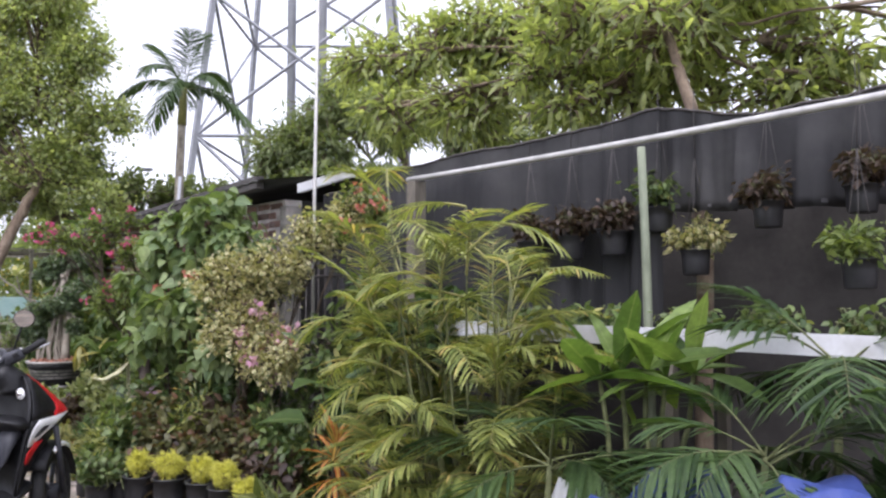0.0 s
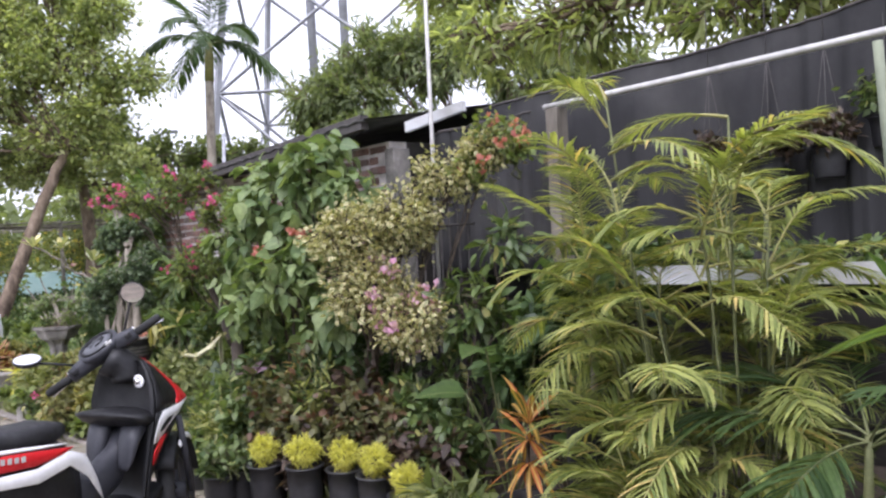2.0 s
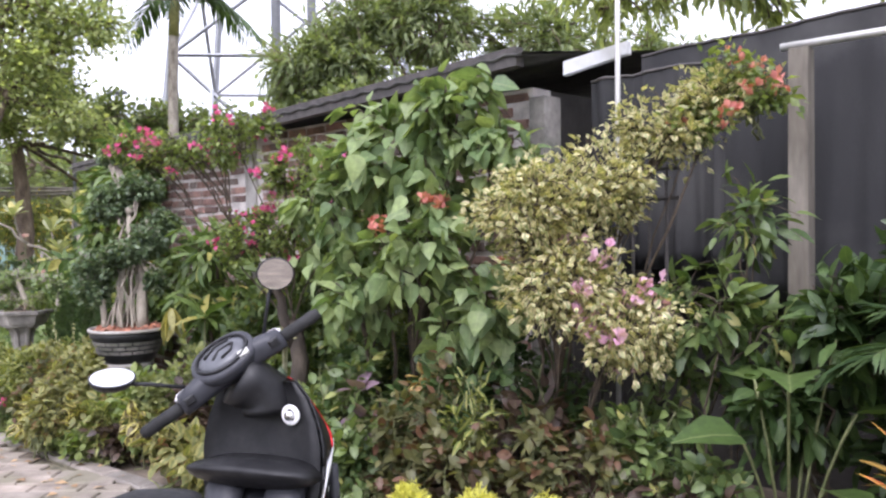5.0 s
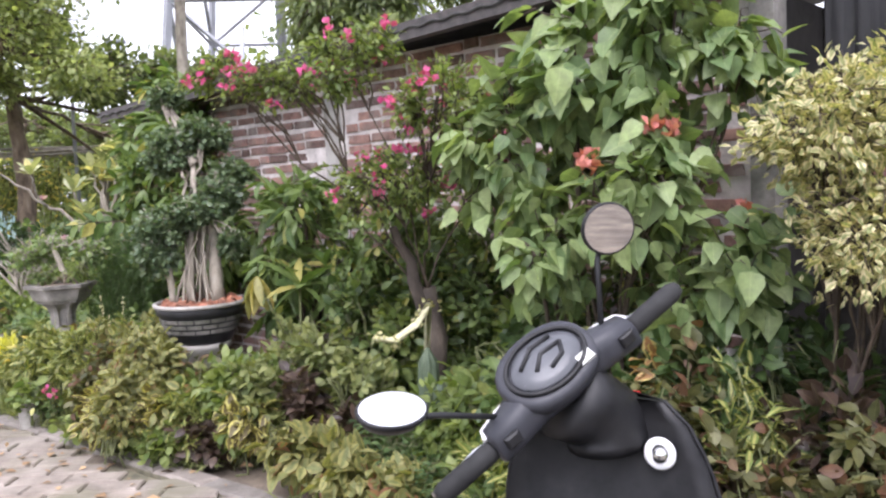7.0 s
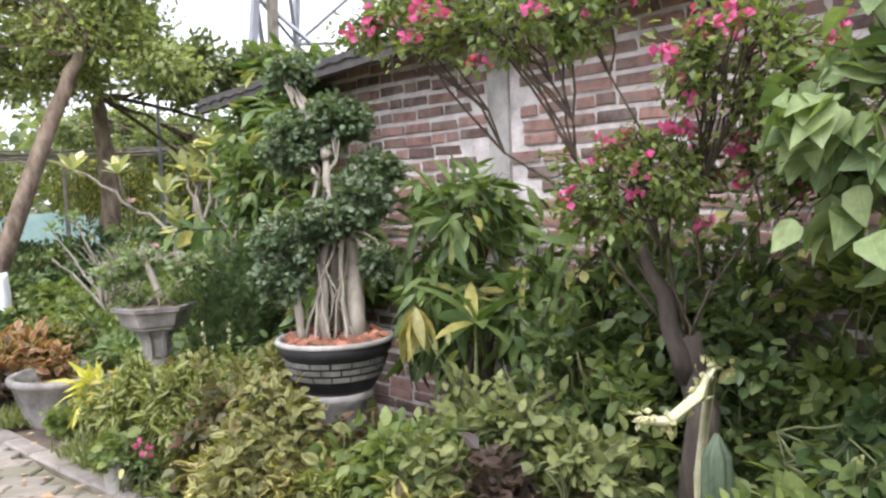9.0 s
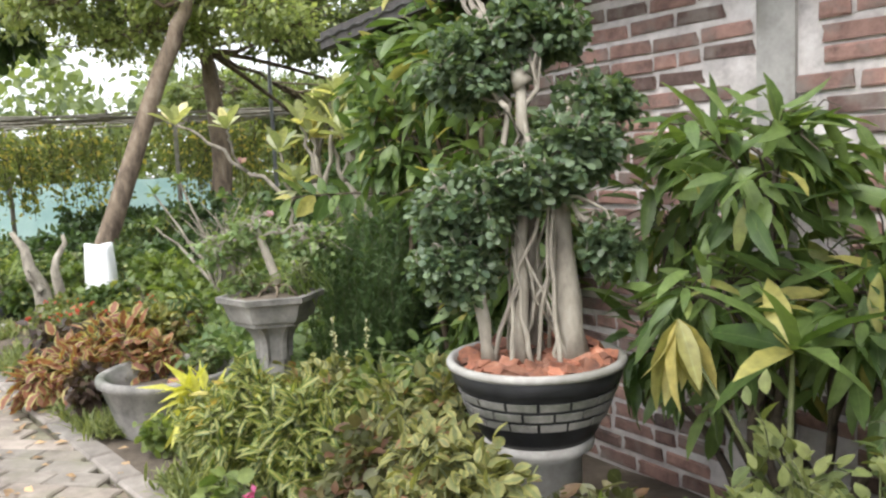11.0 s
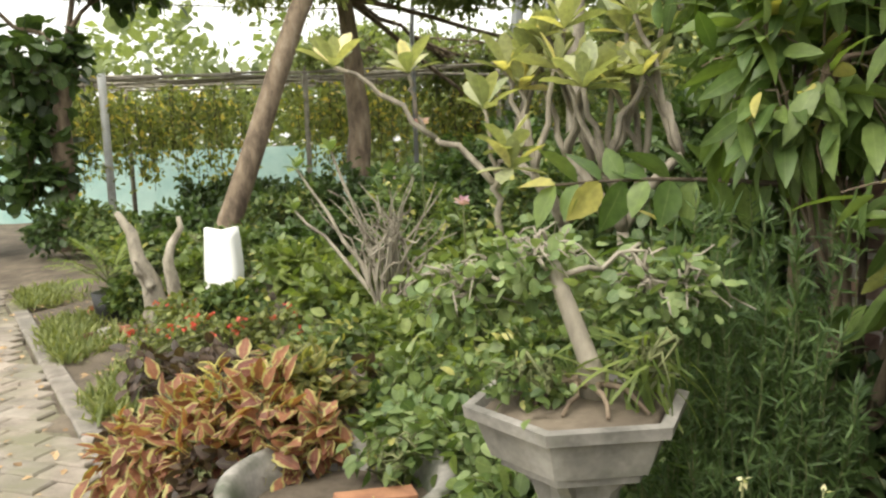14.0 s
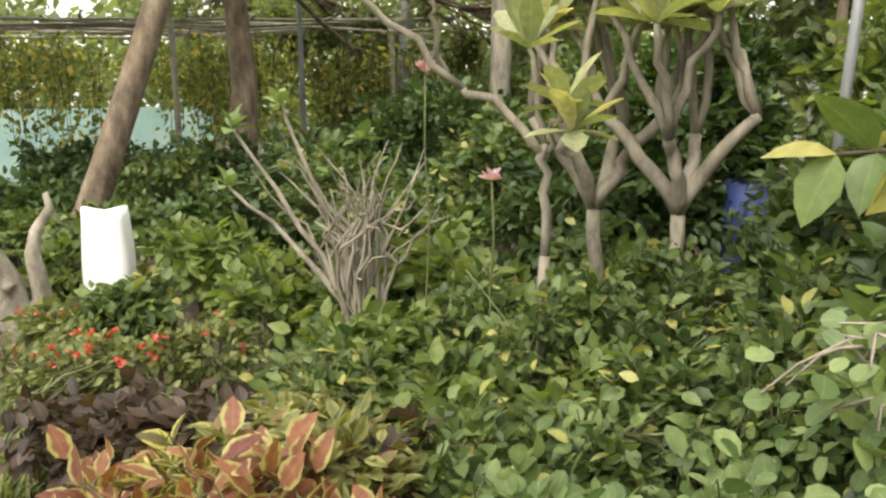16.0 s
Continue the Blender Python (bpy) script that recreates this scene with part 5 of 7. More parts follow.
for i in range(6):
    a_ = 0.35 + i * 2 * np.pi / 6
    g = Geo()
    ca_, sa_ = math.cos(a_), math.sin(a_)
    g.loft([[(HX + r_ * ca_ - w_ * sa_, HY + r_ * sa_ + w_ * ca_, z_) for r_, w_ in ((0.05, -0.012), (r1_, -0.012), (r1_, 0.012), (0.05, 0.012))] for z_, r1_ in ((0.52, 0.08), (0.6, 0.085), (0.64, 0.1), (0.672, 0.13))])
    g.object("bracket", CONC, tray, smooth=False)
bon = bush("round_leaf_bonsai", "bonsai with a leaning pale trunk and round leaves", "bonsai", (-5.1, 9.16, 1.06), [(-5.12, 9.2, 1.1, 0.16, 0.14, 0.08), (-5.3, 9.3, 0.99, 0.2, 0.16, 0.1), (-4.85, 9.25, 1.02, 0.2, 0.16, 0.1), (-5.15, 9.35, 1.04, 0.24, 0.18, 0.1)],
           150, 8, 0.034, "round", L_MUSS, 0.007, stem_mat=BARKG)
g = Geo()
g.tube([(-4.99, 9.13, 0.81), (-5.01, 9.13, 0.9), (-5.05, 9.15, 1.0), (-5.1, 9.16, 1.13)], [0.038, 0.022, 0.019, 0.015], 10)
g.object("trunk", BARKG, bon)
for q in range(7):
    a = 2.2 + q * 0.55
    g = Geo()
    g.tube(curve((-5.0, 9.13, 0.84), (-5.0 + 0.16 * math.cos(a), 9.13 + 0.14 * math.sin(a), 0.815), 0.02, 6, 0.006), np.linspace(0.009, 0.004, 6), 6)
    g.object("root", BARK, bon)
herb("tray_weeds", "low weeds on the tray soil", "plant", -5.12, 9.08, 0.12, 0.08, L_MID, 0.03, "ovate", 40, 7, 0.812, many_stems=1)
herb("tray_grass", "thin weeds and grass in the tray", "grass", -4.88, 9.12, 0.1, 0.16, L_LIGHT, 0.12, "blade", 16, 5, 0.81, many_stems=1)

# round concrete planter, sunk in the plants
CX, CY = -5.83, 9.75
cp = thing("concrete_planter", (CX, CY, 0), "low round grey concrete planter ring with dry soil", "planter")
g = Geo()
g.lathe((CX, CY, 0), [(0.27, 0.0), (0.3, 0.1), (0.35, 0.26), (0.375, 0.28), (0.375, 0.31), (0.35, 0.32), (0.325, 0.31), (0.3, 0.2)], 44, 0.01)
g.object("ring", CONC, cp)
g = Geo()
g.lathe((CX, CY, 0), [(0.01, 0.21), (0.16, 0.215), (0.31, 0.2)], 24)
g.object("soil", SOIL, cp)
g = Geo()
g.box((CX + 0.12, CY + 0.02, 0.235), (0.26, 0.08, 0.03), 0.5, 0.95, 0.004)
g.object("wood_scrap", surface("scrap_wood", [(0.2, (0.2, 0.09, 0.05)), (0.8, (0.36, 0.18, 0.1))], 12, 60, 0.85, 0.4), cp, smooth=False)
herb("planter_weed", "small weeds growing in the planter", "plant", -5.7, 9.95, 0.16, 0.22, L_MID, 0.06, "ovate", 22, 6, 0.2)
herb("yellow_strap_croton", "yellow strap-leaved croton beside the planter", "croton", -5.42, 9.2, 0.14, 0.5, L_YELLOW, 0.16, "narrow", 22, 8)

# slender cream flower spikes over the croton
for x, y, h in ((-4.69, 9.0, 0.72), (-4.55, 9.02, 0.7), (-4.62, 8.9, 0.6), (-4.48, 8.95, 0.56)):
    sk = thing("flower_spike", (x, y, 0), "slender herb with a pale cream flower spike", "flower", "cream flower spikes")
    g = Geo()
    sp_ = curve((x, y, 0), (x - 0.03, y - 0.02, h), 0, 7, 0.008)
    g.tube(sp_, np.linspace(0.004, 0.0025, 7), 5)
    g.object("stalk", STEM, sk)
    g = Geo()
    u = rng.uniform(0.55, 1, 70)
    p = np.stack([np.interp(u, np.linspace(0, 1, 7), sp_[:, i]) for i in range(3)], -1)
    leaves(g, "small", p, rng.normal(0, 1, (70, 3)) + UP * 0.3, rng.uniform(0.012, 0.022, 70), 1.0)
    g.object("flower_head", P_CREAM, sk, "pale cream florets")
bush("golden_croton", "croton with narrow bright yellow and green leaves", "croton", (-5.0, 8.92, 0), [(-5.05, 8.9, 0.36, 0.22, 0.18, 0.16), (-4.8, 8.95, 0.33, 0.2, 0.16, 0.15), (-5.22, 9.0, 0.3, 0.16, 0.14, 0.14)], 130, 9, 0.075, "lance", L_GOLD, 0.008, STEM, many_stems=2)

# small cream pot with a periwinkle
pot("small_pot", "small cream plastic pot", -4.98, 8.3, 0.0, 0.065, 0.17, PLASTER)
herb("pot_succulent", "light green plant in the cream pot", "plant", -4.98, 8.3, 0.1, 0.14, L_LIGHT, 0.06, "round", 30, 7, 0.15)
vi = herb("periwinkle", "periwinkle with a pink-red flower", "plant", -4.85, 8.25, 0.1, 0.3, L_MID, 0.05, "ovate", 20, 6, flowers=(P_PINK, 2, 0.03, 3, lambda p: p[2] > 0.18))

# conifer-like fine shrub and the mango tree at the wall's end
fs = thing("feathery_conifer", (-4.62, 9.4, 0), "soft feathery dark green conifer shrub", "shrub")
g, w_ = Geo(), Geo()
for q in range(170):
    a, rr = rng.uniform(0, 6.28), rng.uniform(0.02, 0.3)
    b0 = np.array([-4.68 + 0.14 * math.cos(a), 9.45 + 0.14 * math.sin(a), 0.05])
    tp = np.array([-4.68 + rr * math.cos(a), 9.45 + rr * math.sin(a), rng.uniform(0.35, 1.2)])
    c = curve(b0, tp, 0.0, 8, 0.01)
    w_.tube(c, np.linspace(0.0026, 0.001, 8), 4, False)
    k = 150
    u = rng.uniform(0.25, 1, k)
    p = np.stack([np.interp(u, np.linspace(0, 1, 8), c[:, i]) for i in range(3)], -1)
    leaves(g, "needle", p, rng.normal(0, 0.7, (k, 3)) + UP * 0.8, rng.uniform(0.03, 0.06, k), 1.0, 1.3)
w_.object("stem", STEM, fs, kind="stuff")
g.object("foliage", L_FINE, fs, kind="stuff")
bush("mango_tree", "dense mango tree with glossy lance-shaped leaves", "tree", (-4.4, 9.75, 0), [(-4.45, 9.7, 1.5, 0.4, 0.35, 0.4), (-4.15, 9.4, 1.15, 0.35, 0.3, 0.4), (-4.55, 10.0, 1.85, 0.35, 0.35, 0.35), (-4.2, 9.55, 1.9, 0.4, 0.35, 0.35), (-4.1, 9.3, 0.65, 0.3, 0.3, 0.4), (-4.3, 10.0, 2.25, 0.35, 0.35, 0.22), (-3.85, 9.1, 1.0, 0.3, 0.25, 0.4), (-4.05, 8.98, 1.5, 0.26, 0.18, 0.4), (-3.9, 8.9, 1.0, 0.22, 0.16, 0.35), (-4.25, 9.25, 1.75, 0.25, 0.2, 0.3), (-4.8, 10.2, 0.8, 0.25, 0.22, 0.35)],
     620, 7, 0.13, "lance", L_MANGO, 0.022, stem_mat=BARK, droop=0.45, wide=1.2)
lb = thing("pinnate_branch", (-4.3, 9.9, 0), "low branch with a row of hanging oval leaves", "branch")
g = Geo()
bpts = curve((-4.3, 9.9, 1.16), (-5.15, 9.95, 1.2), 0.03, 8)
g.tube(np.vstack([[-4.3, 9.9, 0.0], [-4.3, 9.9, 0.7], bpts]), np.linspace(0.012, 0.004, 10), 6)
g.object("stem", TWIG, lb)
u = np.linspace(0.05, 1, 13)
p = np.stack([np.interp(u, np.linspace(0, 1, 8), bpts[:, i]) for i in range(3)], -1)
single_leaves("ovate", L_MANGO, lb, np.vstack([p, p]), np.vstack([np.tile([[-0.3, -0.35, -0.9]], (13, 1)), np.tile([[-0.5, 0.2, 0.5]], (13, 1))]) + rng.normal(0, 0.15, (26, 3)), rng.uniform(0.12, 0.17, 26))

# ---- frangipanis and dry shrub ----
def forked(name, label, base, branches, rosettes, size=0.2, r=0.03, seed=1):
    root = thing(name, base, label, "tree")
    for a, b, r1, r2 in branches:
        g = Geo()
        g.tube(curve(a, b, 0.03, 7, 0.012), np.linspace(r1, r2, 7), 8)
        g.object("branch", BARKG, root, "pale grey forked branch")
    for c, ax in rosettes:
        w = rosette_ways(9, 0.0, 1.25) + np.asarray(ax, float) * 0.35
        single_leaves("paddle", L_FRANGI, root, np.repeat(np.asarray(c, float)[None], 9, 0), w, size * rng.uniform(0.75, 1.15, 9), 0.2)
    return root


forked("frangipani", "slim frangipani with yellowing leaf rosettes", (-5.56, 11.3, 0),
       [((-5.56, 11.3, 0), (-5.56, 11.33, 0.75), 0.022, 0.019), ((-5.56, 11.33, 0.75), (-5.56, 11.34, 1.15), 0.019, 0.015), ((-5.56, 11.34, 1.1), (-5.85, 11.3, 1.35), 0.018, 0.014), ((-5.85, 11.3, 1.35), (-6.3, 11.15, 1.7), 0.014, 0.01), ((-5.56, 11.34, 1.12), (-5.5, 11.25, 1.28), 0.012, 0.009), ((-5.56, 11.34, 1.12), (-5.62, 11.34, 1.48), 0.012, 0.009), ((-5.9, 11.28, 1.4), (-5.95, 11.2, 1.65), 0.011, 0.008)],
       [((-6.3, 11.15, 1.7), (-0.4, 0, 0.5)), ((-5.5, 11.25, 1.28), (0, -0.3, 0)), ((-5.62, 11.34, 1.48), (0, 0, 0.4)), ((-5.95, 11.2, 1.66), (0, 0, 0.6)), ((-5.48, 11.22, 1.2), (0.3, -0.4, -0.6))], 0.2)
brs, ros = [], []
r1 = np.random.default_rng(11)
for b0, m0 in (((-5.25, 11.95, 0), (-5.3, 11.95, 0.85)), ((-5.05, 11.8, 0), (-4.98, 11.78, 0.85))):
    brs.append((b0, m0, 0.036, 0.03))
    for q in range(4):
        a = q * 1.6 + b0[0]
        m1 = np.array(m0) + np.array([0.3 * math.cos(a), 0.16 * math.sin(a), 0.3 + 0.08 * (q % 2)])
        brs.append((m0, m1, 0.034, 0.024))
        for k in range(3):
            tip = m1 + np.array([r1.uniform(-0.26, 0.26), r1.uniform(-0.2, 0.2), r1.uniform(0.35, 0.75)])
            brs.append((m1, tip, 0.02, 0.012))
            ros.append((tip, (0, 0, 0.3)))
forked("frangipani", "many-branched frangipani with pale upright leaf rosettes", (-5.15, 11.9, 0), brs, ros, 0.22)
dry = thing("dry_shrub", (-6.33, 11.95, 0), "leafless shrub with many pale bare twigs", "shrub")
g = Geo()
for q in range(26):
    a = rng.uniform(0, 6.28)
    m0 = np.array([-6.33 + rng.uniform(0, 0.2) * math.cos(a), 11.95 + 0.12 * math.sin(a), rng.uniform(0.5, 0.8)])
    g.tube(curve((-6.33, 11.95, 0.0), m0, 0.02, 5, 0.015), np.linspace(0.014, 0.009, 5), 5, False)
    for k in range(2):
        g.tube(curve(m0, m0 + np.array([rng.uniform(-0.3, 0.3), rng.uniform(-0.2, 0.2), rng.uniform(0.1, 0.5)]), 0.02, 5, 0.02), np.linspace(0.008, 0.003, 5), 4, False)
for e in ((-6.85, 11.9, 1.2), (-6.65, 11.95, 1.3), (-6.9, 11.95, 0.95)):
    g.tube(curve((-6.33, 11.95, 0.3), e, 0.05, 7, 0.015), np.linspace(0.018, 0.007, 7), 6)
g.object("branchwork", BARKG, dry, "pale bare branches")
g = Geo()
for e in ((-6.85, 11.9, 1.2), (-6.65, 11.95, 1.3), (-6.9, 11.95, 0.95), (-6.3, 11.9, 1.15)):
    rosette(g, e, 7, 0.11, "ovate", 0.0, 1.2)
g.object("foliage", L_MUSS, dry, kind="stuff")

dr = thing("blue_drum", (-4.15, 13.3, 0), "blue plastic drum behind the shrubs", "drum")
g = Geo()
g.lathe((-4.15, 13.3, 0), [(0.02, 0.0), (0.17, 0.0), (0.19, 0.05), (0.185, 0.28), (0.195, 0.31), (0.185, 0.34), (0.185, 0.55), (0.195, 0.58), (0.185, 0.61), (0.19, 0.8), (0.17, 0.83), (0.02, 0.83)], 24)
g.object("drum_wall", TARP, dr)
sp2 = thing("steel_pole", (-4.15, 12.3, 0), "leaning blue-grey steel pole among the shrubs", "pole")
g = Geo()
g.tube([(-4.2, 12.3, 0), (-4.12, 12.25, 1.5), (-4.02, 12.2, 3.2)], 0.026, 8)
g.object("pole_shaft", STEEL, sp2)
for x, y, z in ((-6.0, 11.6, 1.42), (-5.75, 11.4, 1.02)):
    pf = thing("pink_lily", (x, y, 0), "single pale pink lily flower on a thin stalk", "flower", "pink lilies")
    g = Geo()
    g.tube(curve((x, y, 0), (x, y, z), 0, 6, 0.01), 0.004, 5)
    g.object("stalk", STEM, pf)
    g = Geo()
    leaves(g, "petal", np.repeat(np.array([[x, y, z]]), 6, 0), rosette_ways(6, 0.2, 0.7), 0.06, 0.3)
    g.object("flower_head", P_PURPLE, pf)
# ---- sack, stump, cycad, litter ----
SX, SY = -7.95, 12.95
sack = thing("white_sack", (SX, SY, 0), "white woven plastic sack standing upright and open", "sack")
rings = []
th = np.linspace(0, 2 * np.pi, 36, endpoint=False)
for q in np.linspace(0, 1, 14):
    sq = (np.abs(np.cos(th)) ** 4 + np.abs(np.sin(th)) ** 4) ** -0.25
    rr = (0.11 + 0.02 * math.sin(q * 3.1)) * sq * (1 + 0.025 * np.sin(th * 5 + q * 6))
    rings.append(np.stack([SX + rr * np.cos(th) * 1.05, SY + rr * np.sin(th) * 0.8, np.full(36, 0.72 * q) + q * 0.025 * np.sin(th * 2 + 1)], -1))
rings.append(rings[-1] * np.array([1, 1, 1]) * 0.93 + np.array([SX, SY, rings[-1][0][2]]) * 0.07)
g = Geo()
g.loft(rings)
g.object("bag_skin", SACK, sack)
g = Geo()
for k in range(3):
    g.box((SX - 0.03 + 0.035 * k, SY - 0.108, 0.2), (0.02, 0.004, 0.07))
g.object("print_bars", STEEL, sack, smooth=False)
st = thing("driftwood_stump", (-8.3, 12.6, 0), "pale forked driftwood stump", "stump")
for e, r in (((-8.55, 12.55, 0.9), 0.06), ((-8.15, 12.7, 0.85), 0.045), ((-8.4, 12.5, 0.55), 0.05)):
    g = Geo()
    g.tube(curve((-8.28, 12.62, 0.0), e, 0.06, 8, 0.025), np.linspace(r * 1.6, r * 0.35, 8), 8)
    g.object("limb", BARKG, st)
cy = thing("cycad", (-8.95, 12.95, 0), "small cycad with stiff green fronds in a dark pot", "plant")
g = Geo()
g.lathe((-8.95, 12.95, 0), [(0.02, 0.0), (0.12, 0.0), (0.15, 0.24), (0.13, 0.24), (0.02, 0.22)], 16)
g.object("pot_wall", BLACKP, cy)
for q in range(14):
    a, el = q * 2.4, 0.3 + 0.07 * q
    frond(cy, (-8.95, 12.95, 0.3), (math.cos(a) * math.cos(el), math.sin(a) * math.cos(el), math.sin(el)), 0.62, 0.3, 16, 0.14, L_LIGHT, STEM, 1.5, 0.1, 0.2)

# ---- beyond the bed: trellis, trees, palm, pylon ----
TA, TB = np.array([-13.6, 17.2, 0]), np.array([-6.0, 21.0, 0])
td = unit(TB - TA)
tn = np.array([-td[1], td[0], 0])
tr = thing("vine_trellis", (-12.4, 17.8, 0), "bamboo trellis on pale posts hung with vines", "trellis")
for q, off_ in ((0.16, 0), (0.5, 0), (0.86, 0), (0.16, 2.2), (0.86, 2.2)):
    c = TA + (TB - TA) * q + tn * off_
    g = Geo()
    g.tube([(c[0], c[1], 0), (c[0], c[1], 2.42)], 0.06 if q == 0.16 and off_ == 0 else 0.04, 10)
    g.object("post", WHITEB if q == 0.16 and off_ == 0 else BAMBOO, tr)
for k in range(12):
    g = Geo()
    a = TA + tn * (k * 0.2) + UP * (2.42 + 0.05 * rng.normal())
    b = TB + tn * (k * 0.2) + UP * (2.5 + 0.05 * rng.normal())
    g.tube(curve(a, b, -0.06, 8, 0.03), 0.022, 6)
    g.object("bamboo_pole", BAMBOO, tr)
for k in range(9):
    g = Geo()
    a = TA + (TB - TA) * (k / 8) - tn * 0.2 + UP * 2.47
    g.tube(curve(a, a + tn * 2.6, 0, 5, 0.02), 0.02, 6)
    g.object("cross_pole", BAMBOO, tr)
vine = thing("trellis_vine", (-11.0, 18.5, 0), "hanging yellow-green vines over the trellis", "vine")
g, w_ = Geo(), Geo()
for k in range(330):
    at_ = rng.uniform(0.02, 0.98)
    if noise.noise(Vector((at_ * 22, 0.3, 0))) < -0.22:
        continue
    c = TA + (TB - TA) * at_ + tn * rng.uniform(-0.1, 2.2) + UP * rng.uniform(1.75, 2.35)
    ln = rng.uniform(0.25, 1.35)
    w_.tube(curve(c, c - UP * ln, 0, 4, 0.03), 0.006, 3, False)
    n_ = int(ln * 34)
    p = c - UP * (rng.uniform(0, 1, n_) * ln)[:, None] + rng.normal(0, 0.09, (n_, 3))
    leaves(g, "small", p, rng.normal(0, 0.8, (n_, 3)) - UP * 0.4, rng.uniform(0.08, 0.14, n_), 0.7)
for k in range(330):
    c = TA + (TB - TA) * rng.uniform(0, 1) + tn * rng.uniform(-0.1, 2.3) + UP * rng.uniform(1.7, 2.1)
    p = c + rng.normal(0, 0.12, (7, 3))
    leaves(g, "small", p, rng.normal(0, 0.8, (7, 3)), rng.uniform(0.08, 0.14, 7), 0.7)
w_.object("stem", TWIG, vine, kind="stuff")
g.object("foliage", leaf("leaf_vine", (0.07, 0.11, 0.035), (0.22, 0.27, 0.085), odd=(0.5, 0.42, 0.08), odd_share=0.14, glow=0.55), vine, kind="stuff")
g = Geo()
a, b = np.array([-19.0, 19.3]), np.array([-10.6, 22.9])
c = (a + b) / 2
g.box((c[0], c[1], 0.62), (np.linalg.norm(b - a), 0.15, 1.34), math.atan2(b[1] - a[1], b[0] - a[0]))
g.object("wall_turquoise", TURQ, None, "pale turquoise painted boundary wall", smooth=False, kind="structure", category="wall")


def tree(name, label, trunk, blobs, twigs, mat, size=0.14, r=0.14, bark=BARK, per=26, reach=0.3, shape="small", limb=0.04, droop=0.25):
    """trunk: points from the foot to the fork; limbs run from the fork to each clump."""
    trunk = np.asarray(trunk, float)
    root = bush(name, label, "tree", trunk[-1], blobs, twigs, per, size, shape, mat, limb, bark, droop=droop, reach=reach, shell=0.55, twig_r=0.009, spread=1.0)
    g = Geo()
    t = np.linspace(0, len(trunk) - 1, 12)
    g.tube(np.stack([np.interp(t, range(len(trunk)), trunk[:, i]) for i in range(3)], -1) + np.append(np.zeros((1, 3)), rng.normal(0, r * 0.12, (11, 3)), 0), np.linspace(r * 1.2, r * 0.65, 12), 10)
    g.object("trunk", bark, root)
    return root


tree("rain_tree", "spreading tree with a leaning brown trunk and feathery foliage", [(-9.3, 15.1, 0), (-9.1, 15.2, 0.6), (-8.3, 15.6, 2.9), (-8.0, 15.8, 3.6)],
     [(-8.2, 16, 5.4, 1.6, 1.5, 1.0), (-9.4, 15.8, 4.6, 1.3, 1.3, 0.8), (-7.6, 16, 4.4, 1.0, 1.0, 0.6), (-9.8, 16, 6.6, 1.8, 1.6, 1.2), (-8.2, 16, 7.4, 1.8, 1.6, 1.2), (-10.8, 15.6, 5.2, 1.5, 1.3, 0.9), (-7.1, 16.2, 3.4, 0.9, 0.9, 0.4), (-10.4, 15.8, 3.7, 1.2, 1.1, 0.5), (-8.8, 16.5, 3.3, 1.4, 1.0, 0.4), (-11.6, 15.6, 7.0, 1.6, 1.4, 1.0), (-9.0, 15.8, 5.9, 1.5, 1.2, 0.7), (-7.4, 16.0, 6.2, 1.3, 1.1, 0.7), (-10.2, 15.6, 5.8, 1.4, 1.2, 0.7), (-8.0, 16.0, 3.8, 1.3, 1.0, 0.5), (-6.8, 16.2, 5.0, 1.0, 0.9, 0.5)], 1700, L_FEATHER_HAZE, 0.11, 0.125, per=34, reach=0.5)
tree("dark_tree", "dark leafy tree behind the trellis", [(-8.5, 17.7, 0), (-8.5, 17.7, 2.0), (-8.6, 17.7, 3.2)], [(-8.6, 18, 4.2, 1.6, 1.4, 0.9), (-7.2, 18.4, 3.6, 1.5, 1.3, 0.8), (-10.2, 18.4, 4.0, 1.5, 1.3, 0.8), (-5.8, 19, 3.6, 1.4, 1.2, 0.8), (-8.0, 21.5, 2.6, 2.4, 1.2, 1.0), (-5.2, 21.0, 2.4, 2.0, 1.2, 1.2), (-10.8, 24.5, 3.2, 2.4, 1.4, 1.0), (-7.0, 22.0, 1.2, 2.4, 1.0, 0.9)], 1000, L_FAR_HAZE, 0.14, 0.15, reach=0.34)
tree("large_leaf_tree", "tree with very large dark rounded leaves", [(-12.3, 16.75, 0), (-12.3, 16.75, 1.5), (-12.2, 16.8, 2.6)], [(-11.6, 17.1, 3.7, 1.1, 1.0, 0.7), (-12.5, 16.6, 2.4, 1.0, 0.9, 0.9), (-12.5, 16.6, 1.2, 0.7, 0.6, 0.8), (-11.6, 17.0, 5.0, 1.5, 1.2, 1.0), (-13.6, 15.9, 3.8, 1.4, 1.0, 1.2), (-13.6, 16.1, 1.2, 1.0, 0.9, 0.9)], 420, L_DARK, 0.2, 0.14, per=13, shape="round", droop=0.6)
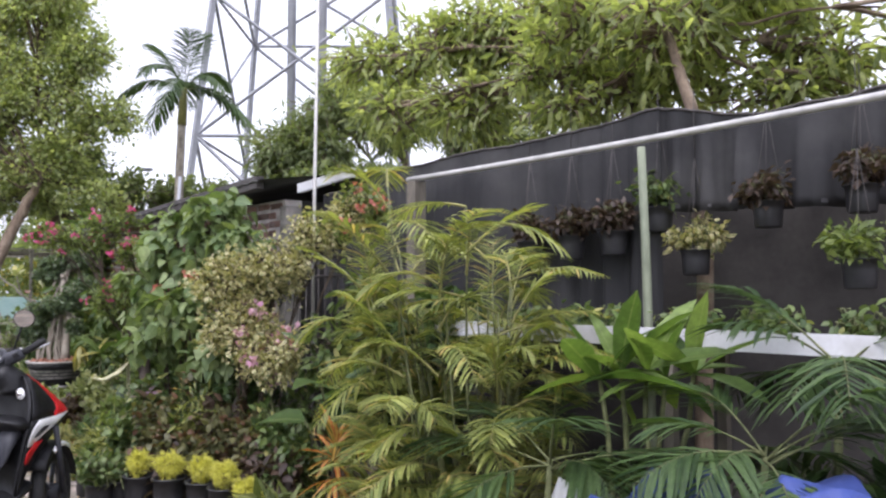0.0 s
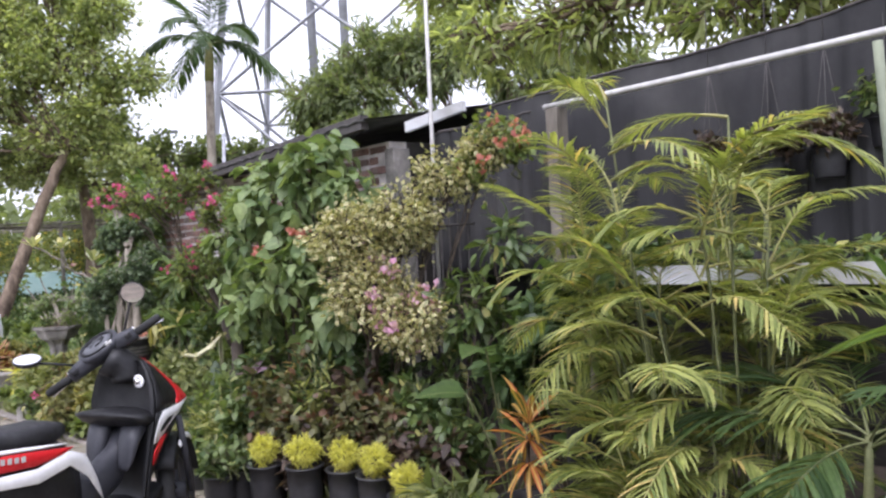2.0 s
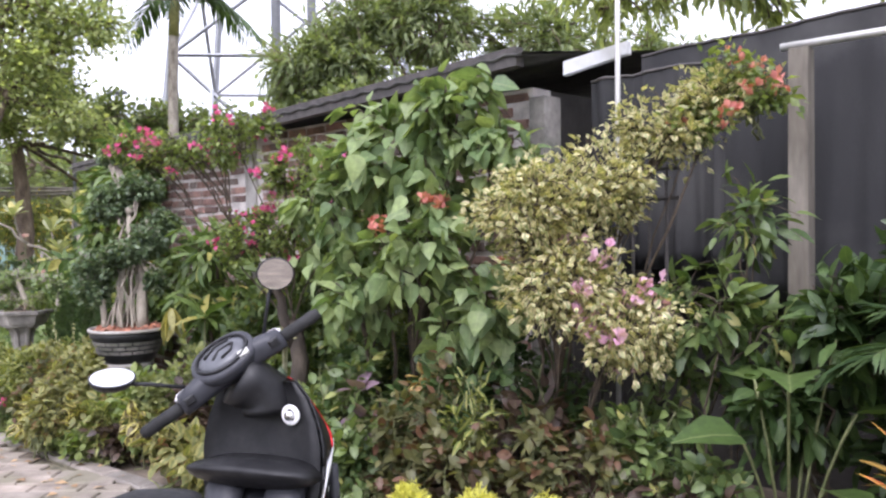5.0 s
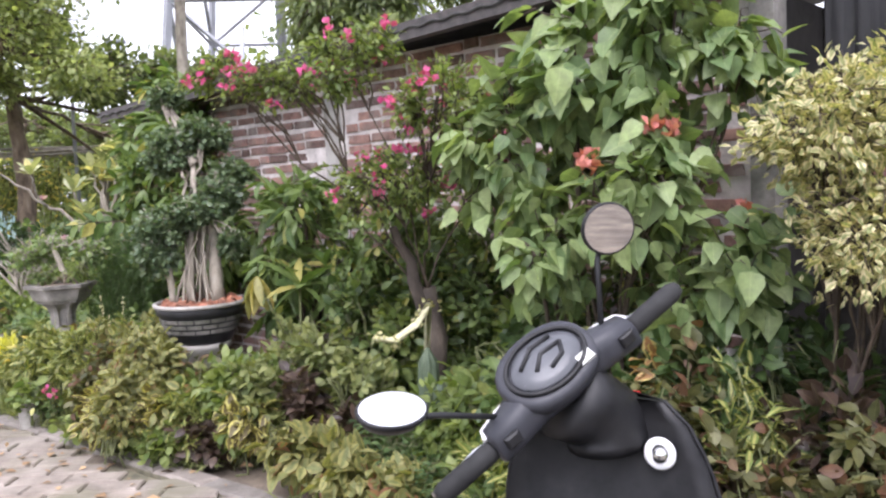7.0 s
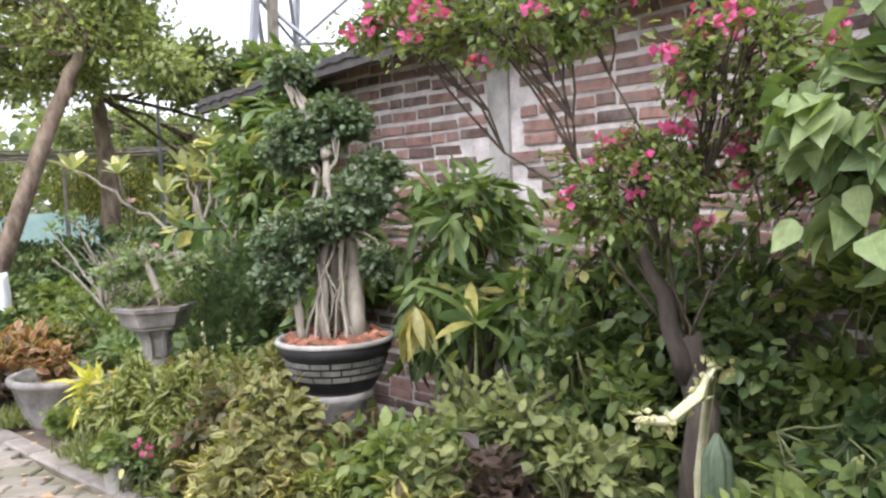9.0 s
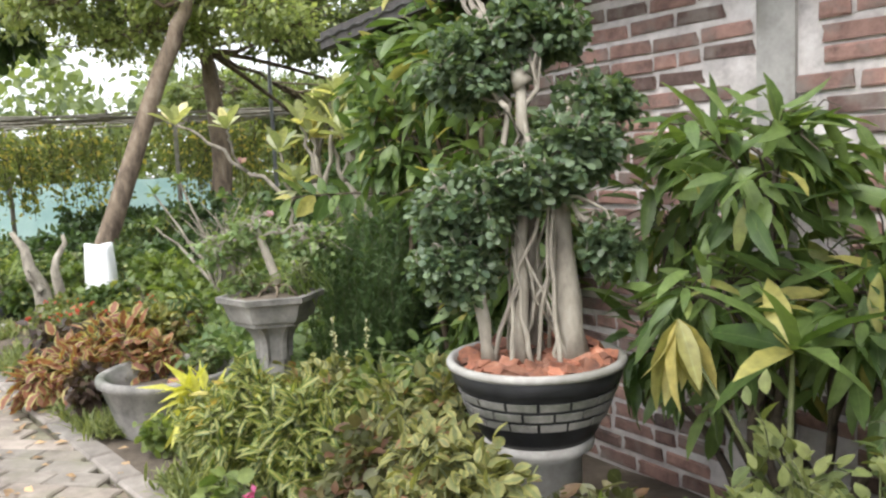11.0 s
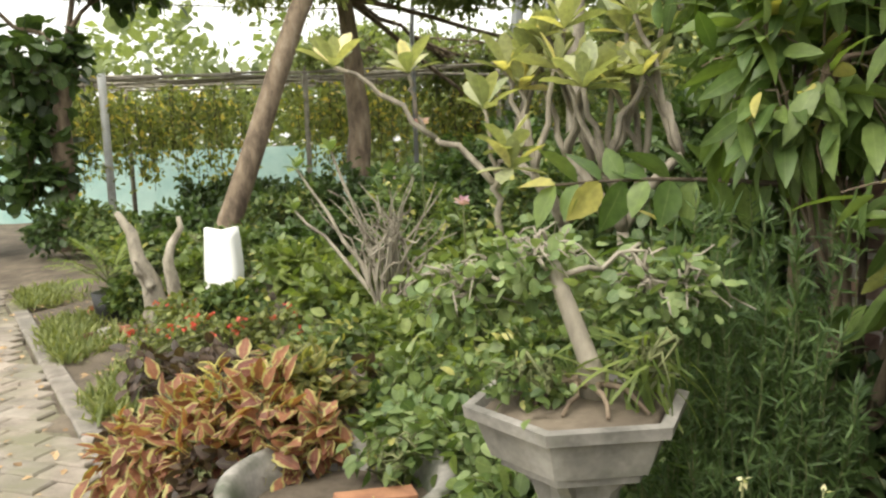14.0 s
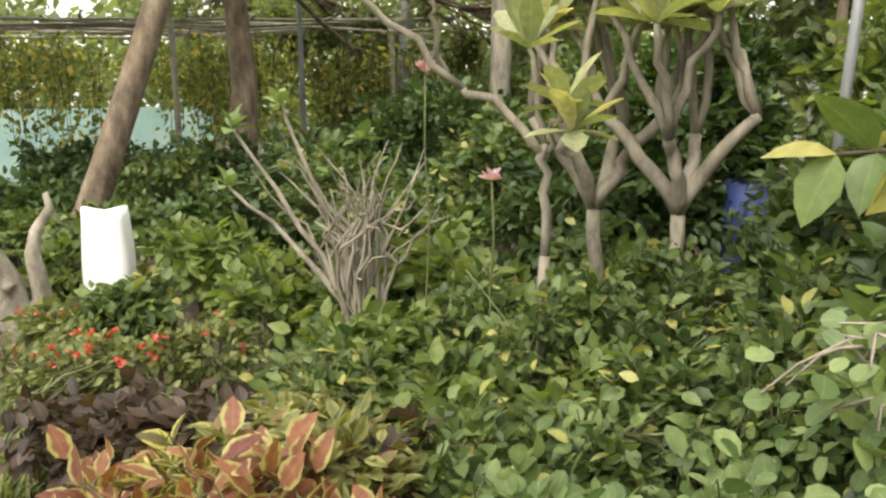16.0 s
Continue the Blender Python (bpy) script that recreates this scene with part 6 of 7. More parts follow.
tree("mango_tree", "broad dark mango tree rising behind the roof", [(-0.3, 16, 0), (-0.3, 16, 2.4)], [(-1.0, 16, 5.0, 1.5, 1.3, 1.1), (-2.5, 16, 4.3, 1.2, 1.2, 0.9), (0.8, 16, 4.6, 1.4, 1.3, 1.1), (2.2, 15.6, 4.2, 1.3, 1.2, 1.0), (1.4, 16, 3.5, 1.5, 1.2, 0.8), (-1.6, 15.6, 3.5, 1.7, 1.0, 0.7), (3.4, 15.4, 3.9, 1.2, 1.0, 0.9), (-3.3, 16, 4.3, 1.0, 1.0, 0.8), (-2.2, 16, 5.1, 1.1, 1.0, 0.8)], 1150, L_FAR_HAZE, 0.2, 0.2, shape="narrow", reach=0.32)
tree("yellow_green_tree", "overhanging tree with light yellow-green leaves", [(1.62, 5.05, 0), (1.63, 5.02, 1.6), (1.6, 5.0, 2.5), (1.5, 5.3, 3.2)], [(0.3, 7.0, 3.05, 0.7, 0.6, 0.4), (1.0, 6.5, 3.2, 0.8, 0.7, 0.45), (1.8, 6.2, 3.2, 0.8, 0.7, 0.45), (2.6, 5.6, 3.1, 0.7, 0.6, 0.45), (-0.4, 7.6, 3.1, 0.6, 0.6, 0.35), (0.6, 7.2, 3.8, 1.0, 0.8, 0.5), (1.6, 6.8, 3.9, 1.0, 0.8, 0.5), (2.6, 6.0, 3.8, 0.9, 0.8, 0.5), (3.4, 5.0, 3.3, 0.7, 0.6, 0.5), (2.0, 5.2, 3.7, 0.8, 0.6, 0.4), (0.2, 7.4, 3.7, 0.8, 0.7, 0.5), (1.8, 6.6, 3.5, 0.9, 0.7, 0.5), (-0.6, 8.0, 3.7, 0.8, 0.7, 0.5), (1.2, 6.0, 2.85, 0.8, 0.5, 0.3), (1.5, 5.4, 3.2, 0.7, 0.5, 0.35), (0.9, 5.7, 3.4, 0.6, 0.5, 0.35), (2.4, 5.5, 2.8, 0.7, 0.5, 0.3)], 1500, L_FARL, 0.125, 0.05, per=12, reach=0.28, limb=0.013, shape="lance")
tree("slender_tree", "small slender tree with sparse leaves", [(-3.0, 15, 0), (-3.0, 15, 2.6)], [(-3.1, 15, 3.2, 0.5, 0.5, 0.4), (-2.5, 15, 3.6, 0.5, 0.5, 0.4)], 40, L_FAR_HAZE, 0.16, 0.05, per=12)

tree("yard_tree", "leafy tree behind the house's side", [(-3.2, 17.5, 0), (-3.2, 17.5, 2.0)], [(-3.4, 17.5, 3.2, 1.3, 1.0, 0.9), (-2.0, 17.3, 3.0, 1.2, 1.0, 0.9), (-4.6, 17.5, 2.6, 1.1, 1.0, 0.8), (-3.0, 17.0, 1.8, 1.6, 0.9, 0.7), (-1.0, 17.0, 2.2, 1.2, 0.9, 0.8)], 420, L_FAR_HAZE, 0.17, 0.1)
pm = thing("tall_palm", (-5.55, 16.8, 0), "tall slender palm with drooping dark green fronds", "palm")
g = Geo()
g.tube([(-5.6, 16.8, 0), (-5.57, 16.8, 2.0), (-5.55, 16.8, 4.0), (-5.52, 16.8, 5.0)], [0.13, 0.1, 0.09, 0.085], 12)
g.object("trunk", BARKG, pm)
g = Geo()
g.tube([(-5.52, 16.8, 4.95), (-5.5, 16.8, 5.4), (-5.48, 16.8, 5.75)], [0.1, 0.09, 0.05], 12)
g.object("crownshaft", CANE, pm, "pale green smooth crownshaft")
for q in range(12):
    a, el = q * 2.4, 0.15 + 0.1 * q
    frond(pm, (-5.48, 16.8, 5.7), (math.cos(a) * math.cos(el), math.sin(a) * math.cos(el), math.sin(el)), rng.uniform(1.6, 2.05), 0.75 if q < 9 else 0.25, 44, 0.5, L_PALMD, STEM, 0.85, -0.1, 0.15)

# lattice pylon
py = thing("lattice_pylon", (-3.9, 24, 0), "tall grey steel lattice power pylon", "pylon")
cx, cy_ = -3.9, 24.0


def leg_at(i, z):
    hw = 3.2 - 0.085 * z
    sx, sy = ((-1, -1), (1, -1), (1, 1), (-1, 1))[i]
    return np.array([cx + sx * hw, cy_ + sy * hw, z])


for i in range(4):
    g = Geo()
    g.tube([leg_at(i, 0), leg_at(i, 12), leg_at(i, 24)], 0.1, 4)
    g.object("leg", STEEL, py, smooth=False)
levels = [0, 5.6, 9.6, 12.2, 16, 20, 24]
for za, zb in zip(levels[:-1], levels[1:]):
    for i in range(4):
        j = (i + 1) % 4
        for a, b, nm in ((leg_at(i, za), leg_at(j, zb), "brace"), (leg_at(j, za), leg_at(i, zb), "brace"), (leg_at(i, zb), leg_at(j, zb), "cross_beam")):
            g = Geo()
            g.tube([a, b], 0.05, 4)
            g.object(nm, STEEL, py, smooth=False)
for x in (cx - 0.5, cx + 0.4):
    g = Geo()
    g.tube([(x, cy_ - 1.0, 0), (x, cy_ - 1.0, 24)], 0.13, 6)
    g.object("mast", STEEL, py)
for k, z in enumerate((4.1,)):
    g = Geo()
    g.tube(curve((-26, 26 + k, z + 2), (14, 30, z + 1.0 + k), -1.2, 14), 0.018, 5)
    g.object("power_cable", IRON, None, "thin black overhead cable", category="cable")
# curved lamp arm
la = thing("street_lamp", (-8.2, 19.5, 0), "thin curved street lamp with a small head", "street lamp")
g = Geo()
g.tube([(-8.2, 19.5, 0), (-8.2, 19.5, 3.0), (-8.15, 19.5, 3.7), (-7.9, 19.5, 4.2), (-7.4, 19.5, 4.45)], [0.04, 0.035, 0.03, 0.025, 0.02], 8)
g.object("pole_shaft", STEEL, la)
g = Geo()
g.box((-7.3, 19.5, 4.42), (0.35, 0.14, 0.07))
g.object("lamp_head", STEEL, la)

# distant greenery on every side, haze put into its pale leaf colour
g = Geo()
for k in range(6200):
    a = rng.uniform(-1.25, 4.4)
    r = rng.uniform(32, 46)
    lump = 1.5 + 1.6 * noise.noise(Vector((a * 6, 0, 3))) + 0.9 * noise.noise(Vector((a * 17, 2, 0)))
    h = max(1.4, lump * 3.3)
    c = np.array([r * math.sin(-a) - 3, r * math.cos(a) + 5, rng.uniform(0, 1) * h])
    p = c + rng.normal(0, 0.45, (12, 3))
    leaves(g, "small", p, rng.normal(0, 1, (12, 3)), rng.uniform(0.3, 0.6, 12), 1.0, 1.4)
g.object("far_woods", L_FAR_HAZE, None, "distant belt of low trees and scrub", kind="stuff", category="trees")

# ---- parked scooter ----
KX, KY = -2.41, 4.59
HEAD = radians(67)
FW, LF = np.array([math.cos(HEAD), math.sin(HEAD), 0]), np.array([-math.sin(HEAD), math.cos(HEAD), 0])
ORG = np.array([KX, KY, 0]) - FW * 0.4 + LF * 0.085
LEANV = unit(UP - LF * 0.02 + 0 * FW) + LF * 0.1


def S(x, y, z):
    """Scooter space: ahead, left, up."""
    return ORG + FW * x + LF * y + LEANV * z - LF * 0.08


def scooter_paint(name, col, rough=0.28):
    m, n, l, p = nodes_of(name)
    geo = n.new("ShaderNodeNewGeometry").outputs["Position"]
    f = noise_of(n, l, 14, coords=geo)
    d = ramp(n, l, f, [(0.35, col), (0.8, tuple(min(1, c * 1.25 + 0.015) for c in col))])
    l.new(d, p.inputs["Base Color"])
    r = ramp(n, l, noise_of(n, l, 40, coords=geo), [(0.3, (rough,) * 3), (0.8, (rough + 0.2,) * 3)])
    l.new(r, p.inputs["Roughness"])
    p.inputs["Specular IOR Level"].default_value = 0.3
    return m


S_BLACK = scooter_paint("scooter_black", (0.007, 0.007, 0.008), 0.4)
S_GREY = scooter_paint("scooter_dark_grey", (0.028, 0.029, 0.035), 0.36)
S_RED = scooter_paint("scooter_red", (0.5, 0.012, 0.015), 0.25)
S_WHITE = scooter_paint("scooter_white", (0.75, 0.75, 0.75), 0.25)
S_DIAL = scooter_paint("scooter_dial", (0.07, 0.073, 0.08), 0.12)
S_SEAT = scooter_paint("scooter_seat", (0.016, 0.016, 0.018), 0.55)
S_PALE = scooter_paint("scooter_label", (0.4, 0.4, 0.38), 0.5)
S_RUB = scooter_paint("scooter_rubber", (0.015, 0.015, 0.015), 0.7)
CHROME, n_, l_, p_ = nodes_of("chrome")
p_.inputs["Metallic"].default_value, p_.inputs["Roughness"].default_value, p_.inputs["Base Color"].default_value = 1.0, 0.22, (0.75, 0.75, 0.75, 1)
MIRROR, n_, l_, p_ = nodes_of("mirror_glass")
p_.inputs["Metallic"].default_value, p_.inputs["Roughness"].default_value, p_.inputs["Base Color"].default_value = 1.0, 0.02, (0.92, 0.92, 0.92, 1)

sc = thing("motor_scooter", tuple(ORG), "black, red and white motor scooter leaning on its side stand", "scooter")


def section(x, zc, wy, wz, n=20, power=3.0, yc=0.0):
    th = np.linspace(0, 2 * np.pi, n, endpoint=False)
    k = (np.abs(np.cos(th)) ** power + np.abs(np.sin(th)) ** power) ** (-1 / power)
    return np.array([S(x, yc + wy * k_ * math.cos(t), zc + wz * k_ * math.sin(t)) for t, k_ in zip(th, k)])


def lofted(name, secs, mat, label="", parent=None):
    g = Geo()
    g.loft([section(*q) for q in secs])
    return g.object(name, mat, parent or sc, label)


# seat, rear body, floor
lofted("seat", [(-0.72, 0.80, 0.06, 0.02), (-0.7, 0.81, 0.12, 0.045), (-0.52, 0.79, 0.145, 0.05), (-0.3, 0.745, 0.14, 0.05), (-0.1, 0.74, 0.11, 0.05), (-0.01, 0.735, 0.06, 0.03)], S_SEAT, "black vinyl seat")
lofted("rear_body", [(-0.84, 0.76, 0.03, 0.03), (-0.76, 0.72, 0.1, 0.06), (-0.55, 0.64, 0.155, 0.11), (-0.25, 0.58, 0.155, 0.13), (-0.05, 0.54, 0.12, 0.16), (0.02, 0.5, 0.08, 0.14)], S_BLACK)
lofted("floorboard", [(-0.12, 0.34, 0.12, 0.06), (0.05, 0.31, 0.16, 0.03), (0.3, 0.31, 0.17, 0.025), (0.42, 0.36, 0.15, 0.03)], S_BLACK)
lofted("centre_tunnel", [(-0.02, 0.42, 0.06, 0.1), (0.12, 0.42, 0.055, 0.09), (0.28, 0.5, 0.055, 0.09), (0.36, 0.62, 0.06, 0.06)], S_GREY)


def strip(name, pts, mat, label="", thick=0.006):
    """A thin moulded panel on the body's right side from a row of lower and upper edges (ahead, out, low, high)."""
    rings = []
    for x, y, z0, z1 in pts:
        rings.append([S(x, -y, z0), S(x, -y - thick, z0 + 0.004), S(x, -y - thick, z1 - 0.004), S(x, -y, z1)])
    g = Geo()
    g.loft(rings)
    return g.object(name, mat, sc, label)


strip("side_panel", [(-0.76, 0.105, 0.725, 0.77), (-0.5, 0.16, 0.665, 0.735), (-0.25, 0.16, 0.645, 0.705), (-0.12, 0.15, 0.655, 0.685), (-0.05, 0.14, 0.67, 0.675)], S_RED, "glossy red side panel")
strip("white_stripe", [(-0.76, 0.108, 0.772, 0.79), (-0.5, 0.158, 0.737, 0.757), (-0.2, 0.152, 0.702, 0.716), (-0.08, 0.14, 0.69, 0.698)], S_WHITE, "white upper stripe")
strip("lower_stripe", [(-0.77, 0.12, 0.68, 0.72), (-0.45, 0.163, 0.6, 0.65), (-0.25, 0.163, 0.575, 0.635), (-0.08, 0.146, 0.6, 0.665), (0.03, 0.115, 0.52, 0.62), (0.1, 0.085, 0.43, 0.5), (0.13, 0.075, 0.39, 0.4)], S_WHITE, "white lower stripe")
for k in range(5):
    g = Geo()
    g.loft([[S(-0.44 + 0.03 * k + d, -0.168, z) for d, z in ((0, 0.695 - 0.004 * k), (0.017, 0.693 - 0.004 * k), (0.02, 0.715 - 0.004 * k), (0.003, 0.717 - 0.004 * k))], [S(-0.44 + 0.03 * k + d, -0.172, z) for d, z in ((0, 0.695 - 0.004 * k), (0.017, 0.693 - 0.004 * k), (0.02, 0.715 - 0.004 * k), (0.003, 0.717 - 0.004 * k))]])
    g.object("model_mark", S_PALE, sc, "pale unreadable mark", smooth=False)
# leg shield: a bowed black sheet behind a nose that comes to a point below the handlebar
FAIR = [  # height, back edge, half width, nose
    (0.30, 0.3, 0.15, 0.40), (0.40, 0.31, 0.16, 0.47), (0.50, 0.33, 0.172, 0.57), (0.60, 0.35, 0.185, 0.68), (0.68, 0.365, 0.2, 0.77),
    (0.725, 0.375, 0.2, 0.80), (0.78, 0.385, 0.2, 0.745), (0.85, 0.4, 0.185, 0.665), (0.92, 0.41, 0.155, 0.575), (0.965, 0.42, 0.115, 0.505)]
FAIR_Z = [q[0] for q in FAIR]


def fair(u, z, out=0.0):
    """A point of the front fairing: u runs from the right edge (-1) over the nose (0) to the left edge (1)."""
    xb, w, xf = (float(np.interp(z, FAIR_Z, [q[i] for q in FAIR])) for i in (1, 2, 3))
    return S(xb + (xf - xb) * (1 - abs(u) ** 1.5) + out * 0.5, u * (w + out), z)


def fair_panel(name, zs, mat, label="", out=0.004, thick=0.006, n=14):
    """A moulded panel lying on the fairing between two bounds for every height."""
    rings = []
    for z, lo, hi in zs:
        us = np.linspace(lo, hi, n)
        rings.append([fair(u, z, out + thick) for u in us] + [fair(u, z, out) for u in us[::-1]])
    g = Geo()
    g.loft(rings)
    return g.object(name, mat, sc, label)


fair_panel("lower_fairing", [(z, -1.0, 1.0) for z in (0.3, 0.36, 0.42, 0.5, 0.56, 0.62, 0.68, 0.725)], S_BLACK, out=0.0)
fair_panel("upper_fairing", [(z, -1.0, 1.0) for z in (0.73, 0.76, 0.79, 0.83, 0.87, 0.92, 0.965)], S_BLACK, out=0.0)
fair_panel("nose_panel", [(z, -k, k) for z, k in ((0.715, 0.62), (0.735, 0.62), (0.76, 0.52), (0.79, 0.45), (0.83, 0.45), (0.87, 0.48), (0.92, 0.5), (0.966, 0.55))], S_RED, "glossy red nose panel")
for sgn in (-1, 1):
    fair_panel("side_wing", [(0.585, sgn * 0.99, sgn * 0.9), (0.63, sgn * 0.99, sgn * 0.72), (0.68, sgn * 0.97, sgn * 0.45), (0.722, sgn * 0.9, sgn * 0.2)], S_WHITE, "white side wing of the fairing")
    fair_panel("wing_stripe", [(0.49, sgn * 0.98, sgn * 0.86), (0.55, sgn * 0.99, sgn * 0.78), (0.6, sgn * 0.86, sgn * 0.66)], S_RED, "red stripe under the white wing", out=0.011, thick=0.004)
    fair_panel("wing_decal", [(0.63, sgn * 0.92, sgn * 0.84), (0.66, sgn * 0.88, sgn * 0.72), (0.68, sgn * 0.8, sgn * 0.7)], S_BLACK, "dark unreadable mark on the wing", out=0.011, thick=0.004)
ring = []
for z, xb, w, xf in FAIR:
    t = np.linspace(-1, 1, 11)
    front = [S(xb + 0.03 * (1 - q * q), q * w * 0.985, z) for q in t]
    back = [S(xb - 0.012 + 0.03 * (1 - q * q), q * w * 0.985, z) for q in t[::-1]]
    ring.append(front + back)
g = Geo()
g.loft(ring)
g.object("leg_shield", S_BLACK, sc, "black inner leg shield")
lofted("glove_box_lip", [(0.24, 0.735, 0.13, 0.008, 20, 2.4), (0.255, 0.73, 0.185, 0.018, 20, 2.4), (0.29, 0.715, 0.205, 0.04, 20, 2.4), (0.38, 0.7, 0.2, 0.05, 20, 2.4)], S_BLACK)
for y in (-0.1, 0.1):
    lofted("knee_panel", [(0.24, 0.5, 0.03, 0.02, 14, 2.5, y), (0.27, 0.57, 0.05, 0.06, 14, 2.5, y), (0.3, 0.63, 0.06, 0.06, 14, 2.5, y), (0.36, 0.67, 0.055, 0.03, 14, 2.5, y)], S_GREY, "dull grey moulded knee panel")
g = Geo()
g.loft([[S(0.232, y, z) for y, z in ((-0.035, 0.43), (0.035, 0.43), (0.035, 0.485), (-0.035, 0.485))], [S(0.222, y, z) for y, z in ((-0.03, 0.435), (0.03, 0.435), (0.03, 0.48), (-0.03, 0.48))]])
g.object("warning_label", S_PALE, sc, "small pale warning label", smooth=False)
th = np.linspace(0, 2 * np.pi, 21)
g = Geo()
g.tube([S(0.395, -0.1 + 0.022 * math.cos(t), 0.87 + 0.024 * math.sin(t)) for t in th], 0.008, 8, False)
g.object("key_ring", S_WHITE, sc, "white key guard")
g = Geo()
g.tube([S(0.375, -0.1, 0.87), S(0.43, -0.1, 0.87)], 0.013, 10)
g.object("ignition", CHROME, sc)
# wheels; the front one is turned with the handlebar
STEER = radians(30)


def SW(x, y, z):
    """Scooter space turned about the steering axis."""
    dx = x - 0.66
    return S(0.66 + dx * math.cos(STEER) - y * math.sin(STEER), dx * math.sin(STEER) + y * math.cos(STEER), z)


for nm, x, r, w in (("front_wheel", 0.66, 0.26, 0.042), ("rear_wheel", -0.58, 0.26, 0.055)):
    th = np.linspace(0, 2 * np.pi, 37)
    at = SW if nm == "front_wheel" else S
    hub = Geo()
    hub.tube([at(x, -0.05, 0.26), at(x, 0.05, 0.26)], 0.05, 14)
    wheel = hub.object(nm, S_GREY, sc)
    g = Geo()
    g.tube([at(x + (r - w) * math.cos(t), 0, 0.26 + (r - w) * math.sin(t)) for t in th], w, 12, False)
    g.object("tyre", S_RUB, wheel)
    g = Geo()
    g.tube([at(x + (r - 2 * w) * math.cos(t), 0, 0.26 + (r - 2 * w) * math.sin(t)) for t in th], 0.016, 8, False)
    g.object("rim", S_GREY, wheel)
    for q in range(5):
        t = q * 2 * np.pi / 5
        g = Geo()
        g.tube([at(x, 0, 0.26), at(x + 0.16 * math.cos(t), 0, 0.26 + 0.16 * math.sin(t))], 0.013, 6)
        g.object("spoke", S_GREY, wheel)
ring = []
for t in np.linspace(0.15, 2.5, 10):
    ring.append([SW(0.66 + rr * math.cos(t), y, 0.26 + rr * math.sin(t)) for rr, y in ((0.27, -0.065), (0.295, -0.05), (0.3, 0.0), (0.295, 0.05), (0.27, 0.065), (0.285, 0.0))])
g = Geo()
g.loft(ring)
g.object("front_fender", S_BLACK, sc)
g = Geo()
g.loft([[SW(0.66 + rr * math.cos(t), -y, 0.26 + rr * math.sin(t)) for rr, y in ((0.265, 0.07), (0.29, 0.062), (0.292, 0.066), (0.266, 0.074))] for t in np.linspace(1.0, 2.0, 8)])
g.object("fender_decal", S_WHITE, sc, "white fender decal")
for y in (-0.075, 0.075):
    g = Geo()
    g.tube([SW(0.66, y, 0.26), SW(0.56, y, 0.66)], 0.018, 8)
    g.object("fork", S_GREY, sc)
ring = []
for t in np.linspace(0.6, 2.9, 9):
    ring.append([S(-0.58 + rr * math.cos(t), y, 0.26 + rr * math.sin(t)) for rr, y in ((0.28, -0.07), (0.3, 0.0), (0.28, 0.07), (0.29, 0.0))])
g = Geo()
g.loft(ring)
g.object("rear_fender", S_BLACK, sc)
g = Geo()
g.tube([S(-0.1, -0.12, 0.25), S(-0.4, -0.17, 0.28), S(-0.85, -0.17, 0.34)], [0.025, 0.05, 0.06], 12)
g.object("exhaust", S_GREY, sc)
g = Geo()
g.tube([S(-0.05, 0.12, 0.25), S(0.0, 0.24, 0.02)], 0.012, 8)
g.object("side_stand", S_GREY, sc)

# handlebar, turned to the left, with its cover, pod, grips, levers and mirrors
GR, GL = np.array([-2.31, 4.665, 1.155]), np.array([-2.815, 4.53, 0.823])
hb = unit(GR - GL)
hm = (GR + GL) / 2 + np.array([0.0, 0.01, 0.015])
hup = unit(UP - hb * hb[2])
hf = np.cross(hup, hb)
if hf[1] < 0:
    hf = -hf


def H(along, ahead, up):
    return hm + hb * along + hf * ahead + hup * up


def hsec(al, ah, up, wa, wu, n=24, power=2.8):
    th = np.linspace(0, 2 * np.pi, n, endpoint=False)
    k = (np.abs(np.cos(th)) ** power + np.abs(np.sin(th)) ** power) ** (-1 / power)
    return [H(al, ah + wa * k_ * math.cos(t), up + wu * k_ * math.sin(t)) for t, k_ in zip(th, k)]


g = Geo()
g.loft([hsec(-0.178, 0.0, -0.004, 0.024, 0.024), hsec(-0.172, 0.0, -0.002, 0.034, 0.034), hsec(-0.12, 0.005, 0.004, 0.04, 0.038), hsec(-0.07, 0.02, 0.008, 0.05, 0.042), hsec(-0.02, 0.03, 0.008, 0.062, 0.046), hsec(0.02, 0.03, 0.008, 0.062, 0.046),
        hsec(0.07, 0.02, 0.008, 0.05, 0.042), hsec(0.12, 0.005, 0.004, 0.04, 0.038), hsec(0.172, 0.0, -0.002, 0.034, 0.034), hsec(0.178, 0.0, -0.004, 0.024, 0.024)])
bar = g.object("handlebar_cover", S_GREY, sc, "dark grey plastic handlebar cover")
# steering neck under the cover, flaring into the leg shield
n0, n1, n2 = H(0.0, 0.02, -0.03), H(0.045, 0.02, -0.12), S(0.44, 0.0, 0.87)
g = Geo()
g.tube(np.array([n0, n0 * 0.5 + n1 * 0.5, n1, n1 * 0.4 + n2 * 0.6, n2]), [0.085, 0.08, 0.075, 0.085, 0.08], 16)
g.object("steering_neck", S_BLACK, sc)
# instrument pod: a sloping disc with a domed glass and raised lines
pn = unit(hup * 0.86 - hf * 0.5)
pa = hb
pb = np.cross(pn, pa)
pc = H(0.0, 0.015, 0.045)


def Q(a, b, c):
    return pc + pa * a + pb * b + pn * c


def qring(ra, rb, c, n=30, power=2.4, off=0.0):
    th = np.linspace(0, 2 * np.pi, n, endpoint=False)
    k = (np.abs(np.cos(th)) ** power + np.abs(np.sin(th)) ** power) ** (-1 / power)
    return [Q(ra * k_ * math.cos(t), rb * k_ * math.sin(t) + off, c) for t, k_ in zip(th, k)]


g = Geo()
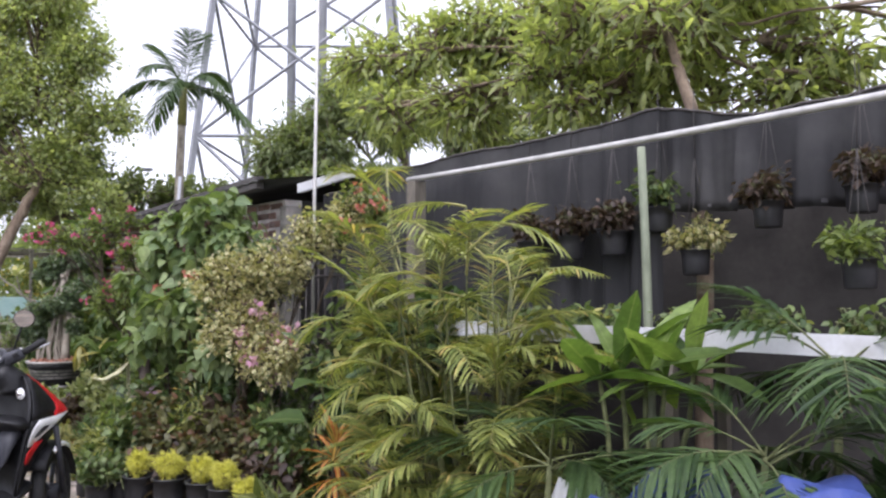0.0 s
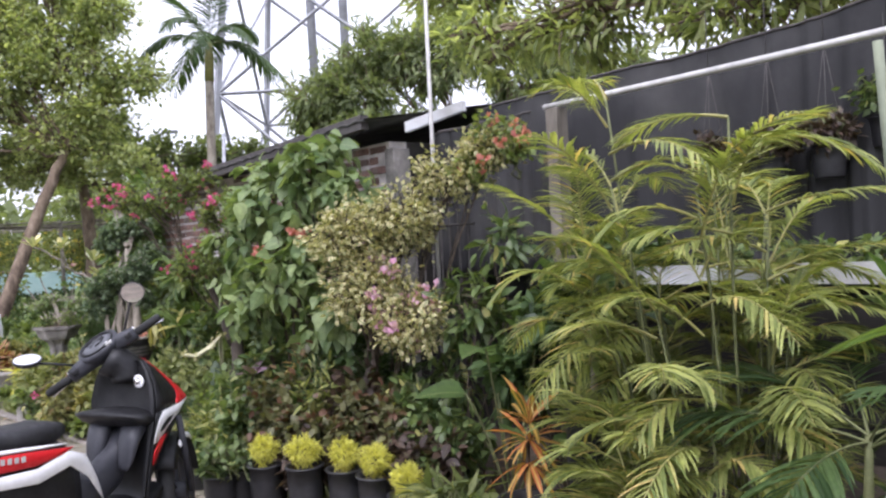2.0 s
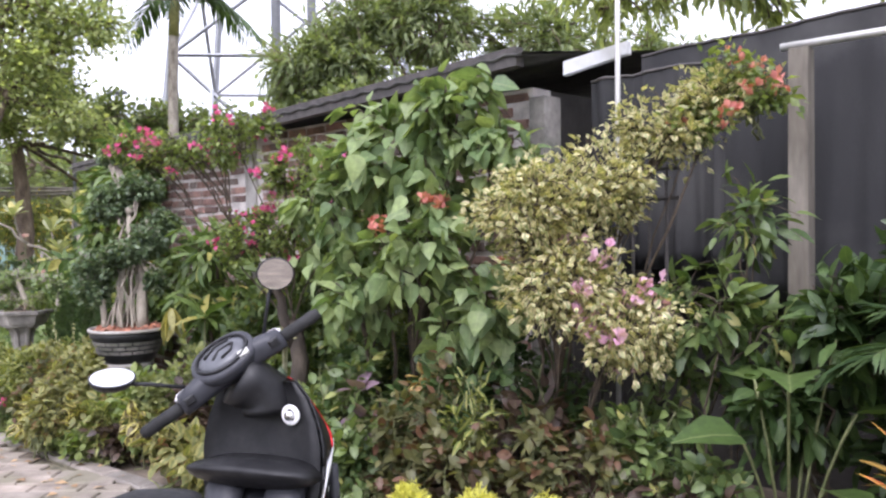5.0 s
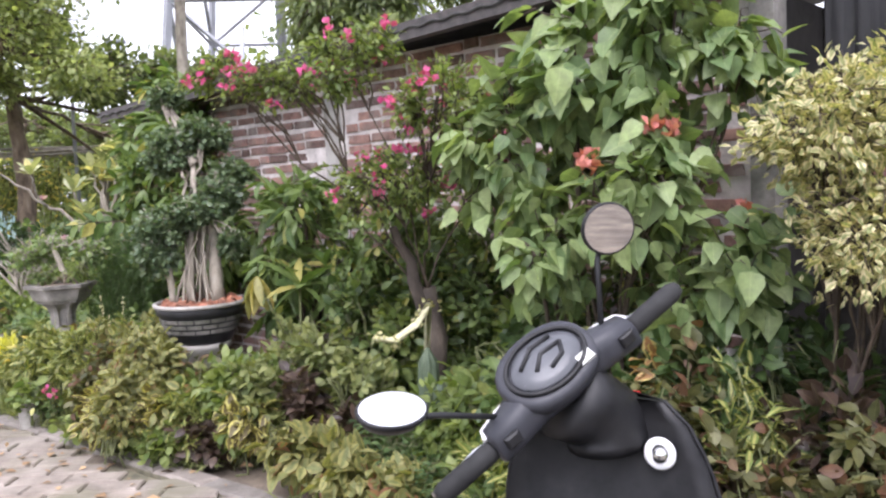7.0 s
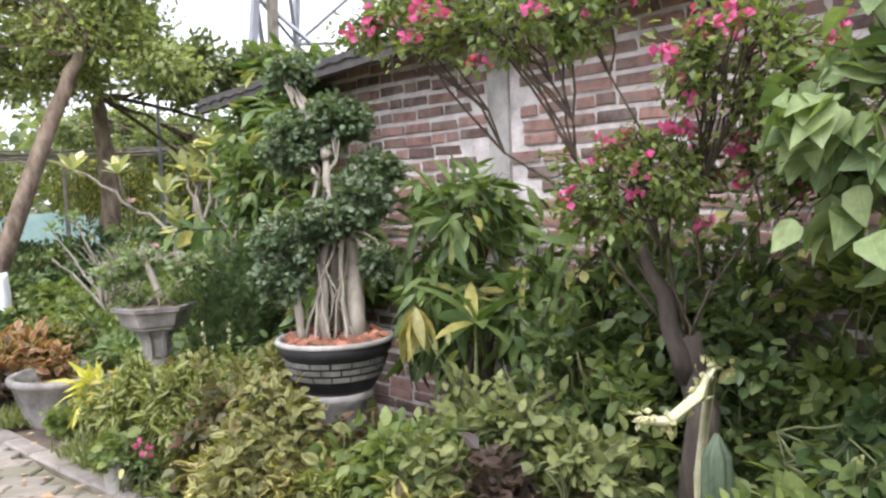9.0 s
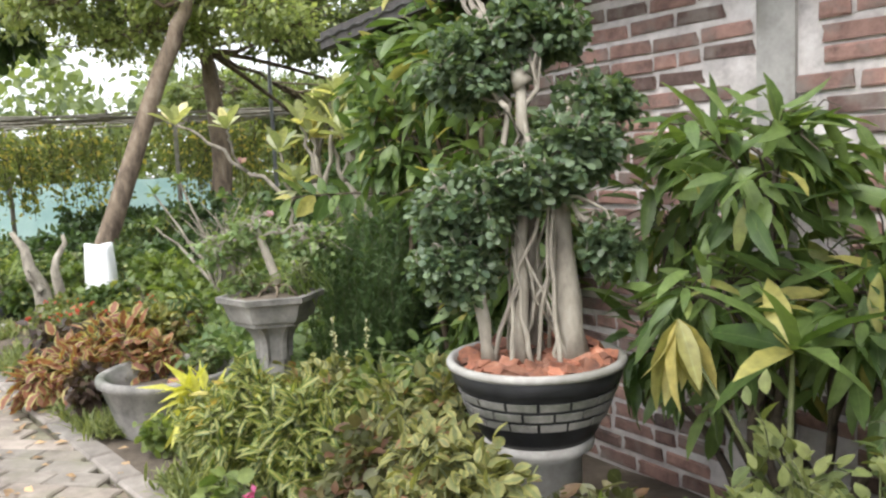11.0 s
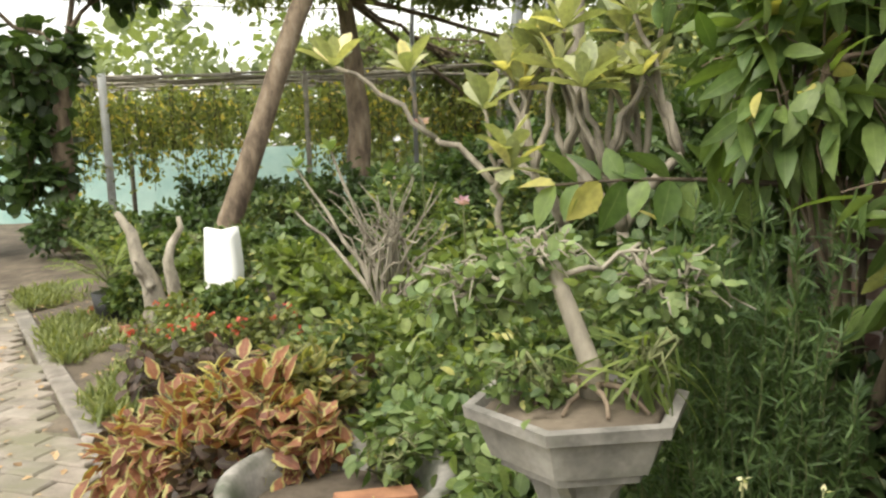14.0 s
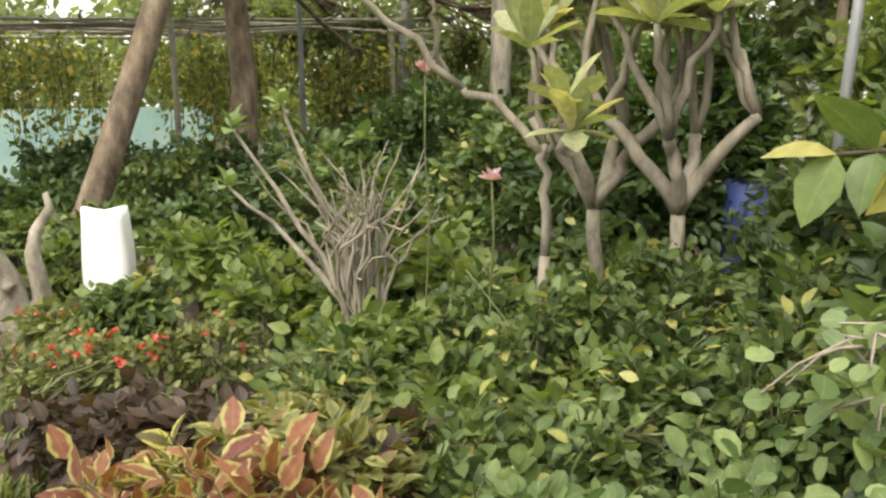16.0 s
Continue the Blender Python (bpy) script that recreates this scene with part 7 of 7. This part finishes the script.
g.loft([qring(0.07, 0.06, -0.06), qring(0.1, 0.08, -0.02), qring(0.105, 0.082, 0.0), qring(0.1, 0.078, 0.012), qring(0.088, 0.066, 0.014)])
g.object("instrument_pod", S_GREY, bar, "dark grey instrument pod")
g = Geo()
g.loft([qring(0.078, 0.056, 0.012, power=2.0), qring(0.074, 0.052, 0.019, power=2.0), qring(0.05, 0.035, 0.024, power=2.0), qring(0.01, 0.008, 0.026, power=2.0)])
g.object("dial_glass", S_DIAL, bar, "grey glossy dial glass")
for ra, rb in ((0.084, 0.062),):
    g = Geo()
    g.tube([Q(ra * math.cos(t), rb * math.sin(t), 0.018) for t in np.linspace(0, 2 * np.pi, 33)], 0.005, 6, False)
    g.object("dial_ring", S_BLACK, bar)
for pts in ([(-0.05, 0.012), (-0.005, 0.036), (0.04, 0.032)], [(-0.03, -0.012), (0.0, 0.012), (0.045, 0.008)], [(0.045, 0.008), (0.03, -0.016), (-0.005, -0.026)]):
    g = Geo()
    g.tube([Q(a, b, 0.026) for a, b in pts], 0.0045, 6)
    g.object("panel_line", S_BLACK, bar)
g = Geo()
g.loft([[Q(0.055 + x, -0.05 + y, z) for x, y in ((-0.016, -0.012), (0.016, -0.012), (0.016, 0.012), (-0.016, 0.012))] for z in (0.01, 0.02)])
g.object("indicator_lens", S_PALE, bar, "pale indicator lens", smooth=False)
for sgn in (-1, 1):
    g = Geo()
    g.tube([H(sgn * 0.09, 0.036, 0.034), H(sgn * 0.13, 0.03, 0.032), H(sgn * 0.172, 0.022, 0.026), H(sgn * 0.18, 0.0, 0.02)], 0.0055, 6)
    g.object("end_trim", S_WHITE, bar, "worn pale end trim")
    g = Geo()
    c0 = H(sgn * 0.145, -0.036, 0.006)
    g.loft([[c0 + hb * a * k + hup * b * k - hf * d for a, b in ((-0.016, -0.012), (0.016, -0.012), (0.016, 0.012), (-0.016, 0.012))] for k, d in ((1, 0), (1, 0.007), (0.7, 0.01))])
    g.object("switch", S_BLACK, bar, smooth=False)
for sgn in (-1, 1):
    g = Geo()
    al = np.array([0.175, 0.19, 0.295, 0.31])
    g.tube([H(sgn * a, 0, -0.004) for a in al], [0.018, 0.02, 0.02, 0.014], 12)
    g.object("grip", S_RUB, sc, "black ribbed rubber grip")
    g = Geo()
    g.tube([H(sgn * 0.15, 0.03, -0.01), H(sgn * 0.2, 0.06, -0.016), H(sgn * 0.31, 0.066, -0.03)], [0.007, 0.006, 0.0055], 8)
    g.object("brake_lever", CHROME, sc, "silver brake lever")
for c, foot, nrm, wid, hgt in ((np.array([-2.888, 4.52, 1.005]), H(-0.13, 0.01, 0.03), (0.1, -0.4, 0.8), 0.062, 0.045), (np.array([-2.44, 4.69, 1.29]), H(0.13, 0.01, 0.03), (0.2, -0.95, -0.06), 0.056, 0.05)):
    nrm = unit(np.array(nrm))
    ax = unit(np.cross(UP, nrm))
    ay = np.cross(nrm, ax)
    g = Geo()
    g.tube([foot, foot * 0.45 + c * 0.55 + UP * 0.02 - nrm * 0.03, c - nrm * 0.02], 0.006, 8)
    arm = g.object("mirror", S_BLACK, sc, "round rear-view mirror on a thin stalk")
    th = np.linspace(0, 2 * np.pi, 28, endpoint=False)
    g = Geo()
    g.loft([[c + ax * wid * k * math.cos(t) + ay * hgt * k * math.sin(t) - nrm * dz for t in th] for k, dz in ((0.4, 0.03), (0.85, 0.022), (1.05, 0.004), (1.05, -0.002), (1.0, -0.003))])
    g.object("mirror_shell", S_BLACK, arm)
    g = Geo()
    g.loft([[c + ax * wid * k * math.cos(t) + ay * hgt * k * math.sin(t) + nrm * dz for t in th] for k, dz in ((0.97, 0.001), (0.97, 0.004))])
    g.object("mirror_glass", MIRROR, arm, smooth=False)

# ---- ground cover: grass tufts and litter along the edge ----
g = Geo()
r2 = np.random.default_rng(5)
cnt = 0
for k in range(5200):
    x = r2.uniform(-10.5, -1.0)
    o = abs(r2.normal(0, 0.22)) - 0.02
    if noise.noise(Vector((x * 1.3, o * 2, 0))) < -0.05 or (x > -5 and o > 0.3):
        continue
    y = edge(x) + o * 1.39
    b = np.tile([[x, y, 0.015]], (5, 1)) + np.append(r2.normal(0, 0.03, (5, 2)), np.zeros((5, 1)), 1)
    leaves(g, "blade", b, r2.normal(0, 0.5, (5, 3)) + UP, r2.uniform(0.05, 0.13, 5), 0.5, 1.2)
g.object("grass", L_GRASS, None, "thin short grass along the path's edge", kind="stuff", category="grass")
g = Geo()
n_ = 900
x = r2.uniform(-10, -0.5, n_)
y = edge(x) + r2.uniform(-0.6, 1.2, n_) * 1.39
leaves(g, "small", np.stack([x, y, np.where(y > edge(x) + 0.1, 0.045, 0.008)], -1), np.append(r2.normal(0, 1, (n_, 2)), r2.normal(0.05, 0.1, (n_, 1)), 1), r2.uniform(0.03, 0.08, n_), 0.2)
g.object("leaf_litter", leaf("leaf_dead", (0.14, 0.085, 0.045), (0.36, 0.25, 0.14), gloss=0.8, glow=0.1), None, "dry fallen leaves on soil and paving", kind="stuff", category="litter")
for q in range(9):
    rub = Geo()
    rub.box((-8.6 + r2.uniform(-0.7, 0.5), 12.6 + r2.uniform(-0.4, 0.8), 0.05), (r2.uniform(0.06, 0.16), r2.uniform(0.05, 0.1), 0.06), r2.uniform(0, 3), 0.8, 0.008)
    rub.object("rubble", PLASTER if q % 2 else TERRA, None, "broken piece of masonry on the soil", category="rubble", group="rubble pieces", smooth=False)

# ---- kerb and paving ----
PD = unit(np.array([-1.0, 0.965, 0]))
PN = np.array([PD[1], -PD[0], 0]) * -1.0
PN = PN if PN[1] < 0 else -PN
E0 = np.array([-1.2, 4.75, 0])
kerb = g = Geo()
kerb_base = Geo()
kerb_base.box(tuple(E0 + PD * 5.0 + PN * 0.06 + UP * -0.03), (16.0, 0.13, 0.04), math.atan2(PD[1], PD[0]))
kerb = kerb_base.object("kerb", JOINT, None, "low worn concrete kerb blocks along the bed", kind="structure", category="kerb", smooth=False)


def bevel_block(lx, ly, lz, b):
    g = Geo()
    hx, hy = lx / 2, ly / 2
    rings = [[(-hx, -hy, -lz), (hx, -hy, -lz), (hx, hy, -lz), (-hx, hy, -lz)], [(-hx, -hy, -b), (hx, -hy, -b), (hx, hy, -b), (-hx, hy, -b)], [(-hx + b, -hy + b, 0), (hx - b, -hy + b, 0), (hx - b, hy - b, 0), (-hx + b, hy - b, 0)]]
    g.loft(rings, caps=True)
    return g


def lay(mesh, name, parent, at, turn, tilt=0.0, lift=0.0):
    ob = new(name, mesh)
    ob.parent = parent
    ob.matrix_parent_inverse = parent.matrix_basis.inverted()
    ob.matrix_basis = Matrix.Translation((at[0], at[1], at[2] + lift)) @ Matrix.Rotation(turn, 4, "Z") @ Matrix.Rotation(tilt, 4, "X")


PT = math.atan2(PD[1], PD[0])
kb = bevel_block(0.39, 0.125, 0.06, 0.012).mesh("kerb_block", KERB, False)
for q in range(34):
    c = E0 + PD * (-1.2 + q * 0.4) + PN * 0.06
    lay(kb, "kerb_block", kerb, (c[0], c[1], 0.014 + rng.normal(0, 0.004)), PT + rng.normal(0, 0.012), rng.normal(0, 0.03))
g = Geo()
c = E0 + PD * 5.0 + PN * 3.2
g.box((c[0], c[1], -0.028), (20.0, 6.1, 0.02), PT)
pave = g.object("pavement", JOINT, None, "worn concrete block paving with sandy weedy joints", kind="structure", category="pavement", smooth=False)
pb_ = bevel_block(0.272, 0.13, 0.03, 0.009).mesh("paver", PAVER, False)
rest = Geo()
tmpl = np.vstack(bevel_block(0.272, 0.13, 0.03, 0.009).v)
tf4 = np.vstack(bevel_block(0.272, 0.13, 0.03, 0.009).f4)
tf3 = np.vstack(bevel_block(0.272, 0.13, 0.03, 0.009).f3)
made = 0
TT = PT + radians(38)
ax_, ay_ = np.array([math.cos(TT), math.sin(TT), 0]), np.array([-math.sin(TT), math.cos(TT), 0])
for i in range(-50, 60):
    for j in range(-100, 100):
        c = E0 + PD * 5.0 + PN * 2.0 + ax_ * ((i + 0.5 * (j % 2)) * 0.282) + ay_ * (j * 0.14)
        u, v = (c - E0) @ PD, (c - E0) @ PN
        if not (-4.5 < u < 14 and 0.16 < v < 3.2):
            continue
        z = 0.0 + rng.normal(0, 0.0025)
        if made < 300 and v < 1.15 and 1.0 < u < 7.0:
            lay(pb_, "paver", pave, (c[0], c[1], z), TT + rng.normal(0, 0.012), rng.normal(0, 0.012))
            made += 1
        else:
            a = TT + rng.normal(0, 0.012)
            cs, sn = math.cos(a), math.sin(a)
            v_ = np.stack([tmpl[:, 0] * cs - tmpl[:, 1] * sn + c[0], tmpl[:, 0] * sn + tmpl[:, 1] * cs + c[1], tmpl[:, 2] + z], -1)
            rest.add(v_, tf4, tf3)
rest.object("paver_field", PAVER, pave, kind="stuff", smooth=False)

# ---- bricks of the wall ----
bm_ = bevel_block(0.203, 0.051, 0.02, 0.005)
bm2 = bevel_block(0.096, 0.051, 0.02, 0.005)
brick_meshes = []
for src in (bm_, bm_, bm_, bm2):
    v = src.v[0] + rng.normal(0, 0.0034, src.v[0].shape)
    v[8:12, 2] = 0.0
    v[-2], v[-1] = v[0:4].mean(0), v[8:12].mean(0)
    src.v = [v]
    brick_meshes.append((src.mesh("brick", BRICK, False), np.vstack(src.v), np.vstack(src.f4), np.vstack(src.f3)))
FACE = Matrix(((ALONG[0], 0, -BEHIND[0]), (ALONG[1], 0, -BEHIND[1]), (0, 1, 0))).to_4x4()
rest = Geo()
made = 0
fm = np.array(FACE.to_3x3())
for row in range(29):
    z = 0.06 + row * 0.0745
    s = -2.72 + (0.11 if row % 2 else 0.0)
    while s < 2.14:
        half = rng.uniform() < 0.14
        me, v0, f4_, f3_ = brick_meshes[3] if half else brick_meshes[rng.integers(0, 3)]
        ln = 0.098 if half else 0.205
        mid_s = s + ln / 2
        s += ln + 0.017 + rng.uniform(-0.003, 0.006)
        if abs(mid_s) < 0.045 + rng.uniform(0, 0.05) + ln / 2:
            continue
        p = W(mid_s, 0.002 + rng.normal(0, 0.003), z + rng.normal(0, 0.003) + 0.007 * math.sin(mid_s * 2.3 + row * 0.4))
        roll = rng.normal(0, 0.012)
        m = Matrix.Translation(p) @ FACE @ Matrix.Rotation(roll, 4, "Z")
        if made < 300 and z > 1.25 and -1.9 < mid_s < 1.9:
            ob = new("brick", me)
            ob.parent = wall_brick
            ob.matrix_basis = m
            made += 1
        else:
            mm = np.array(m)
            rest.add(v0 @ mm[:3, :3].T + mm[:3, 3], f4_, f3_)
rest.object("brick_field", BRICK, wall_brick, kind="stuff", smooth=False)
